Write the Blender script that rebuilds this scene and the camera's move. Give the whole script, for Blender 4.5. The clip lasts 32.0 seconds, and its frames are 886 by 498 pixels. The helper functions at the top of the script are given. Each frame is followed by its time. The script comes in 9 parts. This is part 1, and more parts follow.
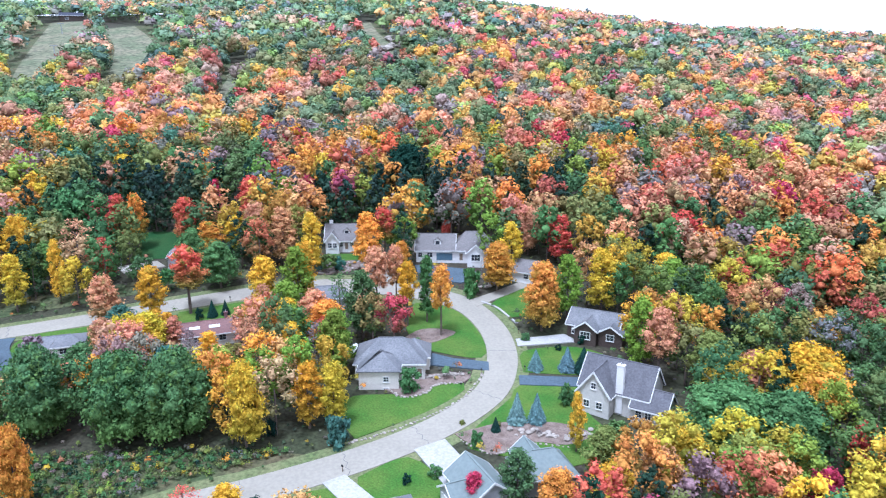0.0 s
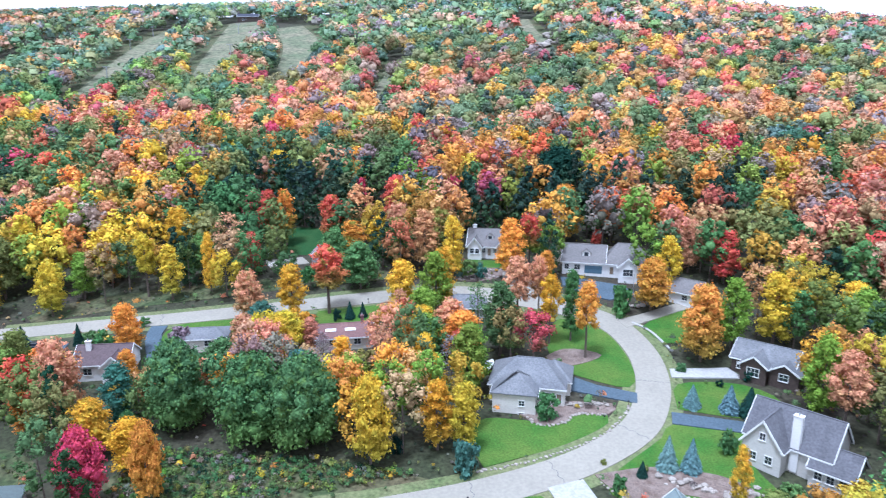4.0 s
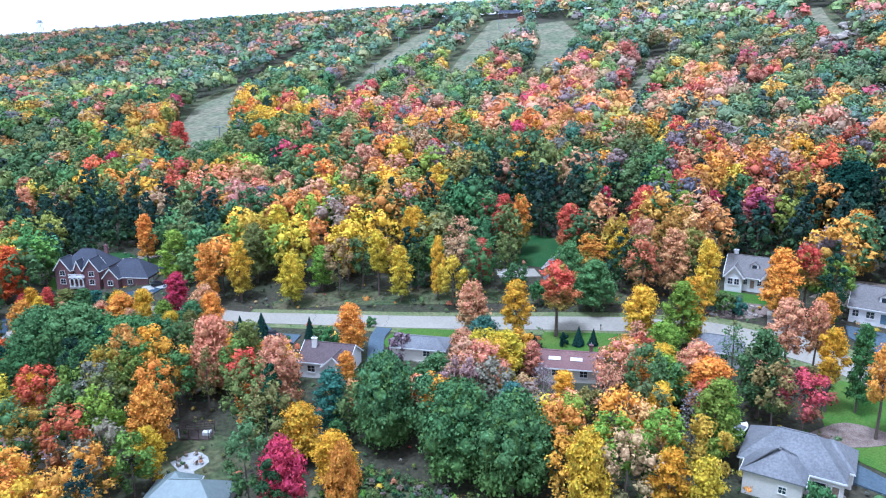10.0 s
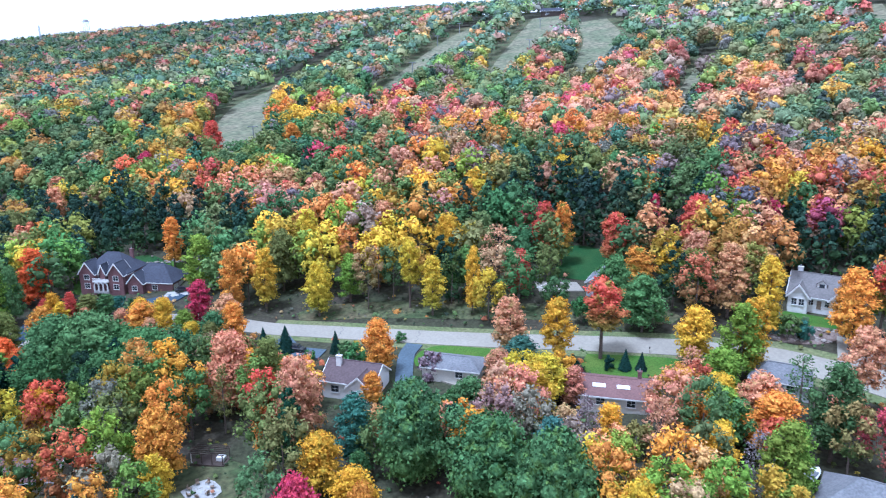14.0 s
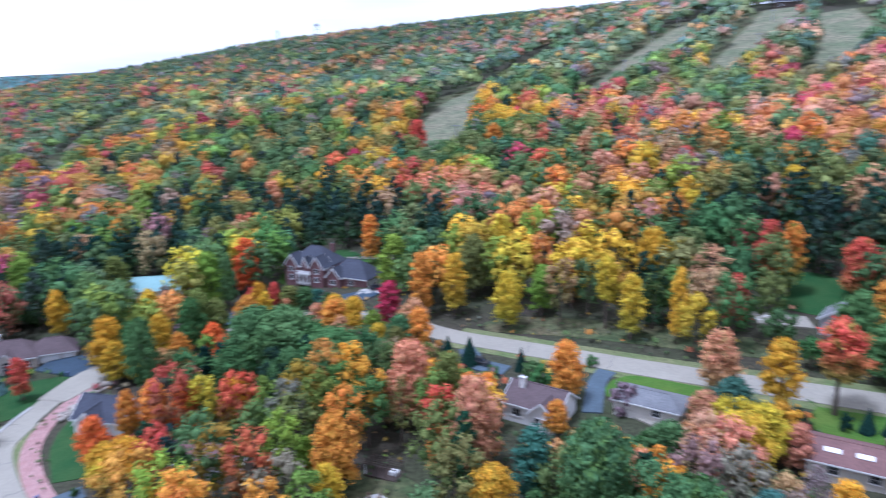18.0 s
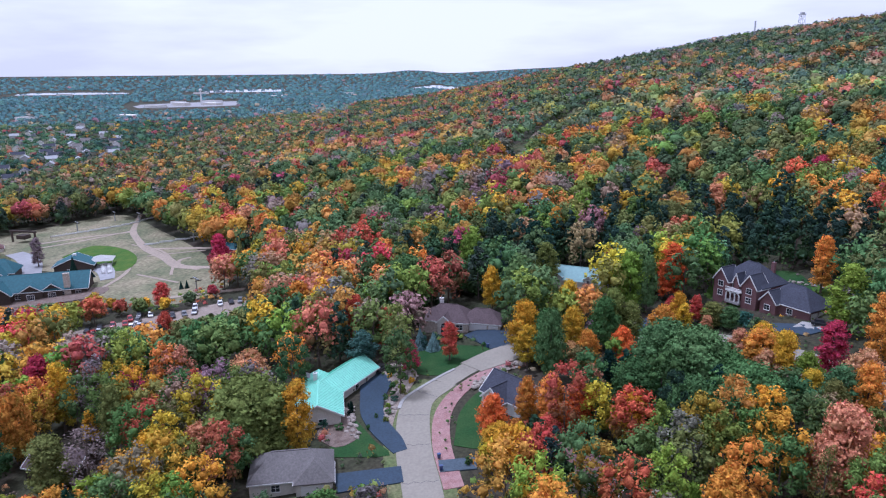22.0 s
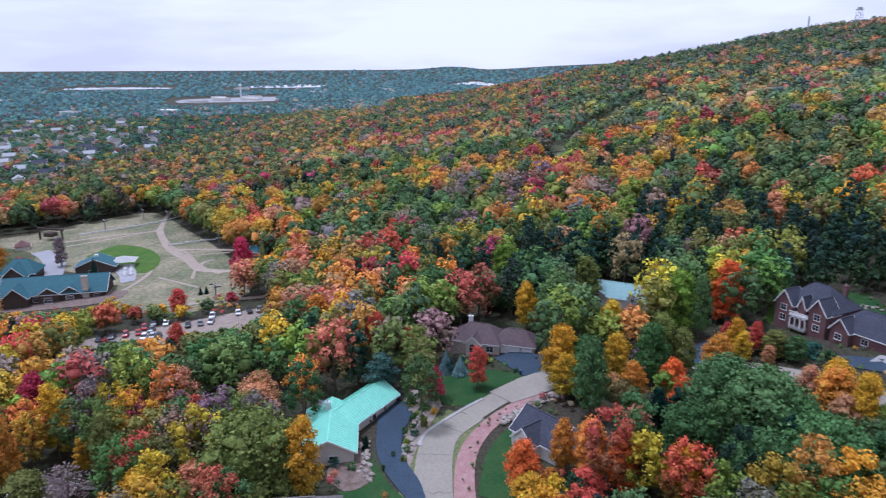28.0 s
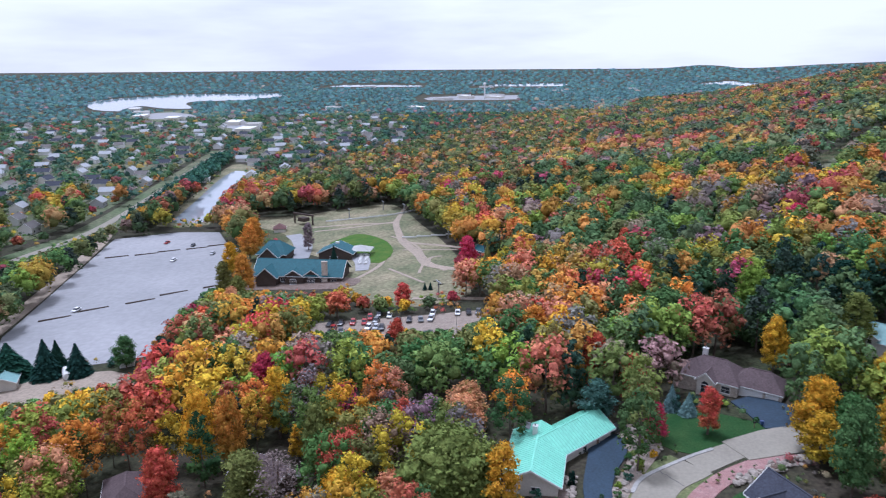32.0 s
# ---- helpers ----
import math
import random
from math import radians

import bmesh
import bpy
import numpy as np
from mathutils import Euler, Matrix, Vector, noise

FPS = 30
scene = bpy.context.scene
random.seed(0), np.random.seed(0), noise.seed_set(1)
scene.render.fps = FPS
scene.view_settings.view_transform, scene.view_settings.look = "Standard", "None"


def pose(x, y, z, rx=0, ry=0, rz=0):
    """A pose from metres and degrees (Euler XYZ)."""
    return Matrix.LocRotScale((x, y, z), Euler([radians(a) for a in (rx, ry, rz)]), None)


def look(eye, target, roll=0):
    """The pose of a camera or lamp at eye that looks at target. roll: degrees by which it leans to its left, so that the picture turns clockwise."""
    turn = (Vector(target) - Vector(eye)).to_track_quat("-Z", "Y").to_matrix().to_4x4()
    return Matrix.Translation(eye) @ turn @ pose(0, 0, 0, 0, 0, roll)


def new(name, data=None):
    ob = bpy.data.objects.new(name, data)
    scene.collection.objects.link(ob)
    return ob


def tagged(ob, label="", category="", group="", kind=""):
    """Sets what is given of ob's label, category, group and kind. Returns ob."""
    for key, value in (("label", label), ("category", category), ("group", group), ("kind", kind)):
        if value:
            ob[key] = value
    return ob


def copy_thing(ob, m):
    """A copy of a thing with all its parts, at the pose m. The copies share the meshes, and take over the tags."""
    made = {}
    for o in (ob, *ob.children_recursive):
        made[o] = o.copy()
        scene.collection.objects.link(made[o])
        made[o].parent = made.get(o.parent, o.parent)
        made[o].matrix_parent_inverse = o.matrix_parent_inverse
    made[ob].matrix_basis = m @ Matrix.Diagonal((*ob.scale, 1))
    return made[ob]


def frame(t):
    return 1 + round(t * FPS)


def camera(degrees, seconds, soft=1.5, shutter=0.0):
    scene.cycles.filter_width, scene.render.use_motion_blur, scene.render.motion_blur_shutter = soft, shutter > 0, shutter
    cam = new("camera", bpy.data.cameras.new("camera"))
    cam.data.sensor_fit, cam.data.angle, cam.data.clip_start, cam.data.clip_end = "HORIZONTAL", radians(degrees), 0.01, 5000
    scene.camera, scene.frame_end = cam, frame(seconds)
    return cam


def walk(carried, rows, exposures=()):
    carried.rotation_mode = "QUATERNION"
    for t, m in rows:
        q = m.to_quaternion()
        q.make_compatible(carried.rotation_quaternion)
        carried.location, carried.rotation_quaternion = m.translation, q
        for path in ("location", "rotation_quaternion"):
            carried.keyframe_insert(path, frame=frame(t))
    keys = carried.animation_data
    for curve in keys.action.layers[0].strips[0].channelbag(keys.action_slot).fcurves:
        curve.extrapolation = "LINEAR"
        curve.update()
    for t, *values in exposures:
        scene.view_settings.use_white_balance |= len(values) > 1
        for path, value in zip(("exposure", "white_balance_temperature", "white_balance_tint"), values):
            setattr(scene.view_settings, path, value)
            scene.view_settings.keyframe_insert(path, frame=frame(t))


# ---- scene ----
cam = camera(64.1, 32.0, soft=1.15, shutter=0.8)
METRES, EYE, TILT, LEAN, TURN = 100.0, 80.0, -13.7, 0.3, 0.0
ROWS = [
    (0.0, 0.0, 0.0, 0.0, 0.0, 0.0, -0.0),
    (0.5, 0.0004, 0.0151, 0.0039, 1.05, -0.02, -0.28),
    (1.0, 0.001, 0.0296, 0.008, 2.52, -0.06, -0.63),
    (1.5, 0.0011, 0.0447, 0.012, 4.11, -0.11, -1.02),
    (2.0, 0.0013, 0.0592, 0.0163, 5.72, -0.17, -1.41),
    (2.5, 0.0006, 0.0743, 0.0201, 7.3, -0.25, -1.81),
    (3.0, -0.0004, 0.0886, 0.0245, 8.88, -0.34, -2.21),
    (3.5, -0.0014, 0.1031, 0.0275, 10.35, -0.41, -2.58),
    (5.5, -0.0092, 0.1646, 0.0445, 16.76, -0.95, -4.09),
    (6.0, -0.0119, 0.1785, 0.0492, 18.37, -1.11, -4.45),
    (6.5, -0.0154, 0.1933, 0.0536, 19.99, -1.28, -4.82),
    (7.0, -0.0191, 0.2078, 0.0573, 21.9, -1.45, -5.24),
    (7.5, -0.0243, 0.2219, 0.0614, 24.19, -1.71, -5.78),
    (8.0, -0.0285, 0.2333, 0.0656, 27.68, -2.09, -6.45),
    (8.5, -0.0304, 0.248, 0.0711, 31.49, -2.58, -7.21),
    (9.0, -0.0356, 0.2637, 0.0745, 31.64, -2.61, -7.3),
    (9.5, -0.0423, 0.2785, 0.078, 31.62, -2.63, -7.35),
    (10.0, -0.0496, 0.2927, 0.0815, 31.56, -2.64, -7.39),
    (10.5, -0.0572, 0.3068, 0.0848, 31.51, -2.65, -7.43),
    (11.0, -0.0657, 0.3202, 0.0881, 31.69, -2.68, -7.51),
    (11.5, -0.0734, 0.334, 0.0913, 32.42, -2.78, -7.68),
    (12.0, -0.0808, 0.3477, 0.0942, 32.61, -2.81, -7.72),
    (12.5, -0.0893, 0.3612, 0.0973, 32.76, -2.84, -7.76),
    (13.0, -0.0982, 0.3742, 0.1005, 33.13, -2.91, -7.84),
    (13.5, -0.107, 0.3874, 0.1036, 33.87, -3.01, -7.95),
    (14.0, -0.116, 0.4004, 0.1065, 34.62, -3.12, -8.08),
    (14.5, -0.125, 0.4136, 0.1095, 35.57, -3.27, -8.21),
    (16.5, -0.1633, 0.4639, 0.1224, 39.55, -3.93, -8.9),
    (17.0, -0.173, 0.4741, 0.1254, 41.04, -4.18, -9.13),
    (17.5, -0.1836, 0.4838, 0.1281, 44.43, -4.74, -9.63),
    (18.0, -0.1922, 0.4923, 0.131, 50.94, -5.9, -10.49),
    (18.5, -0.2007, 0.5024, 0.1343, 58.2, -7.34, -11.3),
    (19.0, -0.2098, 0.5138, 0.1374, 64.79, -8.74, -11.94),
    (19.5, -0.2199, 0.5238, 0.1403, 71.12, -10.17, -12.43),
    (20.0, -0.2307, 0.5343, 0.1421, 76.67, -11.46, -12.72),
    (20.5, -0.2432, 0.5437, 0.1435, 81.0, -12.48, -12.93),
    (21.0, -0.2554, 0.5517, 0.1449, 85.19, -13.49, -13.06),
    (21.5, -0.2699, 0.5606, 0.1464, 87.24, -14.01, -13.15),
    (22.0, -0.2846, 0.5662, 0.1472, 87.22, -14.05, -13.25),
    (22.5, -0.2996, 0.5708, 0.1478, 87.18, -14.09, -13.34),
    (23.0, -0.3149, 0.5746, 0.1483, 87.15, -14.12, -13.41),
    (23.5, -0.3305, 0.5779, 0.1489, 87.1, -14.15, -13.46),
    (24.0, -0.346, 0.5807, 0.1495, 87.05, -14.18, -13.51),
    (24.5, -0.3619, 0.5831, 0.1501, 87.03, -14.19, -13.53),
    (26.5, -0.4274, 0.5903, 0.1525, 87.64, -14.42, -13.55),
    (27.0, -0.4431, 0.5911, 0.1527, 88.21, -14.56, -13.52),
    (27.5, -0.4592, 0.592, 0.1529, 89.17, -14.79, -13.48),
    (28.0, -0.4742, 0.592, 0.1531, 90.42, -15.08, -13.43),
    (28.5, -0.4898, 0.5921, 0.1533, 92.84, -15.65, -13.33),
    (29.0, -0.5052, 0.5927, 0.1531, 95.55, -16.27, -13.2),
    (29.5, -0.5208, 0.5924, 0.1529, 98.18, -16.88, -13.11),
    (30.0, -0.5357, 0.5921, 0.1531, 100.73, -17.46, -12.98),
    (30.5, -0.5511, 0.591, 0.1528, 103.27, -18.04, -12.85),
    (31.0, -0.5658, 0.59, 0.1527, 105.64, -18.59, -12.69),
    (31.5, -0.5811, 0.588, 0.1521, 108.08, -19.14, -12.51),
    (32.0, -0.5971, 0.5869, 0.1517, 109.86, -19.55, -12.37),
]
EXPOSURES = [(0.0, 1.12, 4880, 14), (3.0, 1.13, 4860, 13), (8.0, 1.09, 4660, 11), (12.0, 1.03, 4590, 13), (17.5, 0.91, 4720, 16), (19.0, 0.25, 4950, 25), (24.0, 0.22, 5050, 24), (28.0, 0.19, 5070, 22), (32.0, 0.27, 5150, 18)]
walk(cam, [(t, pose(0, 0, EYE, TILT, LEAN, TURN) @ pose(METRES * x, METRES * y, METRES * z, 90 + pitch, roll, yaw)) for t, x, y, z, yaw, pitch, roll in ROWS], EXPOSURES)


# ---- world and light ----
world = bpy.data.worlds.new("overcast_sky")
scene.world = world
world.use_nodes = True


def link_nodes(tree, a, a_out, b, b_in):
    tree.links.new(a.outputs[a_out], b.inputs[b_in])


def build_sky():
    t = world.node_tree
    t.nodes.clear()
    out, bg = t.nodes.new("ShaderNodeOutputWorld"), t.nodes.new("ShaderNodeBackground")
    sky = t.nodes.new("ShaderNodeTexSky")
    sky.sky_type, sky.sun_disc = "NISHITA", False
    sky.sun_elevation, sky.sun_rotation = radians(72), radians(208)
    dim = t.nodes.new("ShaderNodeVectorMath")
    dim.operation = "SCALE"
    dim.inputs["Scale"].default_value = 0.1
    coord, place = t.nodes.new("ShaderNodeTexCoord"), t.nodes.new("ShaderNodeMapping")
    place.inputs["Scale"].default_value = (1.6, 1.6, 9.0)
    clouds = t.nodes.new("ShaderNodeTexNoise")
    clouds.inputs["Scale"].default_value, clouds.inputs["Detail"].default_value = 1.7, 5.0
    clouds.inputs["Roughness"].default_value = 0.5
    ramp = t.nodes.new("ShaderNodeValToRGB")
    ramp.color_ramp.elements[0].position, ramp.color_ramp.elements[0].color = 0.36, (0.87, 0.84, 0.84, 1)
    ramp.color_ramp.elements[1].position, ramp.color_ramp.elements[1].color = 0.58, (1.13, 1.09, 1.065, 1)
    mix = t.nodes.new("ShaderNodeMix")
    mix.data_type, mix.inputs[0].default_value = "RGBA", 0.93
    link_nodes(t, coord, "Generated", place, "Vector")
    link_nodes(t, place, "Vector", clouds, "Vector")
    link_nodes(t, clouds, "Fac", ramp, "Fac")
    link_nodes(t, sky, "Color", dim, 0)
    t.links.new(dim.outputs[0], mix.inputs[6])
    t.links.new(ramp.outputs[0], mix.inputs[7])
    # The overcast dome is brighter overhead than at the horizon.
    up, lift, dome = t.nodes.new("ShaderNodeSeparateXYZ"), t.nodes.new("ShaderNodeMapRange"), t.nodes.new("ShaderNodeVectorMath")
    lift.inputs["To Min"].default_value, lift.inputs["To Max"].default_value = 1.0, 1.1
    dome.operation = "SCALE"
    link_nodes(t, coord, "Generated", up, "Vector")
    link_nodes(t, up, "Z", lift, "Value")
    t.links.new(mix.outputs[2], dome.inputs[0])
    link_nodes(t, lift, "Result", dome, "Scale")
    t.links.new(dome.outputs[0], bg.inputs["Color"])
    bg.inputs["Strength"].default_value = SKY
    link_nodes(t, bg, "Background", out, "Surface")


SKY = 0.78
build_sky()
sun = new("sun", bpy.data.lights.new("sun", "SUN"))
sun.data.energy, sun.data.angle, sun.data.color = 2.35, radians(12), (1.0, 0.965, 0.92)
sun.matrix_world = look((0, 0, 300), (45, 85, 0))

# ---- materials ----


def material(name, base, rough=0.8, spread=0.15, grain=2.0, blotch=0.15, bump=0.0, metal=0.0, by_object=0.0, second=None, spec=0.3):
    """A painted, stone, earth or metal surface with variation at two scales."""
    m = bpy.data.materials.new(name)
    m.use_nodes = True
    t = m.node_tree
    bsdf = t.nodes["Principled BSDF"]
    bsdf.inputs["Roughness"].default_value, bsdf.inputs["Metallic"].default_value = rough, metal
    bsdf.inputs["Specular IOR Level"].default_value = spec
    coord = t.nodes.new("ShaderNodeTexCoord")
    small, large = t.nodes.new("ShaderNodeTexNoise"), t.nodes.new("ShaderNodeTexNoise")
    small.inputs["Scale"].default_value, small.inputs["Detail"].default_value = grain, 6.0
    large.inputs["Scale"].default_value, large.inputs["Detail"].default_value = blotch, 4.0
    for n in (small, large):
        link_nodes(t, coord, "Object", n, "Vector")
    a, b = t.nodes.new("ShaderNodeMapRange"), t.nodes.new("ShaderNodeMapRange")
    a.inputs["From Min"].default_value, a.inputs["From Max"].default_value = 0.3, 0.7
    b.inputs["From Min"].default_value, b.inputs["From Max"].default_value = 0.3, 0.7
    a.inputs["To Min"].default_value, a.inputs["To Max"].default_value = 1 - spread, 1 + spread
    link_nodes(t, small, "Fac", a, "Value")
    link_nodes(t, large, "Fac", b, "Value")
    mix = t.nodes.new("ShaderNodeMix")
    mix.data_type = "RGBA"
    other = second or [c * (1 - 0.8 * spread) for c in base]
    mix.inputs[6].default_value, mix.inputs[7].default_value = (*base, 1), (*other, 1)
    link_nodes(t, b, "Result", mix, 0)
    scale = t.nodes.new("ShaderNodeVectorMath")
    scale.operation = "SCALE"
    t.links.new(mix.outputs[2], scale.inputs[0])
    if by_object:
        info, mul, add = t.nodes.new("ShaderNodeObjectInfo"), t.nodes.new("ShaderNodeMath"), t.nodes.new("ShaderNodeMath")
        mul.operation, mul.inputs[1].default_value = "MULTIPLY_ADD", by_object
        mul.inputs[2].default_value = 1 - by_object / 2
        link_nodes(t, info, "Random", mul, 0)
        add.operation = "MULTIPLY"
        link_nodes(t, a, "Result", add, 0)
        link_nodes(t, mul, 0, add, 1)
        link_nodes(t, add, 0, scale, "Scale")
    else:
        link_nodes(t, a, "Result", scale, "Scale")
    t.links.new(scale.outputs[0], bsdf.inputs["Base Color"])
    if bump:
        bn = t.nodes.new("ShaderNodeBump")
        bn.inputs["Strength"].default_value, bn.inputs["Distance"].default_value = 0.6, bump
        link_nodes(t, small, "Fac", bn, "Height")
        link_nodes(t, bn, "Normal", bsdf, "Normal")
    return m


def leaf_material(name, from_attribute):
    """Leaves: the colour of the tree, jittered leaf clump by leaf clump, with some light passing through."""
    m = bpy.data.materials.new(name)
    m.use_nodes = True
    t = m.node_tree
    t.nodes.remove(t.nodes["Principled BSDF"])
    out = t.nodes["Material Output"]
    diff, trans, mix = t.nodes.new("ShaderNodeBsdfDiffuse"), t.nodes.new("ShaderNodeBsdfTranslucent"), t.nodes.new("ShaderNodeMixShader")
    mix.inputs[0].default_value = 0.06
    geo, hsv = t.nodes.new("ShaderNodeNewGeometry"), t.nodes.new("ShaderNodeHueSaturation")
    val, hue = t.nodes.new("ShaderNodeMapRange"), t.nodes.new("ShaderNodeMapRange")
    val.inputs["To Min"].default_value, val.inputs["To Max"].default_value = 0.74, 1.26
    hue.inputs["To Min"].default_value, hue.inputs["To Max"].default_value = 0.490, 0.510
    link_nodes(t, geo, "Random Per Island", val, "Value")
    scramble = t.nodes.new("ShaderNodeMath")
    scramble.operation, scramble.inputs[1].default_value = "MULTIPLY", 37.0
    wrap = t.nodes.new("ShaderNodeMath")
    wrap.operation = "FRACT"
    link_nodes(t, geo, "Random Per Island", scramble, 0)
    link_nodes(t, scramble, 0, wrap, 0)
    link_nodes(t, wrap, 0, hue, "Value")
    if from_attribute:
        col = t.nodes.new("ShaderNodeVertexColor")
        col.layer_name = "tint"
        link_nodes(t, col, "Color", hsv, "Color")
    else:
        info, coord, sep = t.nodes.new("ShaderNodeObjectInfo"), t.nodes.new("ShaderNodeTexCoord"), t.nodes.new("ShaderNodeSeparateXYZ")
        link_nodes(t, coord, "Generated", sep, "Vector")
        low = t.nodes.new("ShaderNodeMapRange")
        low.inputs["From Min"].default_value, low.inputs["From Max"].default_value = 0.15, 0.6
        low.inputs["To Min"].default_value, low.inputs["To Max"].default_value = 1.0, 0.0
        link_nodes(t, sep, "Z", low, "Value")
        part_turned = t.nodes.new("ShaderNodeMath")
        part_turned.operation = "MULTIPLY"
        clumps, dapple, late = t.nodes.new("ShaderNodeTexNoise"), t.nodes.new("ShaderNodeMapRange"), t.nodes.new("ShaderNodeMath")
        clumps.inputs["Scale"].default_value, clumps.inputs["Detail"].default_value = 0.55, 2.0
        link_nodes(t, coord, "Object", clumps, "Vector")
        dapple.inputs["From Min"].default_value, dapple.inputs["From Max"].default_value = 0.50, 0.66
        link_nodes(t, clumps, "Fac", dapple, "Value")
        late.operation = "MAXIMUM"
        link_nodes(t, low, "Result", late, 0)
        link_nodes(t, dapple, "Result", late, 1)
        link_nodes(t, late, 0, part_turned, 0)
        link_nodes(t, info, "Alpha", part_turned, 1)
        blend = t.nodes.new("ShaderNodeMix")
        blend.data_type = "RGBA"
        blend.inputs[7].default_value = (0.14, 0.21, 0.035, 1)
        link_nodes(t, part_turned, 0, blend, 0)
        t.links.new(info.outputs["Color"], blend.inputs[6])
        t.links.new(blend.outputs[2], hsv.inputs["Color"])
    link_nodes(t, val, "Result", hsv, "Value")
    link_nodes(t, hue, "Result", hsv, "Hue")
    where, grain, tone = t.nodes.new("ShaderNodeTexCoord"), t.nodes.new("ShaderNodeTexNoise"), t.nodes.new("ShaderNodeMapRange")
    grain.inputs["Scale"].default_value, grain.inputs["Detail"].default_value, grain.inputs["Roughness"].default_value = 1.7, 4.0, 0.7
    link_nodes(t, where, "Object", grain, "Vector")
    tone.inputs["From Min"].default_value, tone.inputs["From Max"].default_value = 0.3, 0.7
    tone.inputs["To Min"].default_value, tone.inputs["To Max"].default_value = 0.6, 1.35
    link_nodes(t, grain, "Fac", tone, "Value")
    leafy, relief = t.nodes.new("ShaderNodeVectorMath"), t.nodes.new("ShaderNodeBump")
    leafy.operation = "SCALE"
    link_nodes(t, hsv, "Color", leafy, 0)
    link_nodes(t, tone, "Result", leafy, "Scale")
    relief.inputs["Strength"].default_value, relief.inputs["Distance"].default_value = 0.7, 0.5
    link_nodes(t, grain, "Fac", relief, "Height")
    for s in (diff, trans):
        t.links.new(leafy.outputs[0], s.inputs["Color"])
    link_nodes(t, relief, "Normal", diff, "Normal")
    link_nodes(t, diff, "BSDF", mix, 1)
    link_nodes(t, trans, "BSDF", mix, 2)
    link_nodes(t, mix, "Shader", out, "Surface")
    return m


LEAF, LEAF_STUFF = leaf_material("leaves", False), leaf_material("leaves_of_the_woods", True)
BARK = material("bark", (0.13, 0.10, 0.08), 0.95, 0.3, 6.0, 0.5, 0.03)
FLOOR = material("forest_floor", (0.045, 0.035, 0.025), 0.95, 0.45, 1.2, 0.05, 0.1, second=(0.038, 0.045, 0.020))
LAWN = material("mown_grass", (0.038, 0.108, 0.014), 0.9, 0.28, 3.0, 0.16, 0.03, second=(0.085, 0.130, 0.022), spec=0.15)
DRYGRASS = material("dry_grass", (0.25, 0.215, 0.135), 0.95, 0.4, 0.6, 0.045, 0.05, second=(0.105, 0.12, 0.06))
SLOPE = material("ski_slope_grass", (0.092, 0.112, 0.058), 0.95, 0.5, 0.3, 0.035, 0.05, second=(0.175, 0.155, 0.100))
# Darker copy of mown_grass: tree shade painted into the lawn colour.
LAWN_SHADED = material("shaded_lawn", (0.016, 0.058, 0.016), 0.9, 0.28, 3.0, 0.16, 0.03, second=(0.036, 0.078, 0.022), spec=0.15)
SCRUB = material("rough_grass", (0.048, 0.072, 0.026), 0.95, 0.5, 0.9, 0.15, 0.2, second=(0.098, 0.082, 0.042))
VERGE = material("verge_grass", (0.095, 0.125, 0.045), 0.95, 0.35, 1.5, 0.2, 0.04, second=(0.15, 0.15, 0.07))
MULCH = material("bark_mulch", (0.115, 0.080, 0.062), 0.95, 0.4, 5.0, 0.6, 0.05, second=(0.20, 0.155, 0.13))
ASPHALT_OLD = material("sun_bleached_asphalt", (0.272, 0.248, 0.200), 0.9, 0.10, 1.5, 0.10, 0.0, second=(0.235, 0.213, 0.173))
ASPHALT_BLUE = material("sealed_asphalt", (0.030, 0.052, 0.080), 0.7, 0.25, 2.0, 0.25, 0.01)
ASPHALT = material("dark_asphalt", (0.072, 0.098, 0.122), 0.85, 0.2, 2.0, 0.2, 0.01)
CONCRETE = material("concrete", (0.34, 0.33, 0.31), 0.85, 0.16, 2.0, 0.3, 0.01)
GRAVEL_RED = material("red_crushed_granite", (0.27, 0.14, 0.13), 0.95, 0.4, 7.0, 0.6, 0.06, second=(0.34, 0.215, 0.20))
GRAVEL_TAN = material("tan_garden_gravel", (0.30, 0.25, 0.205), 0.95, 0.35, 5.0, 0.5, 0.05, second=(0.22, 0.175, 0.14))
LOT = material("pale_gravel_lot", (0.315, 0.31, 0.315), 0.95, 0.10, 0.4, 0.025, 0.02, second=(0.25, 0.25, 0.255))
DIRT = material("bare_dirt", (0.33, 0.27, 0.21), 0.95, 0.2, 1.0, 0.08, 0.04)
# Pale base colour paints in the reflection of the white sky.
WATER = material("still_water", (0.30, 0.33, 0.36), 0.06, 0.05, 0.05, 0.01, spec=0.9)
ROCK = material("granite_boulder", (0.31, 0.27, 0.23), 0.9, 0.3, 1.8, 0.4, 0.05, by_object=0.4)


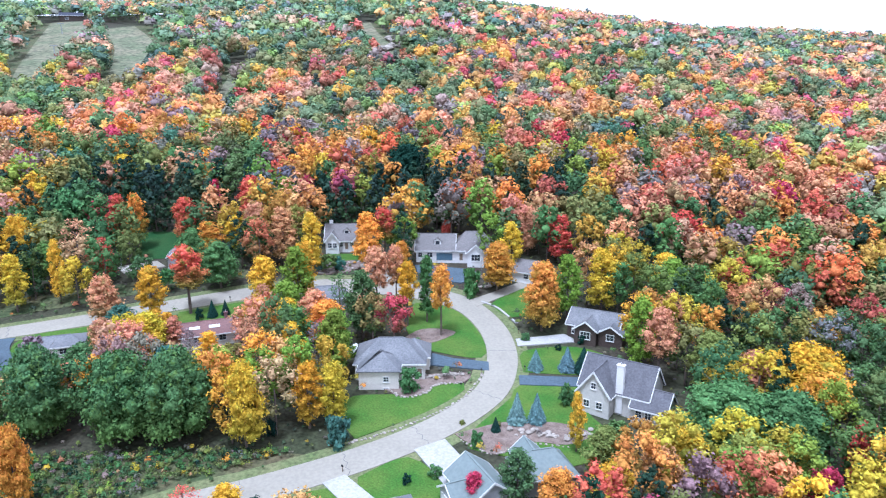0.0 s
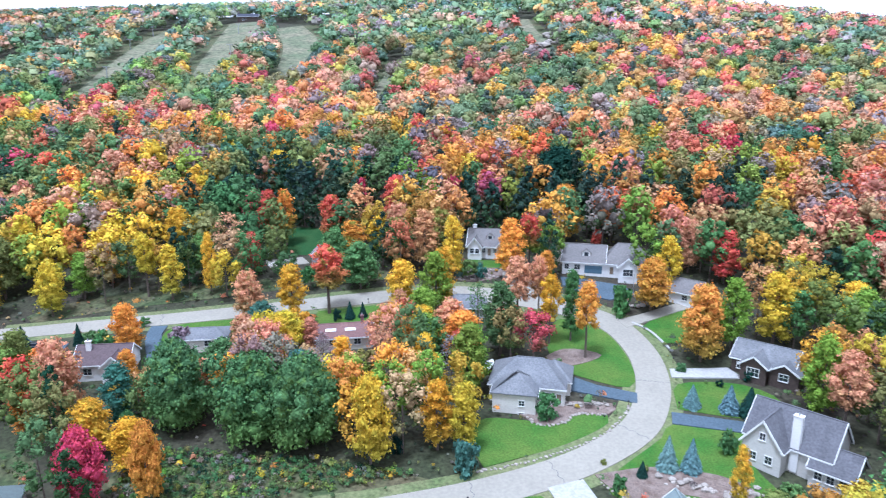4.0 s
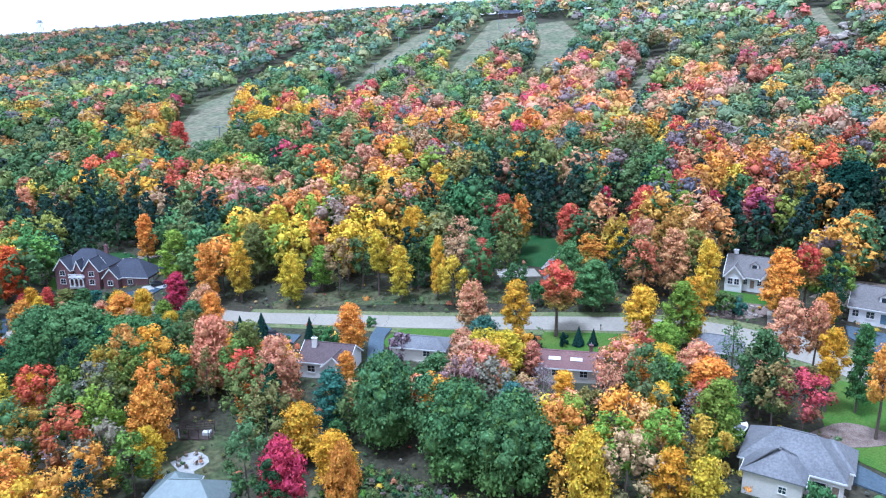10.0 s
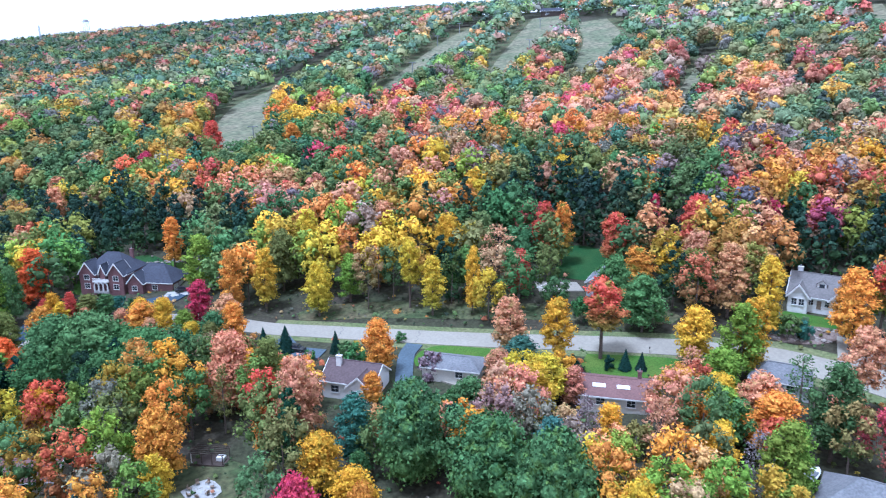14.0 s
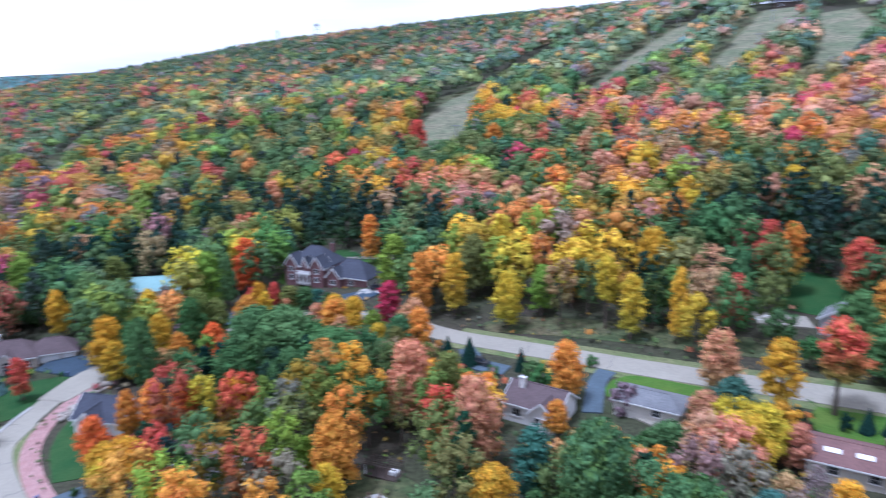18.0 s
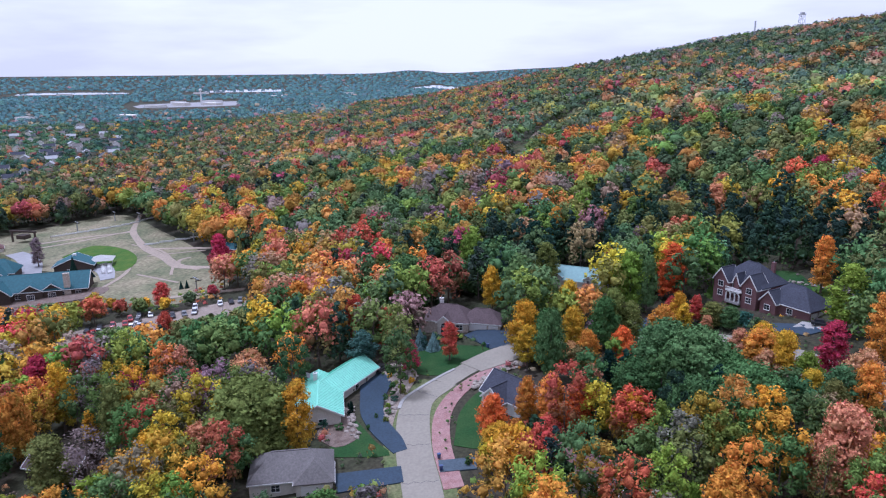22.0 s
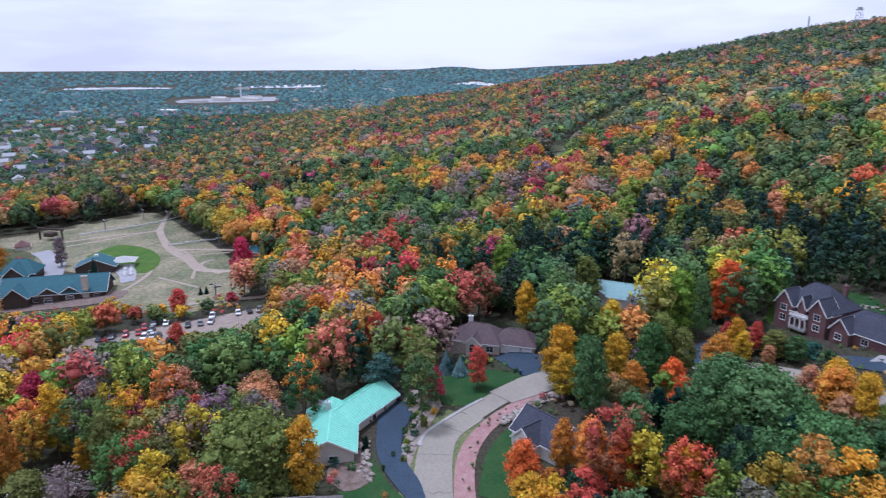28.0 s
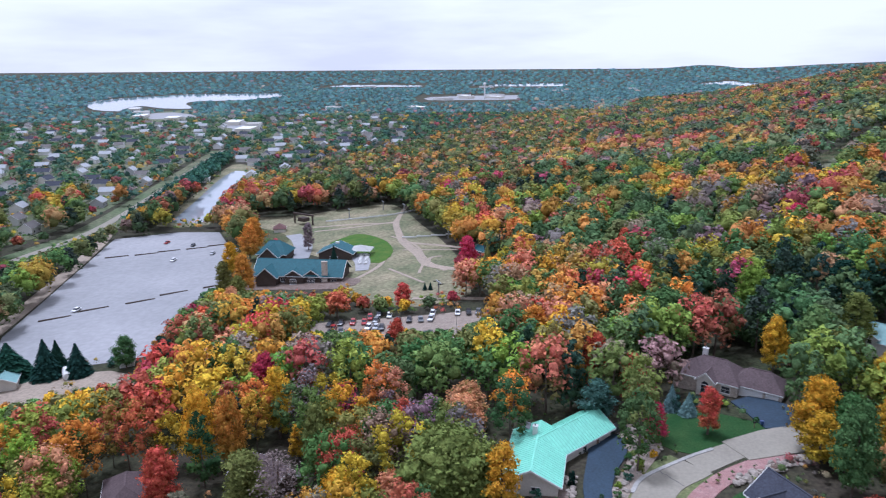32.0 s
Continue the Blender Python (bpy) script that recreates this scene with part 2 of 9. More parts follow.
# ---- the lie of the land ----
def height(x, y):
    """Height of the bare ground: a slow foot slope, a sagging slope up to a wooded ridge in the north, a plain to the west."""
    x, y = np.asarray(x, float), np.asarray(y, float)
    foot = 12.0 + 0.1 * (y - 150.0) - 0.016 * np.clip(-x - 140.0, 0.0, 200.0)
    foot = -21.0 + 6.0 * np.logaddexp(0.0, (foot + 21.0) / 6.0)
    foot = np.minimum(foot, 24.0)
    start = np.interp(x, [-2400, -1400, -700, -260, 0], [40, 100, 124, 178, 190])
    crest = np.interp(x, [-2400, -1700, -1400, -1310, -960, 1500], [300, 380, 520, 660, 850, 880])
    top = np.interp(x, [-2400, -1950, -1700, -1400, -1310, -960, -430, 0, 140, 210, 290, 400, 510, 900, 1500, 3000],
                    [-22, 0, 30, 85, 123, 150, 152, 156, 140, 131, 119, 116, 109, 88, 66, 38])
    u = (y - start) / (crest - start)
    rise = np.logaddexp(0.0, u / 0.02) * 0.02
    rise = np.where(u < 0.8, rise, 0.8 + 0.2 * np.sin(np.clip((u - 0.8) / 0.2, 0, 20) * 0.9))
    rise = np.where(u > 0.8 + 0.2 * 1.74, np.maximum(1.0 - 0.25 * (u - 1.148), 0.2), rise)
    z = foot + (top - np.minimum(foot, 20.0)) * rise
    # The lower slope sags below the straight line to the crest, and a low shoulder stands in the west.
    z = z - np.interp(y, [205, 260, 330, 430, 520, 620, 720], [0, 4, 9, 13, 10.5, 5.5, 0]) * np.interp(x, [-1400, -900], [0.3, 1.0])
    z = z + 6.0 * np.exp(-((y - 115.0) / 55.0) ** 2) * np.interp(x, [-900, -640, -345, -280], [0, 1, 1, 0])
    far = np.hypot(x, y)
    return z + np.clip(far - 2600.0, 0.0, 2300.0) ** 2 * 1.2e-5


def ground(x, y):
    return float(height(x, y))


def mesh_object(name, verts, faces, mat, parent=None, label="", smooth=False):
    me = bpy.data.meshes.new(name)
    me.from_pydata([tuple(v) for v in verts], [], [tuple(f) for f in faces])
    me.materials.append(mat)
    if smooth:
        me.shade_smooth()
    ob = new(name, me)
    if parent:
        ob.parent = parent
    if label:
        ob["label"] = label
    return ob


def part(name, bm, mat, parent, label=""):
    """Links a bmesh as one mesh object under a thing or a part."""
    me = bpy.data.meshes.new(name)
    bm.to_mesh(me)
    bm.free()
    me.materials.append(mat)
    ob = new(name, me)
    ob.parent = parent
    if label:
        ob["label"] = label
    return ob


def land():
    """One sheet of ground out to the horizon, fine near the houses and coarse far off."""
    n = 300
    u = np.linspace(-1, 1, n)
    s = np.sinh(u * 4.6) / np.sinh(4.6) * 4850.0
    xs, ys = s - 90.0, s + 90.0
    gx, gy = np.meshgrid(xs, ys)
    gz = height(gx, gy)
    v = np.stack([gx, gy, gz], -1).reshape(-1, 3)
    i = np.arange(n * n).reshape(n, n)
    f = np.stack([i[:-1, :-1], i[:-1, 1:], i[1:, 1:], i[1:, :-1]], -1).reshape(-1, 4)
    me = bpy.data.meshes.new("ground")
    me.vertices.add(len(v))
    me.vertices.foreach_set("co", v.ravel())
    me.loops.add(f.size)
    me.polygons.add(len(f))
    me.polygons.foreach_set("loop_start", np.arange(0, f.size, 4))
    me.loops.foreach_set("vertex_index", f.ravel().astype(np.int32))
    me.update(calc_edges=True)
    me.validate()
    me.materials.append(FLOOR)
    me.shade_smooth()
    return tagged(new("ground", me), "wooded hillside ground covered in leaf litter", "ground", kind="structure")


def curve_points(pts, step=2.0):
    """A smooth line (Catmull-Rom) through points of the plan, in even steps."""
    p = np.array(pts, float)
    p = np.vstack([2 * p[0] - p[1], p, 2 * p[-1] - p[-2]])
    out = []
    for a, b, c, d in zip(p[:-3], p[1:-2], p[2:-1], p[3:]):
        n = max(2, int(np.hypot(*(c - b)[:2]) / step))
        for k in range(n):
            t = k / n
            out.append(0.5 * (2 * b + (c - a) * t + (2 * a - 5 * b + 4 * c - d) * t * t + (3 * b - a - 3 * c + d) * t ** 3))
    out.append(p[-2])
    return np.array(out)


def ribbon(name, pts, width, mat, lift, label, category, kind="structure", thick=0.5, step=2.0, across=6):
    """A strip of road, path or verge laid on the ground along a line."""
    line = curve_points(pts, step)
    way = np.gradient(line[:, :2], axis=0)
    side = np.stack([-way[:, 1], way[:, 0]], -1) / np.linalg.norm(way, axis=1)[:, None]
    w = line[:, 2] if line.shape[1] > 2 else np.full(len(line), width)
    verts, faces, m = [], [], across + 1
    for k, (p, s) in enumerate(zip(line, side)):
        for j in range(m):
            q = p[:2] + s * (j / across - 0.5) * w[k]
            verts.append((q[0], q[1], ground(*q) + lift))
    for k in range(len(line) - 1):
        for j in range(across):
            a = k * m + j
            faces.append((a, a + 1, a + m + 1, a + m))
    n = len(verts)
    verts += [(x, y, z - thick) for x, y, z in verts]
    for k in range(len(line) - 1):
        a, b = k * m, k * m + across
        faces += [(a, a + m, a + m + n, a + n), (b, b + n, b + m + n, b + m)]
    ends = (len(line) - 1) * m
    for j in range(across):
        faces += [(j, j + n, j + 1 + n, j + 1), (ends + j, ends + j + 1, ends + j + 1 + n, ends + j + n)]
    return tagged(mesh_object(name, verts, faces, mat, smooth=False), label, category, kind=kind)


def inside(pts, x, y):
    """Whether points lie in a polygon of the plan."""
    x, y = np.asarray(x, float), np.asarray(y, float)
    hit = np.zeros(x.shape, bool)
    for (ax, ay), (bx, by) in zip(pts, pts[1:] + pts[:1]):
        if ay != by:
            hit ^= ((ay > y) != (by > y)) & (x < (bx - ax) * (y - ay) / (by - ay) + ax)
    return hit


def near_line(pts, x, y):
    """Distance of points from a line of the plan."""
    x, y = np.asarray(x, float), np.asarray(y, float)
    best = np.full(x.shape, 1e9)
    for a, b in zip(pts[:-1], pts[1:]):
        dx, dy = b[0] - a[0], b[1] - a[1]
        t = np.clip(((x - a[0]) * dx + (y - a[1]) * dy) / (dx * dx + dy * dy), 0, 1)
        best = np.minimum(best, np.hypot(x - a[0] - t * dx, y - a[1] - t * dy))
    return best


def patch(name, pts, mat, lift, label, category, cell=3.0, thick=0.5, rounded=True, kind="structure"):
    """A lawn, yard or court of the plan laid on the ground."""
    line = curve_points(list(pts) + [pts[0]], cell)[:-1][:, :2] if rounded else None
    if line is None:
        line = []
        for a, b in zip(pts, list(pts[1:]) + [pts[0]]):
            n = max(1, int(math.dist(a, b) / cell))
            line += [(a[0] + (b[0] - a[0]) * k / n, a[1] + (b[1] - a[1]) * k / n) for k in range(n)]
        line = np.array(line)
    bm = bmesh.new()
    ring = [bm.verts.new((x, y, 0)) for x, y in line]
    face = bm.faces.new(ring)
    bmesh.ops.triangulate(bm, faces=[face])
    x0, y0 = line.min(0)
    x1, y1 = line.max(0)
    for k in range(1, int((x1 - x0) / cell) + 1):
        bmesh.ops.bisect_plane(bm, geom=bm.verts[:] + bm.edges[:] + bm.faces[:], plane_co=(x0 + k * cell, 0, 0), plane_no=(1, 0, 0))
    for k in range(1, int((y1 - y0) / cell) + 1):
        bmesh.ops.bisect_plane(bm, geom=bm.verts[:] + bm.edges[:] + bm.faces[:], plane_co=(0, y0 + k * cell, 0), plane_no=(0, 1, 0))
    bmesh.ops.recalc_face_normals(bm, faces=bm.faces[:])
    if sum(f.normal.z for f in bm.faces) < 0:
        bmesh.ops.reverse_faces(bm, faces=bm.faces[:])
    for v in bm.verts:
        v.co.z = ground(v.co.x, v.co.y) + lift
    rim = [e for e in bm.edges if len(e.link_faces) == 1]
    low = bmesh.ops.extrude_edge_only(bm, edges=rim)["geom"]
    for v in low:
        if isinstance(v, bmesh.types.BMVert):
            v.co.z -= thick
    me = bpy.data.meshes.new(name)
    bm.to_mesh(me)
    bm.free()
    me.materials.append(mat)
    return tagged(new(name, me), label, category, kind=kind)


land()

# Lines and areas of the plan.
ROAD_EAST = [(-62, 98), (-45, 108), (-33, 113), (-16, 121.5), (-1, 132), (9.5, 144), (13.5, 156), (14, 168), (11.5, 179), (5.5, 189), (-5, 195), (-18, 198.5), (-34, 199.5), (-44, 198)]
ROAD_NORTH = [(-44, 198), (-57, 195), (-76, 188.5), (-97, 180.5), (-125, 170.5), (-154, 160.5), (-176, 156.5), (-193, 148), (-206, 134), (-213, 117), (-213, 100), (-210, 87), (-204, 75), (-195, 66)]
ROAD_WEST = [(-195, 66), (-184.5, 59), (-165, 58), (-148, 59.5), (-125, 62), (-100, 72), (-80, 86), (-62, 98)]
VERGE_RED = [(-201.5, 88), (-199, 79), (-190.5, 70.5), (-179, 65.2), (-164, 64), (-147, 65.6)]
LAWN_C = [(-18, 128), (-4, 137.5), (4.5, 146.5), (2, 150), (-8, 145), (-20, 144), (-23, 138)]
LAWN_C_NORTH = [(-5, 165), (9, 161), (9.5, 172), (3, 186), (-8, 190), (-10, 176)]
LAWN_D = [(14.5, 143), (18, 149), (32, 147), (30, 138), (34, 126), (24, 119), (12, 122), (4, 127)]
LAWN_F = [(18.5, 154), (33, 153), (40, 160), (33, 166), (19.5, 164)]
LAWN_B = [(13, 189), (18, 182), (27, 186), (30, 198), (20, 198)]
LAWN_E = [(-16, 116), (-7, 122), (1, 112), (-3, 104), (-14, 108)]
LAWN_E_WEST = [(-27, 110), (-21, 113), (-12, 105), (-20, 100)]
LAWN_A = [(-40, 215), (-22, 215), (-21, 220), (-40, 220)]
LAWN_NORTH = [(-93, 178), (-108, 172), (-106, 163), (-90, 168)]
LAWN_M = [(-73, 185), (-54, 191), (-53, 184), (-70, 178)]
LAWN_P = [(-222, 66), (-214, 82), (-208, 75), (-200, 65), (-206, 57), (-219, 58)]
LAWN_MINT = [(-164, 41), (-162, 53), (-168, 50), (-182, 43), (-179, 38)]
LAWN_RED = [(-163, 66.5), (-178, 69), (-188, 75), (-184, 80), (-170, 78), (-160, 74)]
LAWN_K = [(-236, 156), (-232, 168), (-222, 176), (-243, 182), (-252, 166)]
BANK_NORTH = [(-60, 204), (-80, 198), (-103, 189), (-128, 179), (-150, 168), (-153, 172), (-130, 181.5), (-102, 191.5), (-62, 206)]
CLEARING = [(-98, 216), (-84, 219), (-82, 233), (-102, 236)]
FIELD = [(-300, -38), (-306, -62), (-332, -88), (-360, -98), (-385, -140), (-400, -165), (-455, -215), (-470, -190), (-515, -146), (-488, -118), (-455, -96), (-410, -66), (-360, -38), (-318, -22)]
GREEN_LODGE = [(-402, -128), (-425, -122), (-411, -99), (-385, -82), (-362, -79), (-368, -92), (-385, -110)]
CAR_LOT = [(-208, -150), (-227, -118), (-236, -106), (-262, -121), (-315, -138), (-374, -172), (-418, -214), (-412, -240), (-386, -266), (-300, -216), (-240, -180)]
ROW_LOT = [(-262, -66), (-274, -64), (-284, -34), (-294, -6), (-286, 0), (-268, -8), (-255, -6), (-262, -38)]
ROW_SEEN = [(-265, -62), (-275, -60), (-285, -34), (-295, -6), (-286, 0), (-270, -8), (-268, -26), (-266, -44)]
POND = [(-436, -266), (-442, -244), (-500, -272), (-570, -311), (-640, -345), (-656, -370), (-600, -349), (-520, -308)]
FIREPIT_YARD = [(-104, 100), (-118, 104), (-122, 112), (-112, 117), (-100, 112)]
AVENUE = [(-330, -282), (-416, -303), (-620, -402), (-800, -491)]
LODGE_SITE = [(-308, -134), (-308, -76), (-345, -74), (-395, -92), (-402, -150), (-372, -168)]
LAKE_1 = [(-1400, -1215), (-1436, -1331), (-1700, -1620), (-1900, -1720), (-2075, -1740), (-2280, -1690), (-2400, -1420), (-2260, -1290), (-1940, -1250), (-1850, -1350), (-1700, -1270), (-1535, -1115), (-1525, -1203), (-1600, -1330), (-1500, -1290)]
# Ski runs: lines up the hillside with their widths.
RUN_1 = [(-290, 260, 16), (-316, 283, 27), (-371, 331, 33), (-430, 390, 27), (-456, 434, 17), (-478, 498, 14), (-508, 570, 13), (-528, 662, 12)]
RUN_2 = [(-338, 420, 16), (-357, 472, 24), (-388, 558, 33), (-418, 655, 34), (-430, 706, 24)]
RUN_3 = [(-278, 482, 14), (-298, 531, 26), (-330, 624, 34), (-356, 699, 36), (-380, 750, 28)]
RUN_4 = [(-222, 492, 14), (-236, 548, 25), (-265, 631, 31), (-310, 706, 30)]
RUN_5 = [(-134, 431, 7), (-145, 492, 9), (-152, 565, 9)]
RUN_6 = [(-32, 564, 7), (-52, 623, 15), (-67, 676, 14), (-75, 720, 10)]
RUN_7 = [(-700, 432, 10), (-735, 485, 13), (-766, 540, 15), (-804, 639, 15)]
RUN_8 = [(-526, 125, 7), (-626, 167, 10), (-750, 245, 14), (-862, 309, 16)]
CLEAR_AREAS = [LAWN_C, LAWN_C_NORTH, LAWN_D, LAWN_F, LAWN_B, LAWN_E, LAWN_E_WEST, LAWN_A, LAWN_NORTH, LAWN_M, LAWN_P, LAWN_MINT, LAWN_RED, LAWN_K, BANK_NORTH, CLEARING, FIELD, GREEN_LODGE, CAR_LOT, ROW_LOT, POND, FIREPIT_YARD, LODGE_SITE, LAKE_1]
# ROADS: the three lengths of the loop road
ROADS = [ROAD_EAST, ROAD_NORTH, ROAD_WEST]
RUNS = [RUN_1, RUN_2, RUN_3, RUN_4, RUN_5, RUN_6, RUN_7, RUN_8]

for line, wide in ((ROAD_EAST, 13.0), (ROAD_NORTH[:6], 11.0), (ROAD_WEST, 13.0)):
    ribbon("grass_verge", line, wide, VERGE, 0.08, "short yellow-green grass verge along the road", "grass verge", across=8)
ribbon("road_1", ROAD_EAST, 7.4, ASPHALT_OLD, 0.22, "pale weathered asphalt residential road curving past houses", "road")
ribbon("road_2", ROAD_NORTH, 6.4, ASPHALT_OLD, 0.20, "pale weathered asphalt lane along the wooded bank", "road")
ribbon("road_3", ROAD_WEST, 7.6, ASPHALT_OLD, 0.21, "pale weathered asphalt road with red gravel shoulder", "road")
ribbon("gravel_verge", VERGE_RED, 4.0, GRAVEL_RED, 0.16, "reddish crushed granite shoulder beside the road", "gravel")
for pts, what in ((LAWN_C, "mown lawn sloping below the grey-roofed house"), (LAWN_C_NORTH, "mown lawn inside the bend of the road"), (LAWN_D, "mown lawn before the white gabled house"),
                  (LAWN_F, "mown lawn with a row of spruces"), (LAWN_B, "mown lawn beside the upper driveway"), (LAWN_E, "mown lawn between two concrete driveways"),
                  (LAWN_E_WEST, "mown lawn by the concrete driveway"), (LAWN_A, "narrow front lawn of the cottage"), (LAWN_NORTH, "mown lawn beside the lane"), (LAWN_M, "mown front lawn with small conifers"),
                  (LAWN_P, "dark mown lawn before the stone house"), (LAWN_MINT, "mown lawn by the asphalt driveway"), (LAWN_RED, "dark mown lawn inside the gravel shoulder"), (LAWN_K, "mown lawn beside the brick mansion")):
    patch("lawn", pts, LAWN_SHADED if "dark" in what or pts in (LAWN_MINT, LAWN_K) else LAWN, 0.12, what, "lawn")
patch("roadside_bank", [(-60, 204), (-80, 198), (-103, 189), (-128, 179), (-150, 168), (-152, 176), (-128, 189), (-100, 199), (-62, 210)], SCRUB, 0.10, "rough grassy bank between the lane and the woods", "grass bank")
patch("south_bank", [(-84, 120), (-52, 123), (-27, 123), (-20, 117), (-46, 108), (-82, 108)], SCRUB, 0.07, "rough brambly bank beside the road", "grass bank")
patch("clearing", CLEARING, LAWN_SHADED, 0.10, "grassy clearing behind the small court", "lawn")
patch("field", [(-410 + (x + 410) * 1.04, -115 + (y + 115) * 1.04) for x, y in FIELD], DRYGRASS, 0.10, "dry yellow-brown grass field with tyre tracks", "field", cell=9.0)
patch("lodge_green", GREEN_LODGE, LAWN, 0.24, "green mown grass beside the lodge", "lawn", cell=6.0)
patch("parking_lot", CAR_LOT, LOT, 0.15, "large pale gravel parking lot, nearly empty", "parking lot", cell=12.0, rounded=False)
patch("row_parking", ROW_LOT, GRAVEL_TAN, 0.15, "gravel parking strip full of cars", "parking lot", cell=6.0)
patch("pond", POND, WATER, 0.2, "long narrow pale pond", "water", cell=15.0)
patch("garden_yard", FIREPIT_YARD, SCRUB, 0.12, "back yard with a stone fire pit", "yard")
patch("lake", LAKE_1, WATER, 0.6, "pale lake beyond the town", "water", cell=120.0)
ribbon("avenue", AVENUE, 6.0, ASPHALT_OLD, 0.3, "straight pale asphalt street into the town", "street", step=12.0, across=4)
for k, run in enumerate(RUNS):
    ribbon("ski_run_edge", [(x - 2, y - 4, w * 1.8 + 10) for x, y, w in run], 0, SCRUB, 0.10, "rough grass along the edge of the ski run", "grass edge", step=10.0, across=8)
    ribbon("ski_run", run, 0, SLOPE, 0.15, "grassy ski run cleared through the hillside woods", "ski run", step=10.0, across=6)


# ---- trees ----
GREEN, DARK, OLIVE, YELLOW, ORANGE, RED, SALMON, BARE, CRIMSON, LIME, GOLD, TEAL, FLAME, SILVER, FRESH = range(15)
LEAF_COLOURS = np.array([
    (0.098, 0.195, 0.070), (0.022, 0.056, 0.042), (0.205, 0.230, 0.066), (0.790, 0.520, 0.040), (0.810, 0.335, 0.060), (0.650, 0.125, 0.085),
    (0.710, 0.335, 0.185), (0.280, 0.215, 0.225), (0.600, 0.068, 0.130), (0.250, 0.370, 0.055), (0.790, 0.430, 0.036), (0.078, 0.172, 0.128), (0.800, 0.180, 0.050), (0.150, 0.240, 0.240), (0.118, 0.222, 0.082)]) * 0.92


def cards(rng, lobes, per_lobe, size, up=0.35, corners=4, ruffle=0.55, reach=(0.62, 1.14)):
    """Leaf clumps on the outside of a set of lobes (x, y, z, rx, rz): small bent four-sided sprays, facing outwards."""
    n = len(lobes) * per_lobe
    lob = np.repeat(lobes, per_lobe, axis=0)
    d = rng.normal(size=(n, 3))
    d[:, 2] += up
    d /= np.linalg.norm(d, axis=1)[:, None]
    c = lob[:, :3] + d * lob[:, [3, 3, 4]] * rng.uniform(*reach, (n, 1))
    nrm = d + rng.normal(scale=ruffle, size=(n, 3))
    nrm[:, 2] += 0.25
    nrm /= np.linalg.norm(nrm, axis=1)[:, None]
    a = np.cross(nrm, rng.normal(size=(n, 3)))
    a /= np.linalg.norm(a, axis=1)[:, None]
    b = np.cross(nrm, a)
    s = size * rng.uniform(0.6, 1.3, (n, 1))
    w = rng.uniform(0.55, 1.0, (n, 1))
    bend = nrm * s * -0.22
    if corners == 3:
        return np.stack([c + a * s, c - a * s * 0.6 + b * s * w, c - a * s * 0.6 - b * s * w], 1)
    v = np.stack([c + a * s + bend, c + b * s * w, c - a * s * rng.uniform(0.7, 1.1, (n, 1)) + bend, c - b * s * w], 1)
    return v


def lobes_round(rng, count, radius, tall, low, top=0.75):
    """Lobes that fill a rounded crown: widest a little below the middle, narrower at the top."""
    out = []
    for k in range(count):
        f = (k + rng.uniform(0.2, 0.8)) / count
        z = low + tall * (0.08 + 0.86 * f)
        wide = radius * math.sqrt(max(0.05, 1 - abs(2 * f - 0.75) ** 2.2 * top))
        ang, far = k * 2.4 + rng.uniform(-0.5, 0.5), wide * rng.uniform(0.35, 0.8)
        r = radius * rng.uniform(0.32, 0.46)
        out.append((math.cos(ang) * far, math.sin(ang) * far, z, r, r * rng.uniform(0.5, 0.8)))
    return np.array(out)


def core_shape():
    """A twelve-cornered ball: corners and three-sided faces."""
    g = (1 + 5 ** 0.5) / 2
    v = np.array([(-1, g, 0), (1, g, 0), (-1, -g, 0), (1, -g, 0), (0, -1, g), (0, 1, g), (0, -1, -g), (0, 1, -g), (g, 0, -1), (g, 0, 1), (-g, 0, -1), (-g, 0, 1)], float)
    bm = bmesh.new()
    for p in v / np.linalg.norm(v[0]):
        bm.verts.new(p)
    hull = bmesh.ops.convex_hull(bm, input=bm.verts[:])
    bm.verts.index_update()
    bmesh.ops.recalc_face_normals(bm, faces=bm.faces[:])
    out = np.array([q.co[:] for q in bm.verts]), np.array([[q.index for q in f.verts] for f in bm.faces])
    bm.free()
    return out


CORE_V, CORE_F = core_shape()
SMALL_V = np.array([(0.62, 0.0, 0.72), (0.0, 0.62, 0.72), (-0.62, 0.0, 0.72), (0.0, -0.62, 0.72), (0.68, 0.68, -0.25), (-0.68, 0.68, -0.25), (-0.68, -0.68, -0.25), (0.68, -0.68, -0.25)])
SMALL_F = np.array([(0, 1, 2), (0, 2, 3), (0, 4, 1), (1, 4, 5), (1, 5, 2), (2, 5, 6), (2, 6, 3), (3, 6, 7), (3, 7, 0), (0, 7, 4)])


def cores(rng, lobes, share=0.86, shape=None):
    """The leafy heart of each lobe, an uneven ball, as corners (n, 12, 3), or (n, 8, 3) for the plainer shape."""
    shape = CORE_V if shape is None else shape
    n, m = len(lobes), len(shape)
    a = rng.uniform(0, 6.3, n)
    c, s = np.cos(a)[:, None], np.sin(a)[:, None]
    x = shape[:, 0] * c - shape[:, 1] * s
    y = shape[:, 0] * s + shape[:, 1] * c
    v = np.stack([x, y, np.broadcast_to(shape[:, 2], x.shape)], -1) * rng.uniform(0.72, 1.22, (n, m, 1)) * share
    return lobes[:, None, :3] + v * lobes[:, None, [3, 3, 4]]


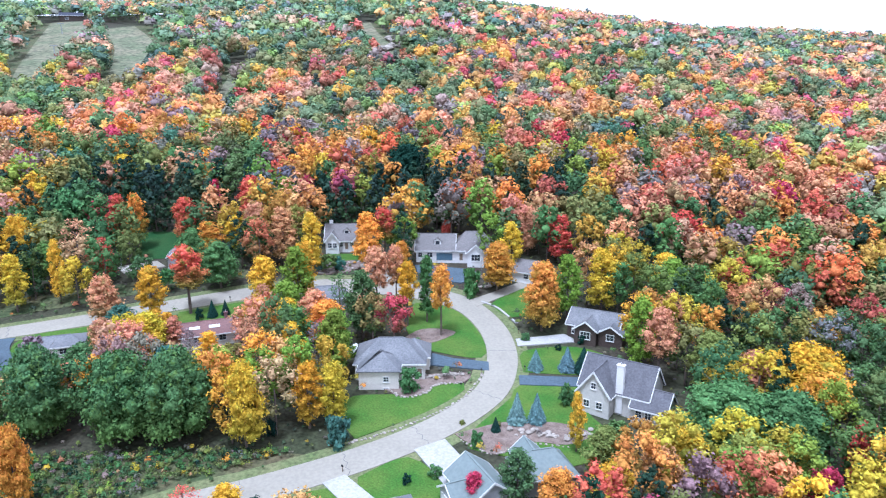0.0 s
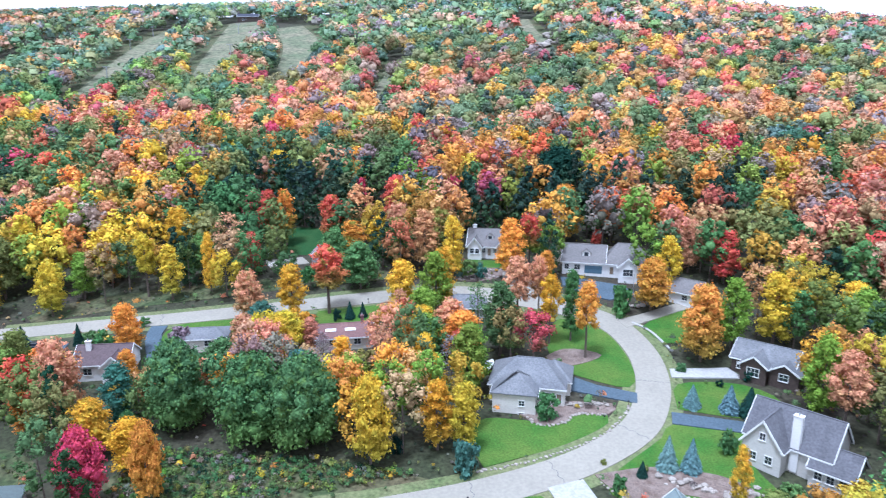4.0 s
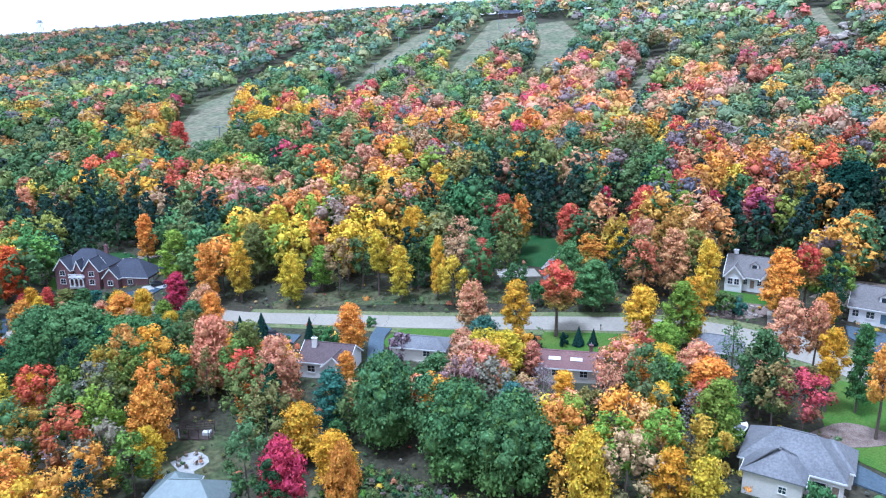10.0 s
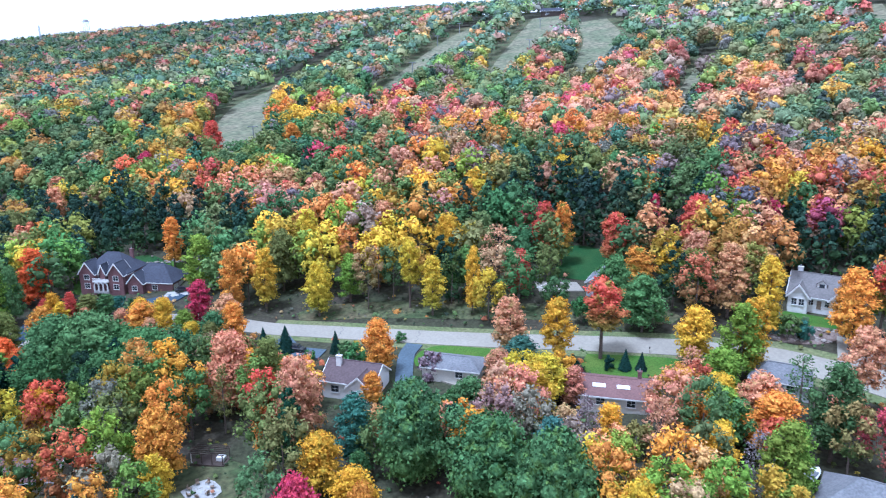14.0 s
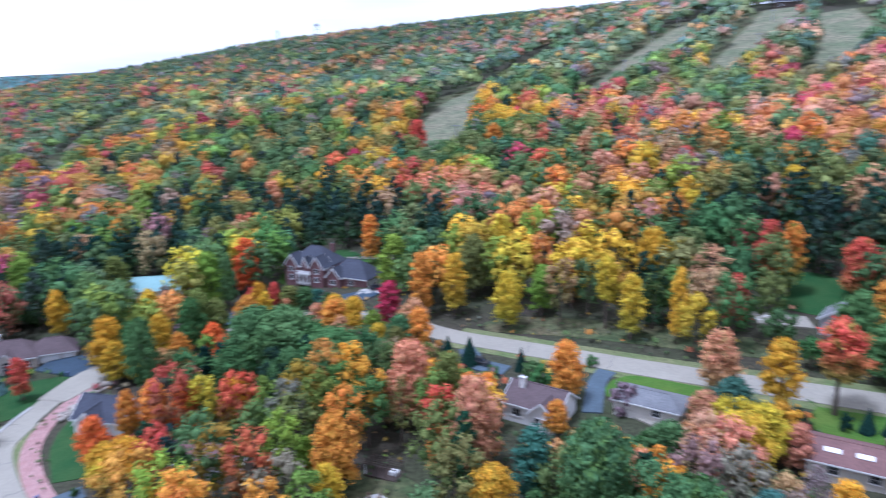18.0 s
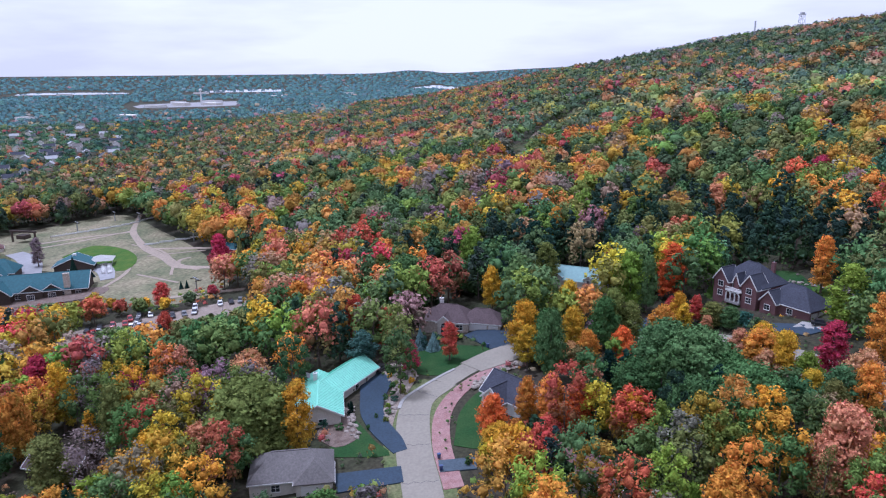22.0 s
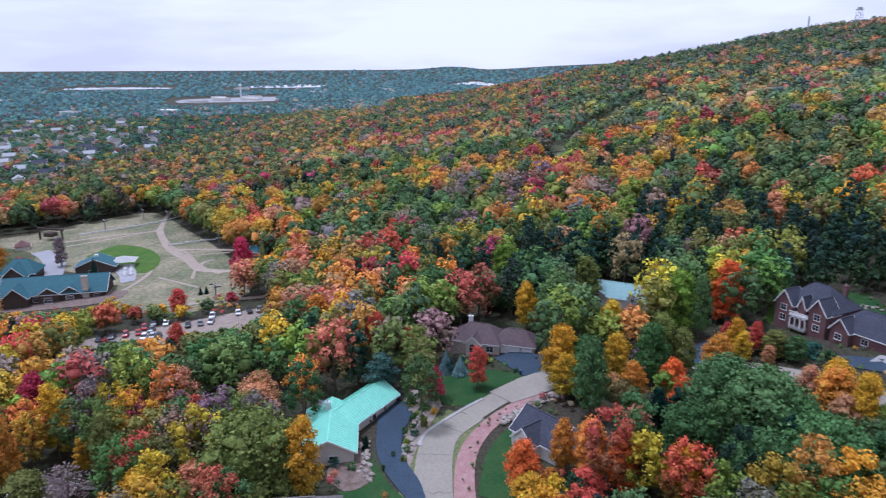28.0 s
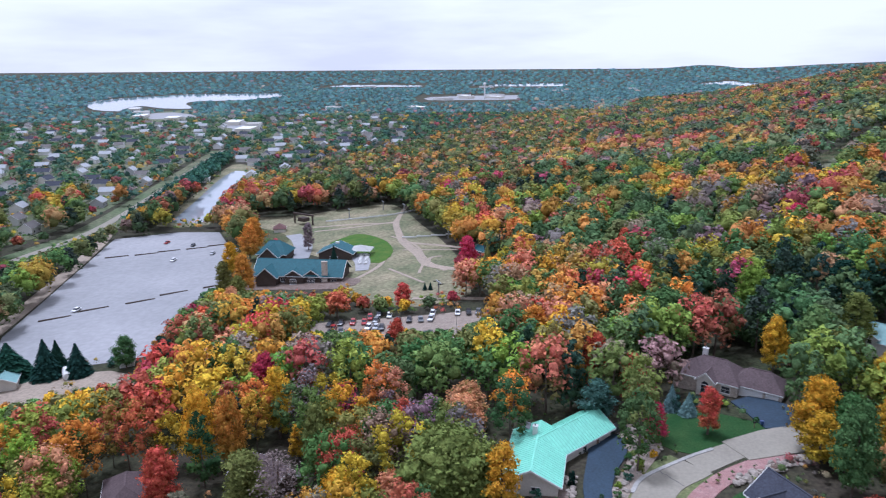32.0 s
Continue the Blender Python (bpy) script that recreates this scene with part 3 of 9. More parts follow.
def leaf_mesh(name, sprays, hearts, mat, tint_sprays=None, tint_hearts=None):
    """A mesh of loose sprays (n, 3 or 4, 3) over lobe hearts (m, 12 or 8, 3)."""
    n, m, c, k = len(sprays), len(hearts), sprays.shape[1], hearts.shape[1]
    faces = (np.arange(m)[:, None, None] * k + (CORE_F if k == 12 else SMALL_F) + c * n).reshape(-1, 3)
    me = bpy.data.meshes.new(name)
    me.vertices.add(c * n + k * m)
    me.vertices.foreach_set("co", np.concatenate([sprays.reshape(-1, 3), hearts.reshape(-1, 3)]).astype(np.float32).ravel())
    me.loops.add(c * n + faces.size)
    me.polygons.add(n + len(faces))
    me.polygons.foreach_set("loop_start", np.concatenate([np.arange(0, c * n, c), c * n + np.arange(0, faces.size, 3)]).astype(np.int32))
    me.loops.foreach_set("vertex_index", np.concatenate([np.arange(c * n), faces.ravel()]).astype(np.int32))
    me.polygons.foreach_set("use_smooth", np.arange(n + len(faces)) >= n)
    me.update(calc_edges=True)
    if tint_sprays is not None:
        attr = me.color_attributes.new("tint", "FLOAT_COLOR", "POINT")
        rgb = np.concatenate([np.repeat(tint_sprays, c, axis=0), np.repeat(tint_hearts, k, axis=0)])
        attr.data.foreach_set("color", np.hstack([rgb, np.ones((len(rgb), 1))]).astype(np.float32).ravel())
    me.materials.append(mat)
    return me


def trunk_mesh(rng, tall, thick, limbs, crown_low, spread):
    """A tapered trunk with limbs that reach into the crown."""
    bm = bmesh.new()

    def stem(points, radii, sides):
        rings = []
        for p, r in zip(points, radii):
            rings.append([bm.verts.new((p[0] + r * math.cos(2 * math.pi * k / sides), p[1] + r * math.sin(2 * math.pi * k / sides), p[2])) for k in range(sides)])
        for lo, hi in zip(rings[:-1], rings[1:]):
            for k in range(sides):
                bm.faces.new((lo[k], lo[(k + 1) % sides], hi[(k + 1) % sides], hi[k]))
        bm.faces.new(rings[-1])

    sway = [(rng.uniform(-0.3, 0.3), rng.uniform(-0.3, 0.3)) for _ in range(4)]
    mids = [(sx * f * 1.5, sy * f * 1.5, tall * f) for (sx, sy), f in zip(sway, (0.0, 0.3, 0.6, 0.92))]
    mids[0] = (0, 0, -0.8)
    stem(mids, (thick * 1.35, thick, thick * 0.65, thick * 0.15), 7)
    for k in range(limbs):
        f = crown_low / tall + (0.9 - crown_low / tall) * k / limbs
        ang, out = k * 2.4 + rng.uniform(-0.4, 0.4), spread * rng.uniform(0.55, 0.95)
        z = tall * f
        stem([(0, 0, z), (math.cos(ang) * out * 0.5, math.sin(ang) * out * 0.5, z + out * 0.35), (math.cos(ang) * out, math.sin(ang) * out, z + out * 0.8)],
             (thick * 0.4, thick * 0.25, thick * 0.07), 4)
    me = bpy.data.meshes.new("trunk")
    bm.to_mesh(me)
    bm.free()
    me.materials.append(BARK)
    return me


def make_broadleaf(seed, radius, tall, low, lobes, per_lobe, size, dense=True):
    """Trunk and crown meshes of one broadleaf tree, of real size; low is where the crown begins."""
    rng = np.random.default_rng(seed)
    lob = lobes_round(rng, lobes, radius, tall - low, low)
    hearts = cores(rng, lob, 0.62) if dense else np.zeros((0, 12, 3))
    return trunk_mesh(rng, tall, 0.016 * tall, 7, low + 0.5, radius), leaf_mesh("crown", cards(rng, lob, per_lobe, size, corners=3, ruffle=0.8, reach=(0.62, 1.15) if dense else (0.4, 1.14)), hearts, LEAF)


def make_spruce(seed, radius, tall):
    """A spruce: whorls of drooping sprays from a wide skirt to a pointed top."""
    rng = np.random.default_rng(seed)
    v = []
    levels = 24
    for k in range(levels):
        f = k / levels
        r = radius * (1 - f) ** 0.9 + 0.12
        z = 0.25 + tall * f
        n = int(10 + 16 * (1 - f))
        for j in range(n):
            ang = 2 * math.pi * (j + rng.uniform(-0.3, 0.3)) / n + k
            d, e = np.array([math.cos(ang), math.sin(ang), 0]), np.array([-math.sin(ang), math.cos(ang), 0])
            rr, w = r * rng.uniform(0.8, 1.12), 0.115 * radius * (1.25 - f)
            for lo, hi in ((0.15, 0.62), (0.5, 1.0)):
                a, b = d * rr * lo + (0, 0, z + 0.35 * rr * (1 - lo)), d * rr * hi + (0, 0, z + 0.35 * rr * (1 - hi) - 0.06 * tall * hi)
                v.append((a - e * w * 1.1, b - e * w * 0.7, b + e * w * 0.7, a + e * w * 1.1))
    return trunk_mesh(rng, tall * 0.98, 0.014 * tall, 0, tall, 0), leaf_mesh("crown", np.array(v), np.zeros((0, 12, 3)), LEAF)


def make_bush(seed, radius, tall):
    rng = np.random.default_rng(seed)
    lob = lobes_round(rng, 9, radius, tall, -0.1, 0.5)
    return trunk_mesh(rng, tall * 0.7, 0.05, 4, 0.1, radius * 0.7), leaf_mesh("crown", cards(rng, lob, 70, 0.085 * radius + 0.03), cores(rng, lob, 0.7), LEAF)


KINDS = {}


def tree_kinds():
    """A handful of forms of each kind, about 16 m high where full grown."""
    KINDS["maple"] = [make_broadleaf(11 + k, 5.0, 15.5, 1.6, 38, 112, 0.30) for k in range(4)]
    KINDS["tall"] = [make_broadleaf(31 + k, 3.7, 16.5, 1.4, 34, 100, 0.265) for k in range(3)]
    KINDS["high"] = [make_broadleaf(51 + k, 3.7, 16.5, 6.0, 26, 100, 0.265) for k in range(2)]
    KINDS["broad"] = [make_broadleaf(61 + k, 6.8, 15.0, 1.2, 66, 140, 0.33) for k in range(3)]
    KINDS["thin"] = [make_broadleaf(71 + k, 3.5, 15.0, 3.0, 22, 44, 0.24, False) for k in range(3)]
    KINDS["spruce"] = [make_spruce(81 + k, 3.1, 11.0) for k in range(2)]
    KINDS["bush"] = [make_bush(91 + k, 1.5, 2.0) for k in range(3)]


tree_kinds()
TREE_WORDS = {"maple": ("maple tree", "tree"), "tall": ("tall slender maple tree", "tree"), "high": ("tall maple with a bare lower trunk", "tree"), "broad": ("broad spreading oak tree", "tree"),
              "thin": ("half-bare thinly leaved tree", "tree"), "spruce": ("conical spruce tree", "tree"), "bush": ("rounded shrub", "shrub")}
COLOUR_WORDS = {GREEN: "green", DARK: "dark green", OLIVE: "olive green", YELLOW: "bright yellow", ORANGE: "orange", RED: "red", SALMON: "salmon-orange", BARE: "brownish grey", CRIMSON: "crimson",
                LIME: "yellow-green", GOLD: "golden", TEAL: "blue-green", FLAME: "flame orange", SILVER: "silvery blue-green", FRESH: "fresh green"}
BASE_SIZE = {"maple": (5.2, 15.5), "tall": (3.9, 16.5), "high": (3.9, 16.5), "broad": (7.0, 15.0), "thin": (3.6, 15.0), "spruce": (2.5, 10.6), "bush": (1.6, 2.0)}
TAKEN = []
tree_rng = np.random.default_rng(5)
TREE_COUNT = [0]


def tree(kind, x, y, tall, radius, colour, turned=0.0, where="in autumn leaf", sink=0.0):
    """One tree or shrub standing on the ground at (x, y). turned: how far its lower leaves are still green."""
    forms = KINDS[kind]
    trunk, crown = forms[TREE_COUNT[0] % len(forms)]
    TREE_COUNT[0] += 1
    word, category = TREE_WORDS[kind]
    thing = tagged(new("spruce_tree" if kind == "spruce" else "shrub" if kind == "bush" else "tree"), f"{COLOUR_WORDS[colour]} {word} {where}", category,
                   "spruces" if kind == "spruce" else "shrubs" if kind == "bush" else "trees of the neighbourhood")
    r0, h0 = BASE_SIZE[kind]
    radius *= 1.12 if kind in ("tall", "high") else 1.0
    thing.matrix_basis = pose(x, y, ground(x, y) - sink, 0, 0, tree_rng.uniform(0, 360)) @ Matrix.Diagonal((radius / r0, radius / r0, tall / h0, 1))
    t, c = new("trunk", trunk), new("crown", crown)
    t.parent = c.parent = thing
    rgb = LEAF_COLOURS[colour] * tree_rng.uniform(0.92, 1.08, 3) * tree_rng.uniform(0.78, 1.08)
    if kind != "bush" and colour in (YELLOW, ORANGE, GOLD, SALMON):
        turned = max(turned, 0.05 + 0.5 * ((x * 0.37 + y * 0.71) % 1.0))
    c.color = (*rgb, turned)
    if kind != "bush":
        TAKEN.append((x, y, radius))
    return thing


def woods(name, label, xy, rng, weights, size, lod, sizes=(0.8, 1.25), spray=0.5, tall=None, dull=0.25, low=-0.35, stems=False, twig_haze=(0.145, 0.14, 0.085), heart=0.85, tone=1.0, cap=None):
    """Uncounted woodland: every tree a domed crown of leafy lobes, conifers narrow and pointed, all in one mesh. low: how far down the lobes reach; cap: the most that each may grow."""
    n = len(xy)
    z = height(xy[:, 0], xy[:, 1])
    lobes, per = lod
    pick = (rng.random((n, 1)) < np.cumsum(weights, axis=1)).argmax(1)
    base = LEAF_COLOURS[pick] * rng.uniform(0.85, 1.15, (n, 3)) * rng.uniform(0.80, 1.15, (n, 1))
    other = LEAF_COLOURS[(rng.random((n, 1)) < np.cumsum(weights, axis=1)).argmax(1)]
    base = base ** 0.84 * other ** 0.16
    # In far woods this blend and the tone paint haze into the leaves.
    base = base * (1 - dull) + np.array(twig_haze) * dull
    base *= tone
    conifer = pick == DARK
    r = size * rng.uniform(*sizes, n)
    tall = r * rng.uniform(1.8, 2.5, n) + 3.5 if tall is None else tall * rng.uniform(0.85, 1.2, n)
    tall = tall * np.where(conifer, 1.12, 1.0)
    if cap is not None:
        tall = np.minimum(tall, cap)
        r = np.minimum(r, tall * 0.40)
    squash = np.minimum(tall / r * 0.62, rng.uniform(0.8, 1.1, n) if low > -0.6 else tall / r * rng.uniform(0.40, 0.46, n)) * np.where(conifer, 1.35, 1.0)
    zc = z + tall - r * squash * 0.98
    start = rng.uniform(0, 6.3, n)
    sprays, hearts, tint_s, tint_h = [], [], [], []
    # Green of the late lower leaves, darkened to paint shade under the crown.
    shaded_green = np.array((0.062, 0.108, 0.032))

    def lobe(k, count):
        """The k-th of the lobes that make up every crown, and its leaf colour."""
        f = (k + 0.4) / count
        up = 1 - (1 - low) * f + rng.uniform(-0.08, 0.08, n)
        share = min(0.62, 1.3 / math.sqrt(count + 1.5))
        rl = r * share * rng.uniform(0.8, 1.2, n) * np.where(conifer, 0.45 + 0.7 * f, 1.0)
        rz = rl * rng.uniform(0.7, 0.95, n) * np.clip(squash, 0.8, 1.25)
        out = np.sqrt(np.clip(1 - up * up, 0, 1)) * (1.04 - share) * rng.uniform(0.72, 1.15, n) * np.where(conifer, 0.35 + 0.5 * f, 1.0)
        ang = start + k * 2.4 + rng.uniform(-0.5, 0.5, n)
        lob = np.stack([xy[:, 0] + np.cos(ang) * out * r, xy[:, 1] + np.sin(ang) * out * r, zc + up * (1.02 - share) * r * squash, rl, rz], -1)
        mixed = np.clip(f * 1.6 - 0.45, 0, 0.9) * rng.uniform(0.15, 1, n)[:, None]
        return lob, (base * (1 - mixed) + shaded_green * mixed) * rng.uniform(0.93, 1.07, (n, 1))

    fine = per > 30
    for k in range(lobes):
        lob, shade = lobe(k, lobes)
        q = cards(rng, lob, per, 1.0, 0.55, 3, 0.6 if fine else 0.38, (0.62, 1.16) if fine else (0.70, 1.10))
        mid = q.mean(1, keepdims=True)
        sprays.append(mid + (q - mid) * np.repeat(np.maximum(lob[:, 3] * (0.1 if per > 16 else 0.2), spray), per)[:, None, None])
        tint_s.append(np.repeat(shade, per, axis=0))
        if fine:
            hearts.append(cores(rng, lob, heart))
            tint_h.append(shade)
    # Farther woods have fewer, wider hearts under the sprays.
    whole = 0 if fine else max(1, round(lobes / 3))
    for k in range(whole):
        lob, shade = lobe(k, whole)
        hearts.append(cores(rng, lob, heart, CORE_V if lobes > 9 else SMALL_V))
        tint_h.append(shade)
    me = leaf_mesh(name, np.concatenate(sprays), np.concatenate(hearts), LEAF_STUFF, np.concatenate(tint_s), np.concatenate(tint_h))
    if stems:
        stem_mesh(rng, xy, z, zc, r)
    return tagged(new(name, me), label, "woodland", kind="stuff")


def stem_mesh(rng, xy, z, top, r):
    """Slender tapered trunks under the crowns of the woods."""
    n, sides = len(xy), 4
    a = np.arange(sides) * 2 * np.pi / sides
    ring = np.stack([np.cos(a), np.sin(a)], -1)
    lean = rng.uniform(-0.5, 0.5, (n, 1, 2))
    thick = (0.045 * r)[:, None, None]
    low = np.concatenate([xy[:, None] + ring * thick, np.broadcast_to((z - 0.5)[:, None, None], (n, sides, 1))], -1)
    high = np.concatenate([xy[:, None] + lean + ring * thick * 0.6, np.broadcast_to(top[:, None, None], (n, sides, 1))], -1)
    v = np.concatenate([low, high], 1).reshape(-1, 3)
    quad = np.array([(k, (k + 1) % sides, (k + 1) % sides + sides, k + sides) for k in range(sides)])
    f = (np.arange(n)[:, None, None] * 2 * sides + quad).reshape(-1, 4)
    me = bpy.data.meshes.new("woodland_trunks")
    me.from_pydata(v.tolist(), [], f.tolist())
    me.materials.append(BARK)
    tagged(new("woodland_trunks", me), "slender grey-brown trunks standing under the crowns", "tree trunks", kind="stuff")


# ---- houses ----
SIDING_WHITE = material("white_siding", (0.70, 0.68, 0.66), 0.7, 0.06, 3.0, 0.3)
SIDING_CREAM = material("cream_siding", (0.60, 0.56, 0.50), 0.75, 0.08, 3.0, 0.3)
SIDING_OATMEAL = material("oatmeal_siding", (0.50, 0.475, 0.435), 0.75, 0.08, 3.0, 0.3)
SIDING_GREY = material("grey_siding", (0.42, 0.42, 0.42), 0.75, 0.08, 3.0, 0.3)
SIDING_DARK = material("dark_brown_siding", (0.075, 0.055, 0.045), 0.8, 0.2, 3.0, 0.4)
STONE_WALL = material("tan_stone_facing", (0.50, 0.43, 0.36), 0.9, 0.3, 2.5, 0.4, 0.03)
BRICK = material("red_brown_brick", (0.185, 0.098, 0.098), 0.9, 0.25, 5.0, 0.4, 0.02)
TRIM = material("white_trim", (0.68, 0.67, 0.65), 0.6, 0.04, 3.0, 0.4)
ROOF_GREY = material("grey_shingles", (0.175, 0.175, 0.180), 0.75, 0.25, 2.5, 0.12, 0.03, second=(0.100, 0.102, 0.110))
ROOF_FADED = material("faded_pale_shingles", (0.36, 0.37, 0.385), 0.9, 0.15, 2.5, 0.25, 0.03)
ROOF_TAUPE = material("taupe_shingles", (0.160, 0.148, 0.142), 0.9, 0.2, 2.5, 0.25, 0.03)
ROOF_SLATE = material("weathered_slate_shingles", (0.115, 0.112, 0.122), 0.9, 0.25, 2.5, 0.3, 0.03)
ROOF_DARK = material("charcoal_shingles", (0.052, 0.056, 0.075), 0.9, 0.25, 2.5, 0.3, 0.03)
ROOF_BROWN = material("brown_shingles", (0.105, 0.076, 0.078), 0.9, 0.25, 2.5, 0.3, 0.03)
ROOF_RED = material("red_brown_shingles", (0.165, 0.092, 0.085), 0.9, 0.2, 2.5, 0.3, 0.03)
ROOF_BLUE = material("blue_grey_metal_roof", (0.155, 0.185, 0.178), 0.5, 0.12, 1.5, 0.2)
ROOF_MINT = material("mint_green_metal_roof", (0.25, 0.62, 0.47), 0.5, 0.08, 1.2, 0.2)
ROOF_TEAL = material("dark_teal_metal_roof", (0.030, 0.105, 0.125), 0.75, 0.15, 1.0, 0.1)
ROOF_PALE = material("pale_green_metal_roof", (0.20, 0.34, 0.33), 0.6, 0.1, 1.2, 0.2)
GLASS = material("window_glass", (0.03, 0.035, 0.045), 0.08, 0.1, 1.0, 0.3, spec=0.8)
GARAGE_BLUE = material("slate_blue_garage_door", (0.09, 0.15, 0.20), 0.6, 0.08, 2.0, 0.4)
METAL = material("grey_steel", (0.35, 0.36, 0.37), 0.45, 0.15, 4.0, 0.5, metal=0.6)
WOOD = material("weathered_timber", (0.23, 0.17, 0.12), 0.9, 0.3, 4.0, 0.5, 0.02)


def add_box(bm, x0, x1, y0, y1, z0, z1):
    m = Matrix.Translation(((x0 + x1) / 2, (y0 + y1) / 2, (z0 + z1) / 2)) @ Matrix.Diagonal((x1 - x0, y1 - y0, z1 - z0, 1))
    return bmesh.ops.create_cube(bm, size=1.0, matrix=m)["verts"]


def bevelled(bm, width=0.03):
    bmesh.ops.bevel(bm, geom=bm.edges[:], offset=width, segments=1, affect="EDGES")
    return bm


def house_at(name, x, y, turn, label, category="house", lift=0.0, group=""):
    return_ob = tagged(new(name), label, category, group)
    return_ob.matrix_basis = pose(x, y, ground(x, y) + lift, 0, 0, turn)
    return return_ob


def solid(name, verts, faces, mat, parent, label=""):
    ob = mesh_object(name, verts, faces, mat, parent, label)
    return ob


def wing(house, cx, cy, length, width, eaves, rise, wall, roof, axis="x", hip=0.0, over=0.5, down=2.2, base=0.0, turn=0.0, seams=0.0):
    """A wing of a house: walls up to the eaves with gable ends, and a roof of real thickness. The ridge runs along the axis; hip > 0 slopes the ends back by that much."""
    ct, st = math.cos(radians(turn + (90 if axis == "y" else 0))), math.sin(radians(turn + (90 if axis == "y" else 0)))

    def at(u, v, z):
        return (cx + u * ct - v * st, cy + u * st + v * ct, z)

    a, b = length / 2, width / 2
    g = 0.0 if hip else rise
    vs = [at(-a, -b, base - down), at(a, -b, base - down), at(a, b, base - down), at(-a, b, base - down), at(-a, -b, eaves), at(a, -b, eaves), at(a, b, eaves), at(-a, b, eaves),
          at(-a, 0, eaves + g), at(a, 0, eaves + g)]
    fs = [(0, 1, 5, 4), (2, 3, 7, 6), (1, 2, 6, 9, 5), (3, 0, 4, 8, 7), (0, 3, 2, 1), (4, 5, 9, 8), (6, 7, 8, 9)]
    walls = solid("wall", vs, fs, wall, house)
    slope = rise / b
    e = b + over
    low = eaves - slope * over
    ends = a + over * 0.8
    ridge = ends - (hip + (over if hip else 0))
    th = 0.22
    top = [at(-ends, -e, low), at(ends, -e, low), at(ends, e, low), at(-ends, e, low), at(-ridge, 0, eaves + rise), at(ridge, 0, eaves + rise)]
    v2 = [(x, y, z + th) for x, y, z in top] + top
    f2 = [(0, 1, 5, 4), (2, 3, 4, 5), (1, 2, 5), (3, 0, 4), (6, 10, 11, 7), (8, 11, 10, 9), (7, 11, 8), (9, 10, 6), (0, 6, 7, 1), (1, 7, 8, 2), (2, 8, 9, 3), (3, 9, 6, 0)]
    if not hip:
        f2 = [(0, 1, 5, 4), (2, 3, 4, 5), (6, 10, 11, 7), (8, 11, 10, 9), (0, 6, 7, 1), (2, 8, 9, 3), (1, 7, 11, 5), (5, 11, 8, 2), (3, 9, 10, 4), (4, 10, 6, 0)]
    roofing = solid("roof", v2, f2, roof, house)
    m = pose(cx, cy, 0, 0, 0, turn + (90 if axis == "y" else 0))
    for side in (-1, 1):
        bm = bmesh.new()
        add_box(bm, -ends, ends, side * (e + 0.03) - 0.06, side * (e + 0.03) + 0.06, low - 0.12, low + 0.16)
        bm.transform(m)
        part("gutter", bm, TRIM, house)
    bm = bmesh.new()
    add_box(bm, -ridge, ridge, -0.16, 0.16, eaves + rise + th - 0.1, eaves + rise + th + 0.04)
    bm.transform(m)
    part("ridge_cap", bm, roof, house)
    if not hip:
        for end in (-1, 1):
            for side in (-1, 1):
                bm = bmesh.new()
                run = math.hypot(e, slope * e)
                add_box(bm, -0.06, 0.06, 0, run, -0.28, 0.06)
                bm.transform(m @ pose(end * (ends + 0.07), side * e, low + 0.16, math.degrees(math.atan(slope)), 0, 0 if side < 0 else 180))
                part("bargeboard", bm, TRIM, house)
    if seams:
        run = math.hypot(e, slope * e)
        bm = bmesh.new()
        add_box(bm, -0.03, 0.03, 0, run, 0, 0.07)
        rib = bpy.data.meshes.new("seam")
        bm.to_mesh(rib)
        bm.free()
        rib.materials.append(roof)
        count = int(2 * ends / seams)
        for k in range(count + 1):
            for side in (-1, 1):
                ob = new("seam", rib)
                ob.parent = roofing
                ob.matrix_basis = m @ pose(-ends + 0.05 + k * (2 * ends - 0.1) / count, side * e, low + th, math.degrees(math.atan(slope)), 0, 0 if side < 0 else 180)
    return walls, roofing


def on_wall(x, y, face):
    """The pose on a wall at (x, y) of a house whose outward normal is turned by face degrees from -y."""
    return pose(x, y, 0, 0, 0, face)


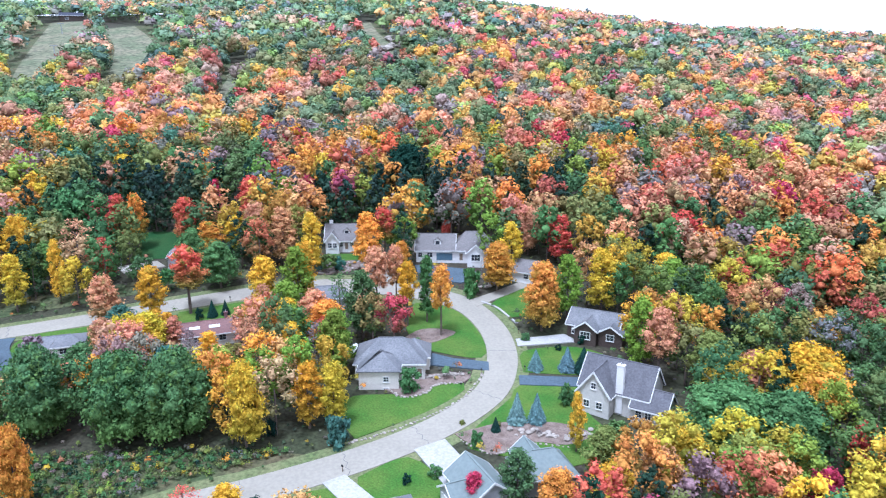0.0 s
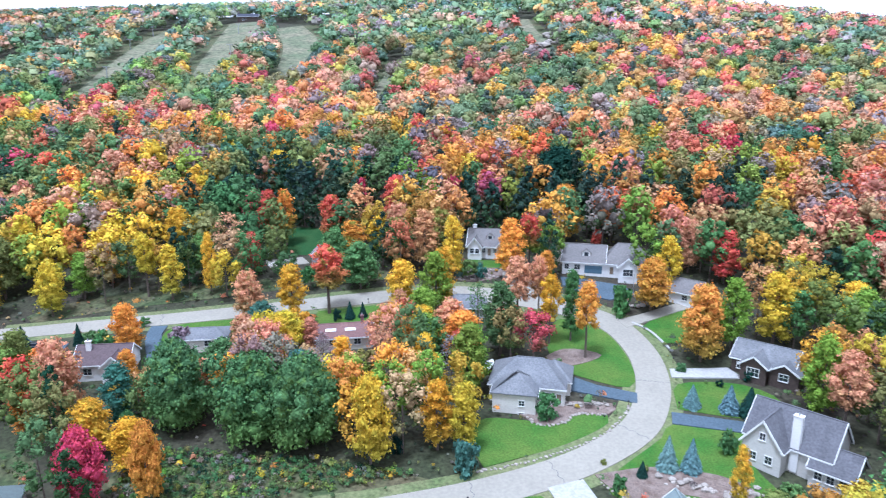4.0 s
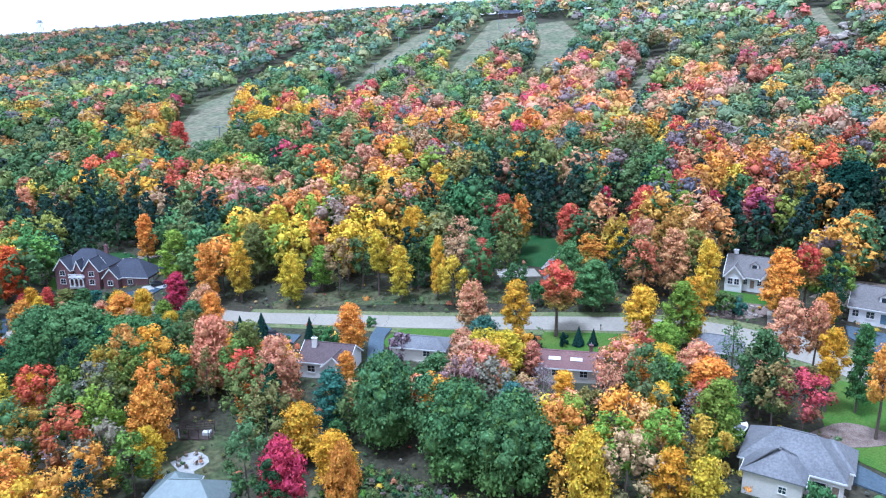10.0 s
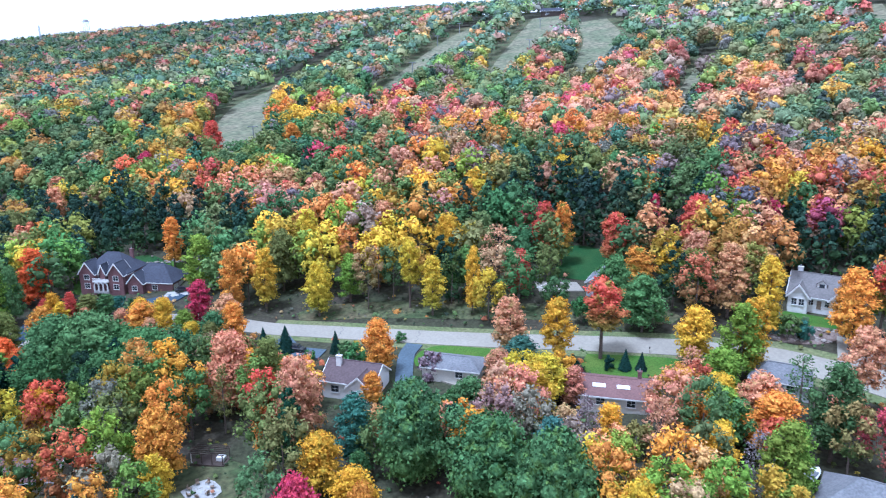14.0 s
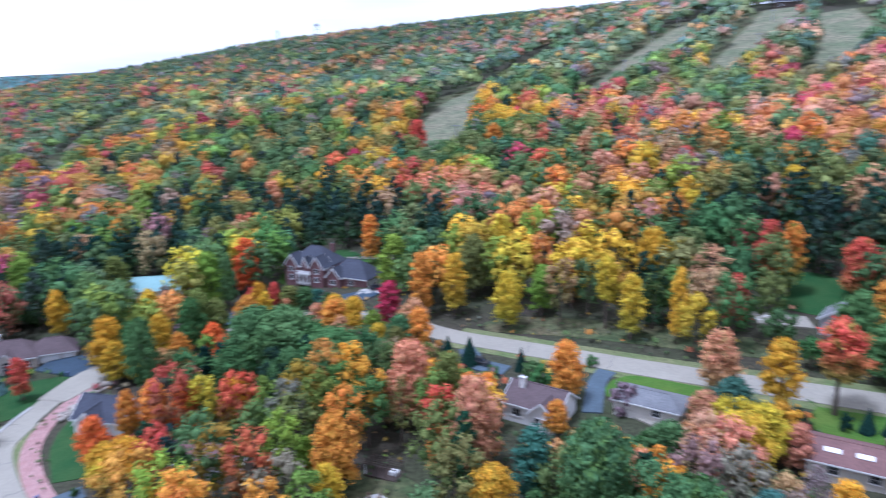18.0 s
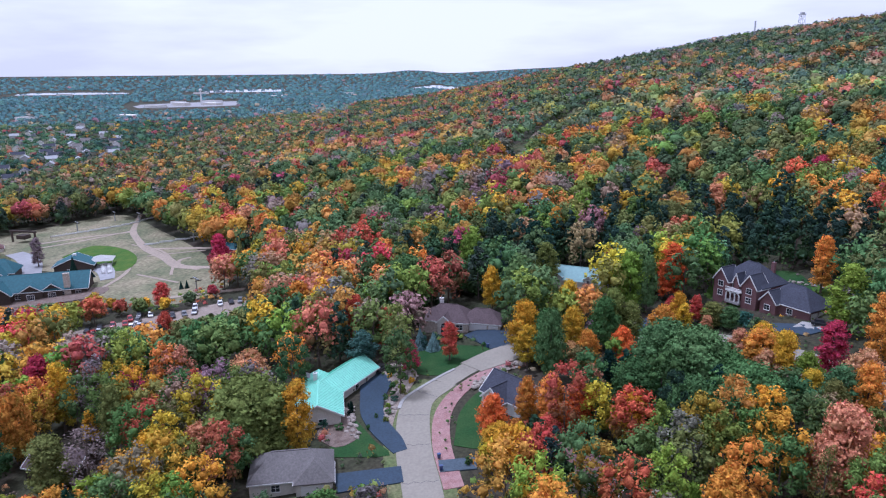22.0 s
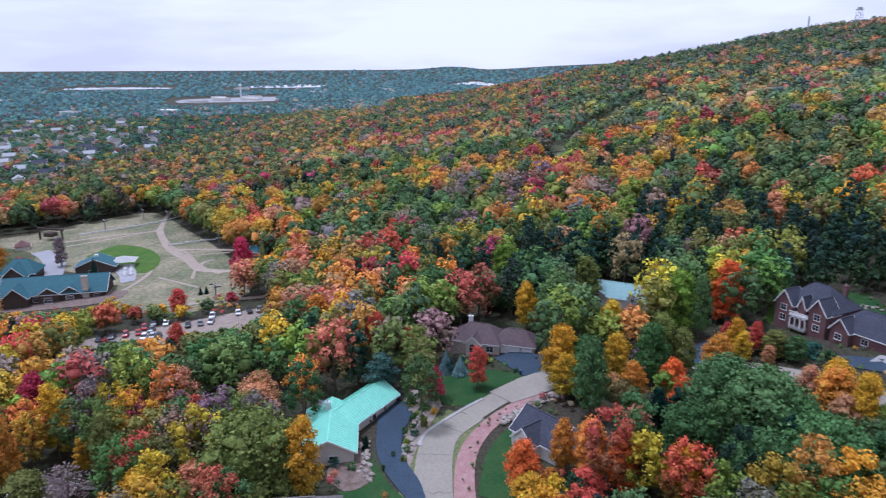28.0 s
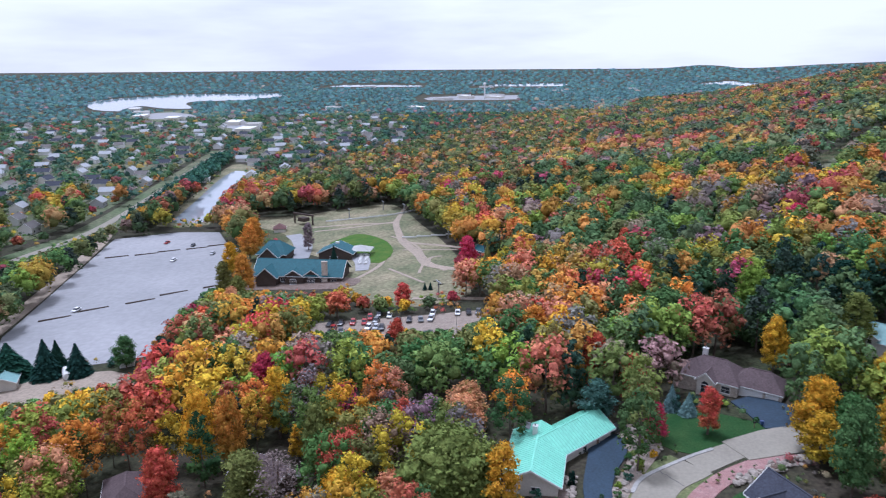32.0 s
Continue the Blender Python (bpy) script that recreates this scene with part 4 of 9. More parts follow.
def window(house, x, y, z, w, h, face=0, bars=1, arched=False, trim=None):
    """A window: trim frame and sill, a dark pane, glazing bars. (x, y) on the wall, z the sill."""
    m = on_wall(x, y, face)
    f = 0.12
    bm = bmesh.new()
    rims = [[bm.verts.new((sx * (w / 2 + e), d, zz)) for sx, zz in ((-1, z - e), (1, z - e), (1, z + h + e), (-1, z + h + e))] for e, d in ((f, -0.10), (0.0, -0.10), (0.0, 0.05), (f, 0.05))]
    for i in range(4):
        for k in range(4):
            bm.faces.new((rims[i][k], rims[i][(k + 1) % 4], rims[(i + 1) % 4][(k + 1) % 4], rims[(i + 1) % 4][k]))
    bmesh.ops.recalc_face_normals(bm, faces=bm.faces[:])
    bm.transform(m)
    frame_ob = part("window", bm, trim or TRIM, house)
    pieces = [("sill", -w / 2 - f - 0.05, w / 2 + f + 0.05, -0.16, 0.0, z - f - 0.06, z - f - 0.003)]
    for k in range(1, bars + 1):
        xx = -w / 2 + w * k / (bars + 1)
        pieces.append(("glazing_bar", xx - 0.03, xx + 0.03, -0.06, -0.032, z, z + h))
    pieces.append(("glazing_bar", -w / 2, w / 2, -0.055, -0.032, z + h * 0.52 - 0.025, z + h * 0.52 + 0.025))
    for name, *box in pieces:
        bm = bmesh.new()
        add_box(bm, *box)
        bm.transform(m)
        part(name, bm, trim or TRIM, frame_ob)
    bm = bmesh.new()
    if arched:
        n = 10
        ring = [bm.verts.new((-w / 2, -0.03, z)), bm.verts.new((w / 2, -0.03, z))] + [bm.verts.new((w / 2 * math.cos(math.pi * k / n), -0.03, z + h + w / 2 * math.sin(math.pi * k / n))) for k in range(n + 1)]
        bm.faces.new(ring)
    else:
        add_box(bm, -w / 2, w / 2, -0.03, 0.03, z, z + h)
    bm.transform(m)
    part("pane", bm, GLASS, frame_ob)
    return frame_ob


def garage_door(house, x, y, w, h, face=0, mat=None, z=0.0):
    m = on_wall(x, y, face)
    bm = bmesh.new()
    add_box(bm, -w / 2, w / 2, -0.03, 0.05, z, z + h)
    bm.transform(m)
    door = part("garage_door", bm, mat or TRIM, house)
    n = max(2, int(w / 1.2))
    for k in range(4):
        for j in range(n):
            bm = bmesh.new()
            add_box(bm, -w / 2 + j * w / n + 0.03, -w / 2 + (j + 1) * w / n - 0.03, -0.07, -0.028, z + k * h / 4 + 0.03, z + (k + 1) * h / 4 - 0.03)
            bm.transform(m)
            part("door_panel", bm, mat or TRIM, door)
    bm = bmesh.new()
    add_box(bm, -w / 2 - 0.15, -w / 2, -0.12, 0.05, z, z + h + 0.15)
    add_box(bm, w / 2, w / 2 + 0.15, -0.12, 0.05, z, z + h + 0.15)
    add_box(bm, -w / 2, w / 2, -0.12, 0.05, z + h, z + h + 0.15)
    bm.transform(m)
    part("door_frame", bm, TRIM, door)
    return door


def front_door(house, x, y, face=0, mat=None, z=0.1):
    m = on_wall(x, y, face)
    bm = bmesh.new()
    add_box(bm, -0.5, 0.5, -0.06, 0.05, z, z + 2.1)
    bm.transform(m)
    door = part("front_door", bm, mat or WOOD, house)
    bm = bmesh.new()
    for x0, x1, z0, z1 in ((-0.64, -0.5, z, z + 2.24), (0.5, 0.64, z, z + 2.24), (-0.5, 0.5, z + 2.1, z + 2.24)):
        add_box(bm, x0, x1, -0.1, 0.05, z0, z1)
    bm.transform(m)
    part("door_frame", bm, TRIM, door)
    return door


def chimney(house, x, y, z0, z1, w=1.1, d=0.8, mat=None):
    bm = bmesh.new()
    add_box(bm, x - w / 2, x + w / 2, y - d / 2, y + d / 2, z0, z1)
    add_box(bm, x - w / 2 - 0.1, x + w / 2 + 0.1, y - d / 2 - 0.1, y + d / 2 + 0.1, z1, z1 + 0.15)
    ob = part("chimney", bm, mat or TRIM, house)
    bm = bmesh.new()
    bmesh.ops.create_cone(bm, cap_ends=True, segments=10, radius1=0.16, radius2=0.13, depth=0.5, matrix=Matrix.Translation((x, y, z1 + 0.4)))
    part("flue", bm, METAL, ob)
    return ob


def dormer(house, x, y, z, w, h, depth, wall, roof, face=0):
    """A small gabled dormer with a window, its front at (x, y)."""
    m = on_wall(x, y, face)
    r = w * 0.42
    vs = [(-w / 2, 0, z), (w / 2, 0, z), (w / 2, 0, z + h), (0, 0, z + h + r), (-w / 2, 0, z + h), (-w / 2, depth, z), (w / 2, depth, z), (w / 2, depth, z + h), (0, depth, z + h + r), (-w / 2, depth, z + h)]
    vs = [m @ Vector(v) for v in vs]
    body = solid("dormer", vs, [(0, 1, 2, 3, 4), (1, 6, 7, 2), (5, 0, 4, 9), (5, 9, 8, 7, 6)], wall, house)
    o, t = 0.25, 0.14
    rv = []
    for dz in (t, 0.0):
        for yy in (-o, depth):
            rv += [m @ Vector((-w / 2 - o, yy, z + h - o * 0.84 + dz)), m @ Vector((0, yy, z + h + r + dz)), m @ Vector((w / 2 + o, yy, z + h - o * 0.84 + dz))]
    solid("dormer_roof", rv, [(0, 3, 4, 1), (1, 4, 5, 2), (6, 7, 10, 9), (7, 8, 11, 10), (0, 1, 7, 6), (1, 2, 8, 7), (0, 6, 9, 3), (2, 5, 11, 8)], roof, body)
    bm = bmesh.new()
    add_box(bm, -w * 0.28, w * 0.28, -0.06, 0.02, z + h * 0.25, z + h * 0.95)
    bm.transform(m)
    part("window", bm, GLASS, body)
    return body


# ---- the houses of the neighbourhood ----
def cottage():
    h = house_at("house", -31.5, 226.5, 2, "white cottage with taupe roof, twin front gables and dormer")
    wing(h, 0, 0, 13.5, 9, 3.2, 4.2, SIDING_WHITE, ROOF_TAUPE)
    wing(h, -4.4, -3.4, 5, 4.2, 3.2, 2.6, SIDING_WHITE, ROOF_TAUPE, axis="y")
    wing(h, 4.4, -3.4, 5, 4.2, 3.2, 2.6, SIDING_WHITE, ROOF_TAUPE, axis="y")
    dormer(h, 0, -2.8, 4.6, 2.0, 1.3, 2.6, SIDING_WHITE, ROOF_TAUPE)
    for x in (-5.2, -3.6, 3.6, 5.2):
        window(h, x, -5.92, 0.9, 1.1, 1.5)
    front_door(h, 0, -4.52)
    window(h, -1.7, -4.52, 0.9, 0.9, 1.4)
    window(h, 1.7, -4.52, 0.9, 0.9, 1.4)
    chimney(h, -5.4, 2.0, 4.0, 8.2)


def long_house():
    h = house_at("house", 3.0, 219.0, -3, "long white house with grey roof and blue garage door")
    wing(h, -5.5, 0, 12, 9, 3.4, 4.0, SIDING_WHITE, ROOF_TAUPE)
    wing(h, 6.5, 1.0, 12.5, 11, 3.4, 4.6, SIDING_WHITE, ROOF_TAUPE, hip=3.5)
    wing(h, 7.2, -5.0, 4.5, 5.2, 3.2, 2.4, SIDING_WHITE, ROOF_TAUPE, axis="y")
    dormer(h, -4.8, -3.2, 4.4, 2.2, 1.5, 2.8, SIDING_WHITE, ROOF_TAUPE)
    garage_door(h, -2.6, -4.52, 5.0, 2.3, 0, GARAGE_BLUE)
    window(h, -7.2, -4.52, 0.9, 1.6, 1.5)
    window(h, -10.2, -4.52, 0.9, 1.2, 1.5)
    front_door(h, 2.6, -4.52)
    window(h, 7.2, -7.27, 0.6, 2.6, 1.9, 0, 2)
    window(h, -11.52, 0, 0.9, 1.5, 1.5, -90)


def hip_house():
    h = house_at("house", -12.5, 156.0, 0, "cream house with weathered grey hipped roofs and white garage")
    wing(h, 0, 1, 16, 12, 3.6, 3.8, SIDING_CREAM, ROOF_GREY, hip=5)
    wing(h, -2.2, -5.5, 7.5, 9.0, 3.6, 3.2, SIDING_CREAM, ROOF_GREY, axis="y", hip=4.2, down=3.6)
    wing(h, 5.2, 3.5, 7.5, 8, 3.4, 2.8, SIDING_CREAM, ROOF_GREY, axis="x", hip=3.6)
    window(h, -0.6, -9.27, 0.9, 1.1, 1.1)
    window(h, -0.6, -9.27, -1.6, 1.1, 0.9)
    garage_door(h, 8.98, 3.6, 5.0, 2.2, 90)
    window(h, -8.02, 1, 0.9, 1.4, 1.4, -90)
    window(h, 4.5, -5.02, 0.9, 1.6, 1.4)
    front_door(h, 6.8, -5.02)


def gable_house():
    h = house_at("house", 38.0, 141.0, -34, "oatmeal-white house with steep charcoal gables and tall white chimney")
    wing(h, 0, 0, 15, 9.5, 4.6, 5.2, SIDING_OATMEAL, ROOF_SLATE, down=3)
    wing(h, -3.2, -4.0, 7.5, 7.0, 4.6, 4.6, SIDING_OATMEAL, ROOF_SLATE, axis="y", down=3)
    wing(h, 8.0, -2.8, 7.0, 6.5, 3.0, 3.0, SIDING_OATMEAL, ROOF_SLATE, down=3)
    chimney(h, 1.4, -4.6, 0, 10.6, 1.5, 1.0, SIDING_WHITE)
    window(h, -3.2, -7.77, 5.4, 1.0, 1.3)
    window(h, -4.6, -7.77, 1.2, 1.2, 1.4)
    window(h, -1.8, -7.77, 1.2, 1.2, 1.4)
    for x in (6.0, 8.0, 10.0):
        window(h, x, -6.07, 0.8, 1.2, 1.5)
    window(h, -7.52, 0, 1.2, 1.4, 1.4, -90)
    garage_door(h, -7.52, 2.6, 2.6, 2.2, -90)


def timber_house():
    h = house_at("house", 39.5, 173.0, -28, "dark brown timber house with grey angled roofs")
    wing(h, 0, 0, 13, 9, 3.4, 2.8, SIDING_DARK, ROOF_GREY)
    wing(h, -1.0, -4.2, 6, 5.5, 3.4, 2.0, SIDING_DARK, ROOF_GREY, axis="y")
    wing(h, 5.0, -3.4, 5, 6, 2.8, 1.8, SIDING_DARK, ROOF_GREY, axis="y")
    garage_door(h, -6.52, 0, 4.8, 2.2, -90, SIDING_GREY)
    window(h, -1.0, -7.22, 0.9, 2.4, 1.8, 0, 2)
    window(h, 5.0, -5.92, 0.9, 1.8, 1.5)
    window(h, -4.6, -4.52, 0.9, 1.2, 1.4)


def south_houses():
    h = house_at("house", 6.0, 110.5, 24, "grey house with pale blue-grey gabled roof by the concrete drive")
    wing(h, 0, 0, 10.5, 8.0, 3.0, 2.9, SIDING_GREY, ROOF_BLUE, axis="y")
    wing(h, -3.6, -1.0, 6, 6.0, 2.8, 2.0, SIDING_GREY, ROOF_BLUE, hip=0)
    garage_door(h, -6.62, -1.0, 4.4, 2.1, -90)
    window(h, 0, 5.27, 1.0, 1.5, 1.4, 180)
    window(h, -1.6, -5.27, 0.9, 0.9, 1.2)
    window(h, 1.6, -5.27, 0.9, 0.9, 1.2)
    h = house_at("house", 17.5, 115.0, 14, "grey-green roofed house half hidden by trees")
    wing(h, 0, 0, 10, 8, 3.2, 3.0, SIDING_GREY, ROOF_BLUE, hip=2.8)
    wing(h, -1.0, 3.4, 6, 5, 3.2, 2.2, SIDING_GREY, ROOF_BLUE, axis="y")
    window(h, -1.0, 6.42, 1.0, 1.6, 1.4, 180)
    h = house_at("house", -9.0, 102.5, 20, "small house with grey roof by the concrete drive")
    wing(h, 0, 0, 9, 8, 3.0, 2.6, SIDING_CREAM, ROOF_GREY, hip=3.0)
    garage_door(h, -1, 4.02, 4.8, 2.2, 180)
    window(h, 2.8, 4.02, 1.0, 1.2, 1.3, 180)


def mid_houses():
    h = house_at("house", -111.5, 148.5, 18, "white house with brown roof and white chimney among trees")
    wing(h, 0, 0, 12, 9, 3.6, 3.0, SIDING_WHITE, ROOF_BROWN, down=3)
    wing(h, 3.2, -3.6, 5, 5, 3.6, 2.2, SIDING_WHITE, ROOF_BROWN, axis="y", down=3)
    chimney(h, -3.4, -1.2, 4.0, 8.0)
    for x in (2.4, 4.0):
        window(h, x, -6.12, 1.0, 1.2, 1.5)
    window(h, 6.02, 0, 1.0, 1.4, 1.4, 90)
    window(h, -3.0, -4.52, 1.0, 1.8, 1.5)
    h = house_at("house", -60.5, 171.5, 22, "low house with red-brown roof and pale skylights")
    wing(h, 0, 0, 14, 10, 2.8, 1.8, SIDING_CREAM, ROOF_RED)
    for dx in (-1.5, 1.5):
        bm = bmesh.new()
        add_box(bm, -1.3, 1.3, -0.55, 0.55, 0, 0.12)
        bm.transform(pose(dx * 1.6 - 1, -2.6, 3.92, math.degrees(math.atan2(1.8, 5))))
        part("skylight", bevelled(bm), TRIM, h)
    window(h, 3.0, -5.02, 0.9, 1.6, 1.4)
    window(h, -3.0, -5.02, 0.9, 1.6, 1.4)
    chimney(h, 4.6, 1.2, 3.5, 6.0, 0.8, 0.7, BRICK)
    h = house_at("house", -82.0, 214.5, 12, "small grey house beside the basketball court")
    wing(h, 0, 0, 9, 7, 3.0, 2.4, SIDING_GREY, ROOF_GREY, axis="y")
    garage_door(h, -3.52, -1.0, 2.6, 2.1, -90)
    window(h, 0, -4.52, 0.9, 1.4, 1.3)
    h = house_at("house", -100.0, 97.5, 30, "house with pale blue-green hipped roof under trees")
    wing(h, 0, 0, 14, 10, 3.2, 3.4, SIDING_GREY, ROOF_BLUE, hip=4.2)
    wing(h, -3.0, 3.8, 6, 6, 3.2, 2.4, SIDING_GREY, ROOF_BLUE, axis="y", hip=2.8)
    window(h, -3.0, 6.82, 0.9, 1.6, 1.4, 180)
    window(h, 3.6, 5.02, 0.9, 1.6, 1.4, 180)


def mansion():
    h = house_at("house", -221.5, 164.0, 27, "large red-brown brick mansion with charcoal roof and white portico")
    h.matrix_basis = h.matrix_basis @ Matrix.Scale(0.9, 4)
    wing(h, -8.0, 0, 17, 13, 6.4, 5.6, BRICK, ROOF_DARK, hip=6.0)
    for x in (-13.6, -2.6):
        wing(h, x, -5.8, 5.6, 5.6, 6.4, 3.8, BRICK, ROOF_DARK, axis="y")
        for z in (0.9, 4.0):
            window(h, x, -8.62, z, 1.9, 1.7, 0, 1)
    wing(h, -8.1, -6.3, 3.2, 2.0, 7.0, 2.4, BRICK, ROOF_DARK, axis="y")
    wing(h, 8.6, -0.4, 17.5, 12, 3.6, 5.0, BRICK, ROOF_DARK, hip=6.0)
    wing(h, 4.4, -6.0, 4.8, 5.5, 3.6, 3.2, BRICK, ROOF_DARK, axis="y")
    window(h, -8.1, -7.32, 4.0, 1.2, 1.9, 0, 1, True)
    for x in (-10.4, -5.8):
        window(h, x, -6.52, 4.0, 0.9, 1.7)
    window(h, 4.4, -8.77, 0.8, 1.8, 1.6)
    window(h, 10.6, -6.42, 0.8, 1.8, 1.5)
    for z in (0.9, 4.0):
        window(h, -16.52, 1.0, z, 1.4, 1.7, -90)
    for y in (-4.2, -0.6, 3.0):
        garage_door(h, 17.37, y, 2.8, 2.4, 90)
    chimney(h, -3.0, 3.2, 6.0, 12.6, 1.2, 0.9, BRICK)
    bm = bmesh.new()
    add_box(bm, -10.8, -5.4, -9.6, -6.6, -0.6, 0.1)
    part("porch_floor", bm, CONCRETE, h)
    bm = bmesh.new()
    add_box(bm, -11.0, -5.2, -9.6, -6.5, 3.35, 3.8)
    balcony = part("balcony", bm, TRIM, h)
    for k in range(15):
        bm = bmesh.new()
        add_box(bm, -10.85 + k * 0.393 - 0.06, -10.85 + k * 0.393 + 0.06, -9.52, -9.4, 3.802, 4.6)
        part("baluster", bm, TRIM, balcony)
    bm = bmesh.new()
    add_box(bm, -11.0, -5.2, -9.6, -9.34, 4.602, 4.74)
    part("handrail", bm, TRIM, balcony)
    for x in (-10.6, -8.95, -7.25, -5.6):
        bm = bmesh.new()
        bmesh.ops.create_cone(bm, cap_ends=True, segments=12, radius1=0.27, radius2=0.23, depth=2.3, matrix=Matrix.Translation((x, -9.3, 1.25)))
        part("column", bm, TRIM, h)
    for x in (-9.775, -8.1, -6.425):
        bm = bmesh.new()
        rings = [[bm.verts.new((x + r * math.cos(math.pi * k / 12), y, 2.4 + r * math.sin(math.pi * k / 12))) for k in range(13)] for r, y in ((0.62, -9.5), (0.86, -9.5), (0.86, -9.1), (0.62, -9.1))]
        for i in range(4):
            for k in range(12):
                bm.faces.new((rings[i][k], rings[i][k + 1], rings[(i + 1) % 4][k + 1], rings[(i + 1) % 4][k]))
        bmesh.ops.recalc_face_normals(bm, faces=bm.faces[:])
        part("arch", bm, TRIM, h)
    front_door(h, -8.1, -7.34, 0, SIDING_DARK)


def stone_house():
    h = house_at("house", -234.5, 73.0, 72, "tan stone house with brown hipped roof and white garage doors")
    wing(h, -3.5, 0.5, 14, 10, 3.4, 3.6, STONE_WALL, ROOF_BROWN, hip=4.0)
    wing(h, -8.0, -1.0, 6.5, 8.0, 3.4, 3.0, STONE_WALL, ROOF_BROWN, axis="y", hip=3.2)
    wing(h, -3.6, -4.2, 4.0, 4.0, 3.6, 1.8, SIDING_CREAM, ROOF_BROWN, axis="y")
    wing(h, 7.0, 1.2, 12, 8.0, 3.2, 3.0, STONE_WALL, ROOF_BROWN, hip=3.5)
    garage_door(h, 6.2, -2.82, 5.0, 2.2)
    garage_door(h, 10.9, -2.82, 2.6, 2.2)
    window(h, -3.6, -6.22, 0.5, 1.8, 1.8, 0, 1, True)
    window(h, -8.0, -5.27 + 1.0, 0.8, 1.8, 1.5)
    window(h, 0.8, -4.52, 0.8, 2.0, 1.6)
    window(h, -11.5, 0.5, 0.8, 1.4, 1.5, -90)
    chimney(h, -6.8, 3.2, 3.0, 7.9, 1.2, 0.8)


def mint_house():
    h = house_at("house", -188.0, 35.0, 0, "tan house with bright mint green metal roof")
    wing(h, 0, 0, 19.0, 10.5, 3.4, 2.6, SIDING_CREAM, ROOF_MINT, down=3.4, turn=186, seams=0.8, over=0.8)
    wing(h, -11.0, 4.6, 19.5, 8.6, 3.4, 2.5, SIDING_CREAM, ROOF_MINT, down=3.4, turn=150, seams=0.8, over=0.8)
    window(h, 9.4, 2.0, 0.8, 1.6, 1.5, 96)
    window(h, 9.7, -2.0, 0.8, 1.6, 1.5, 96)
    window(h, 3.5, 5.65, 0.7, 2.6, 1.7, 186, 3)
    window(h, -2.0, 5.05, 0.7, 2.6, 1.7, 186, 3)
    window(h, -9.2, 8.65, 0.6, 1.2, 1.8, 150)
    front_door(h, -13.0, 10.85, 150)
    chimney(h, -4.6, -1.2, 4.6, 7.6, 0.9, 0.9)
    bm = bmesh.new()
    add_box(bm, -1.4, 1.4, -1.0, 1.0, 0, 0.18)
    bm.transform(pose(-8.6, -3.2, 5.05, -24, 0, 6))
    part("roof_panel", bevelled(bm), METAL, h, "grey flat roof panel")
    bm = bmesh.new()
    add_box(bm, -19.0, -9.5, 9.6, 12.2, -0.4, 0.12)
    bm.transform(pose(0, 0, 0))
    part("terrace", bm, GRAVEL_RED, h, "reddish paved terrace")


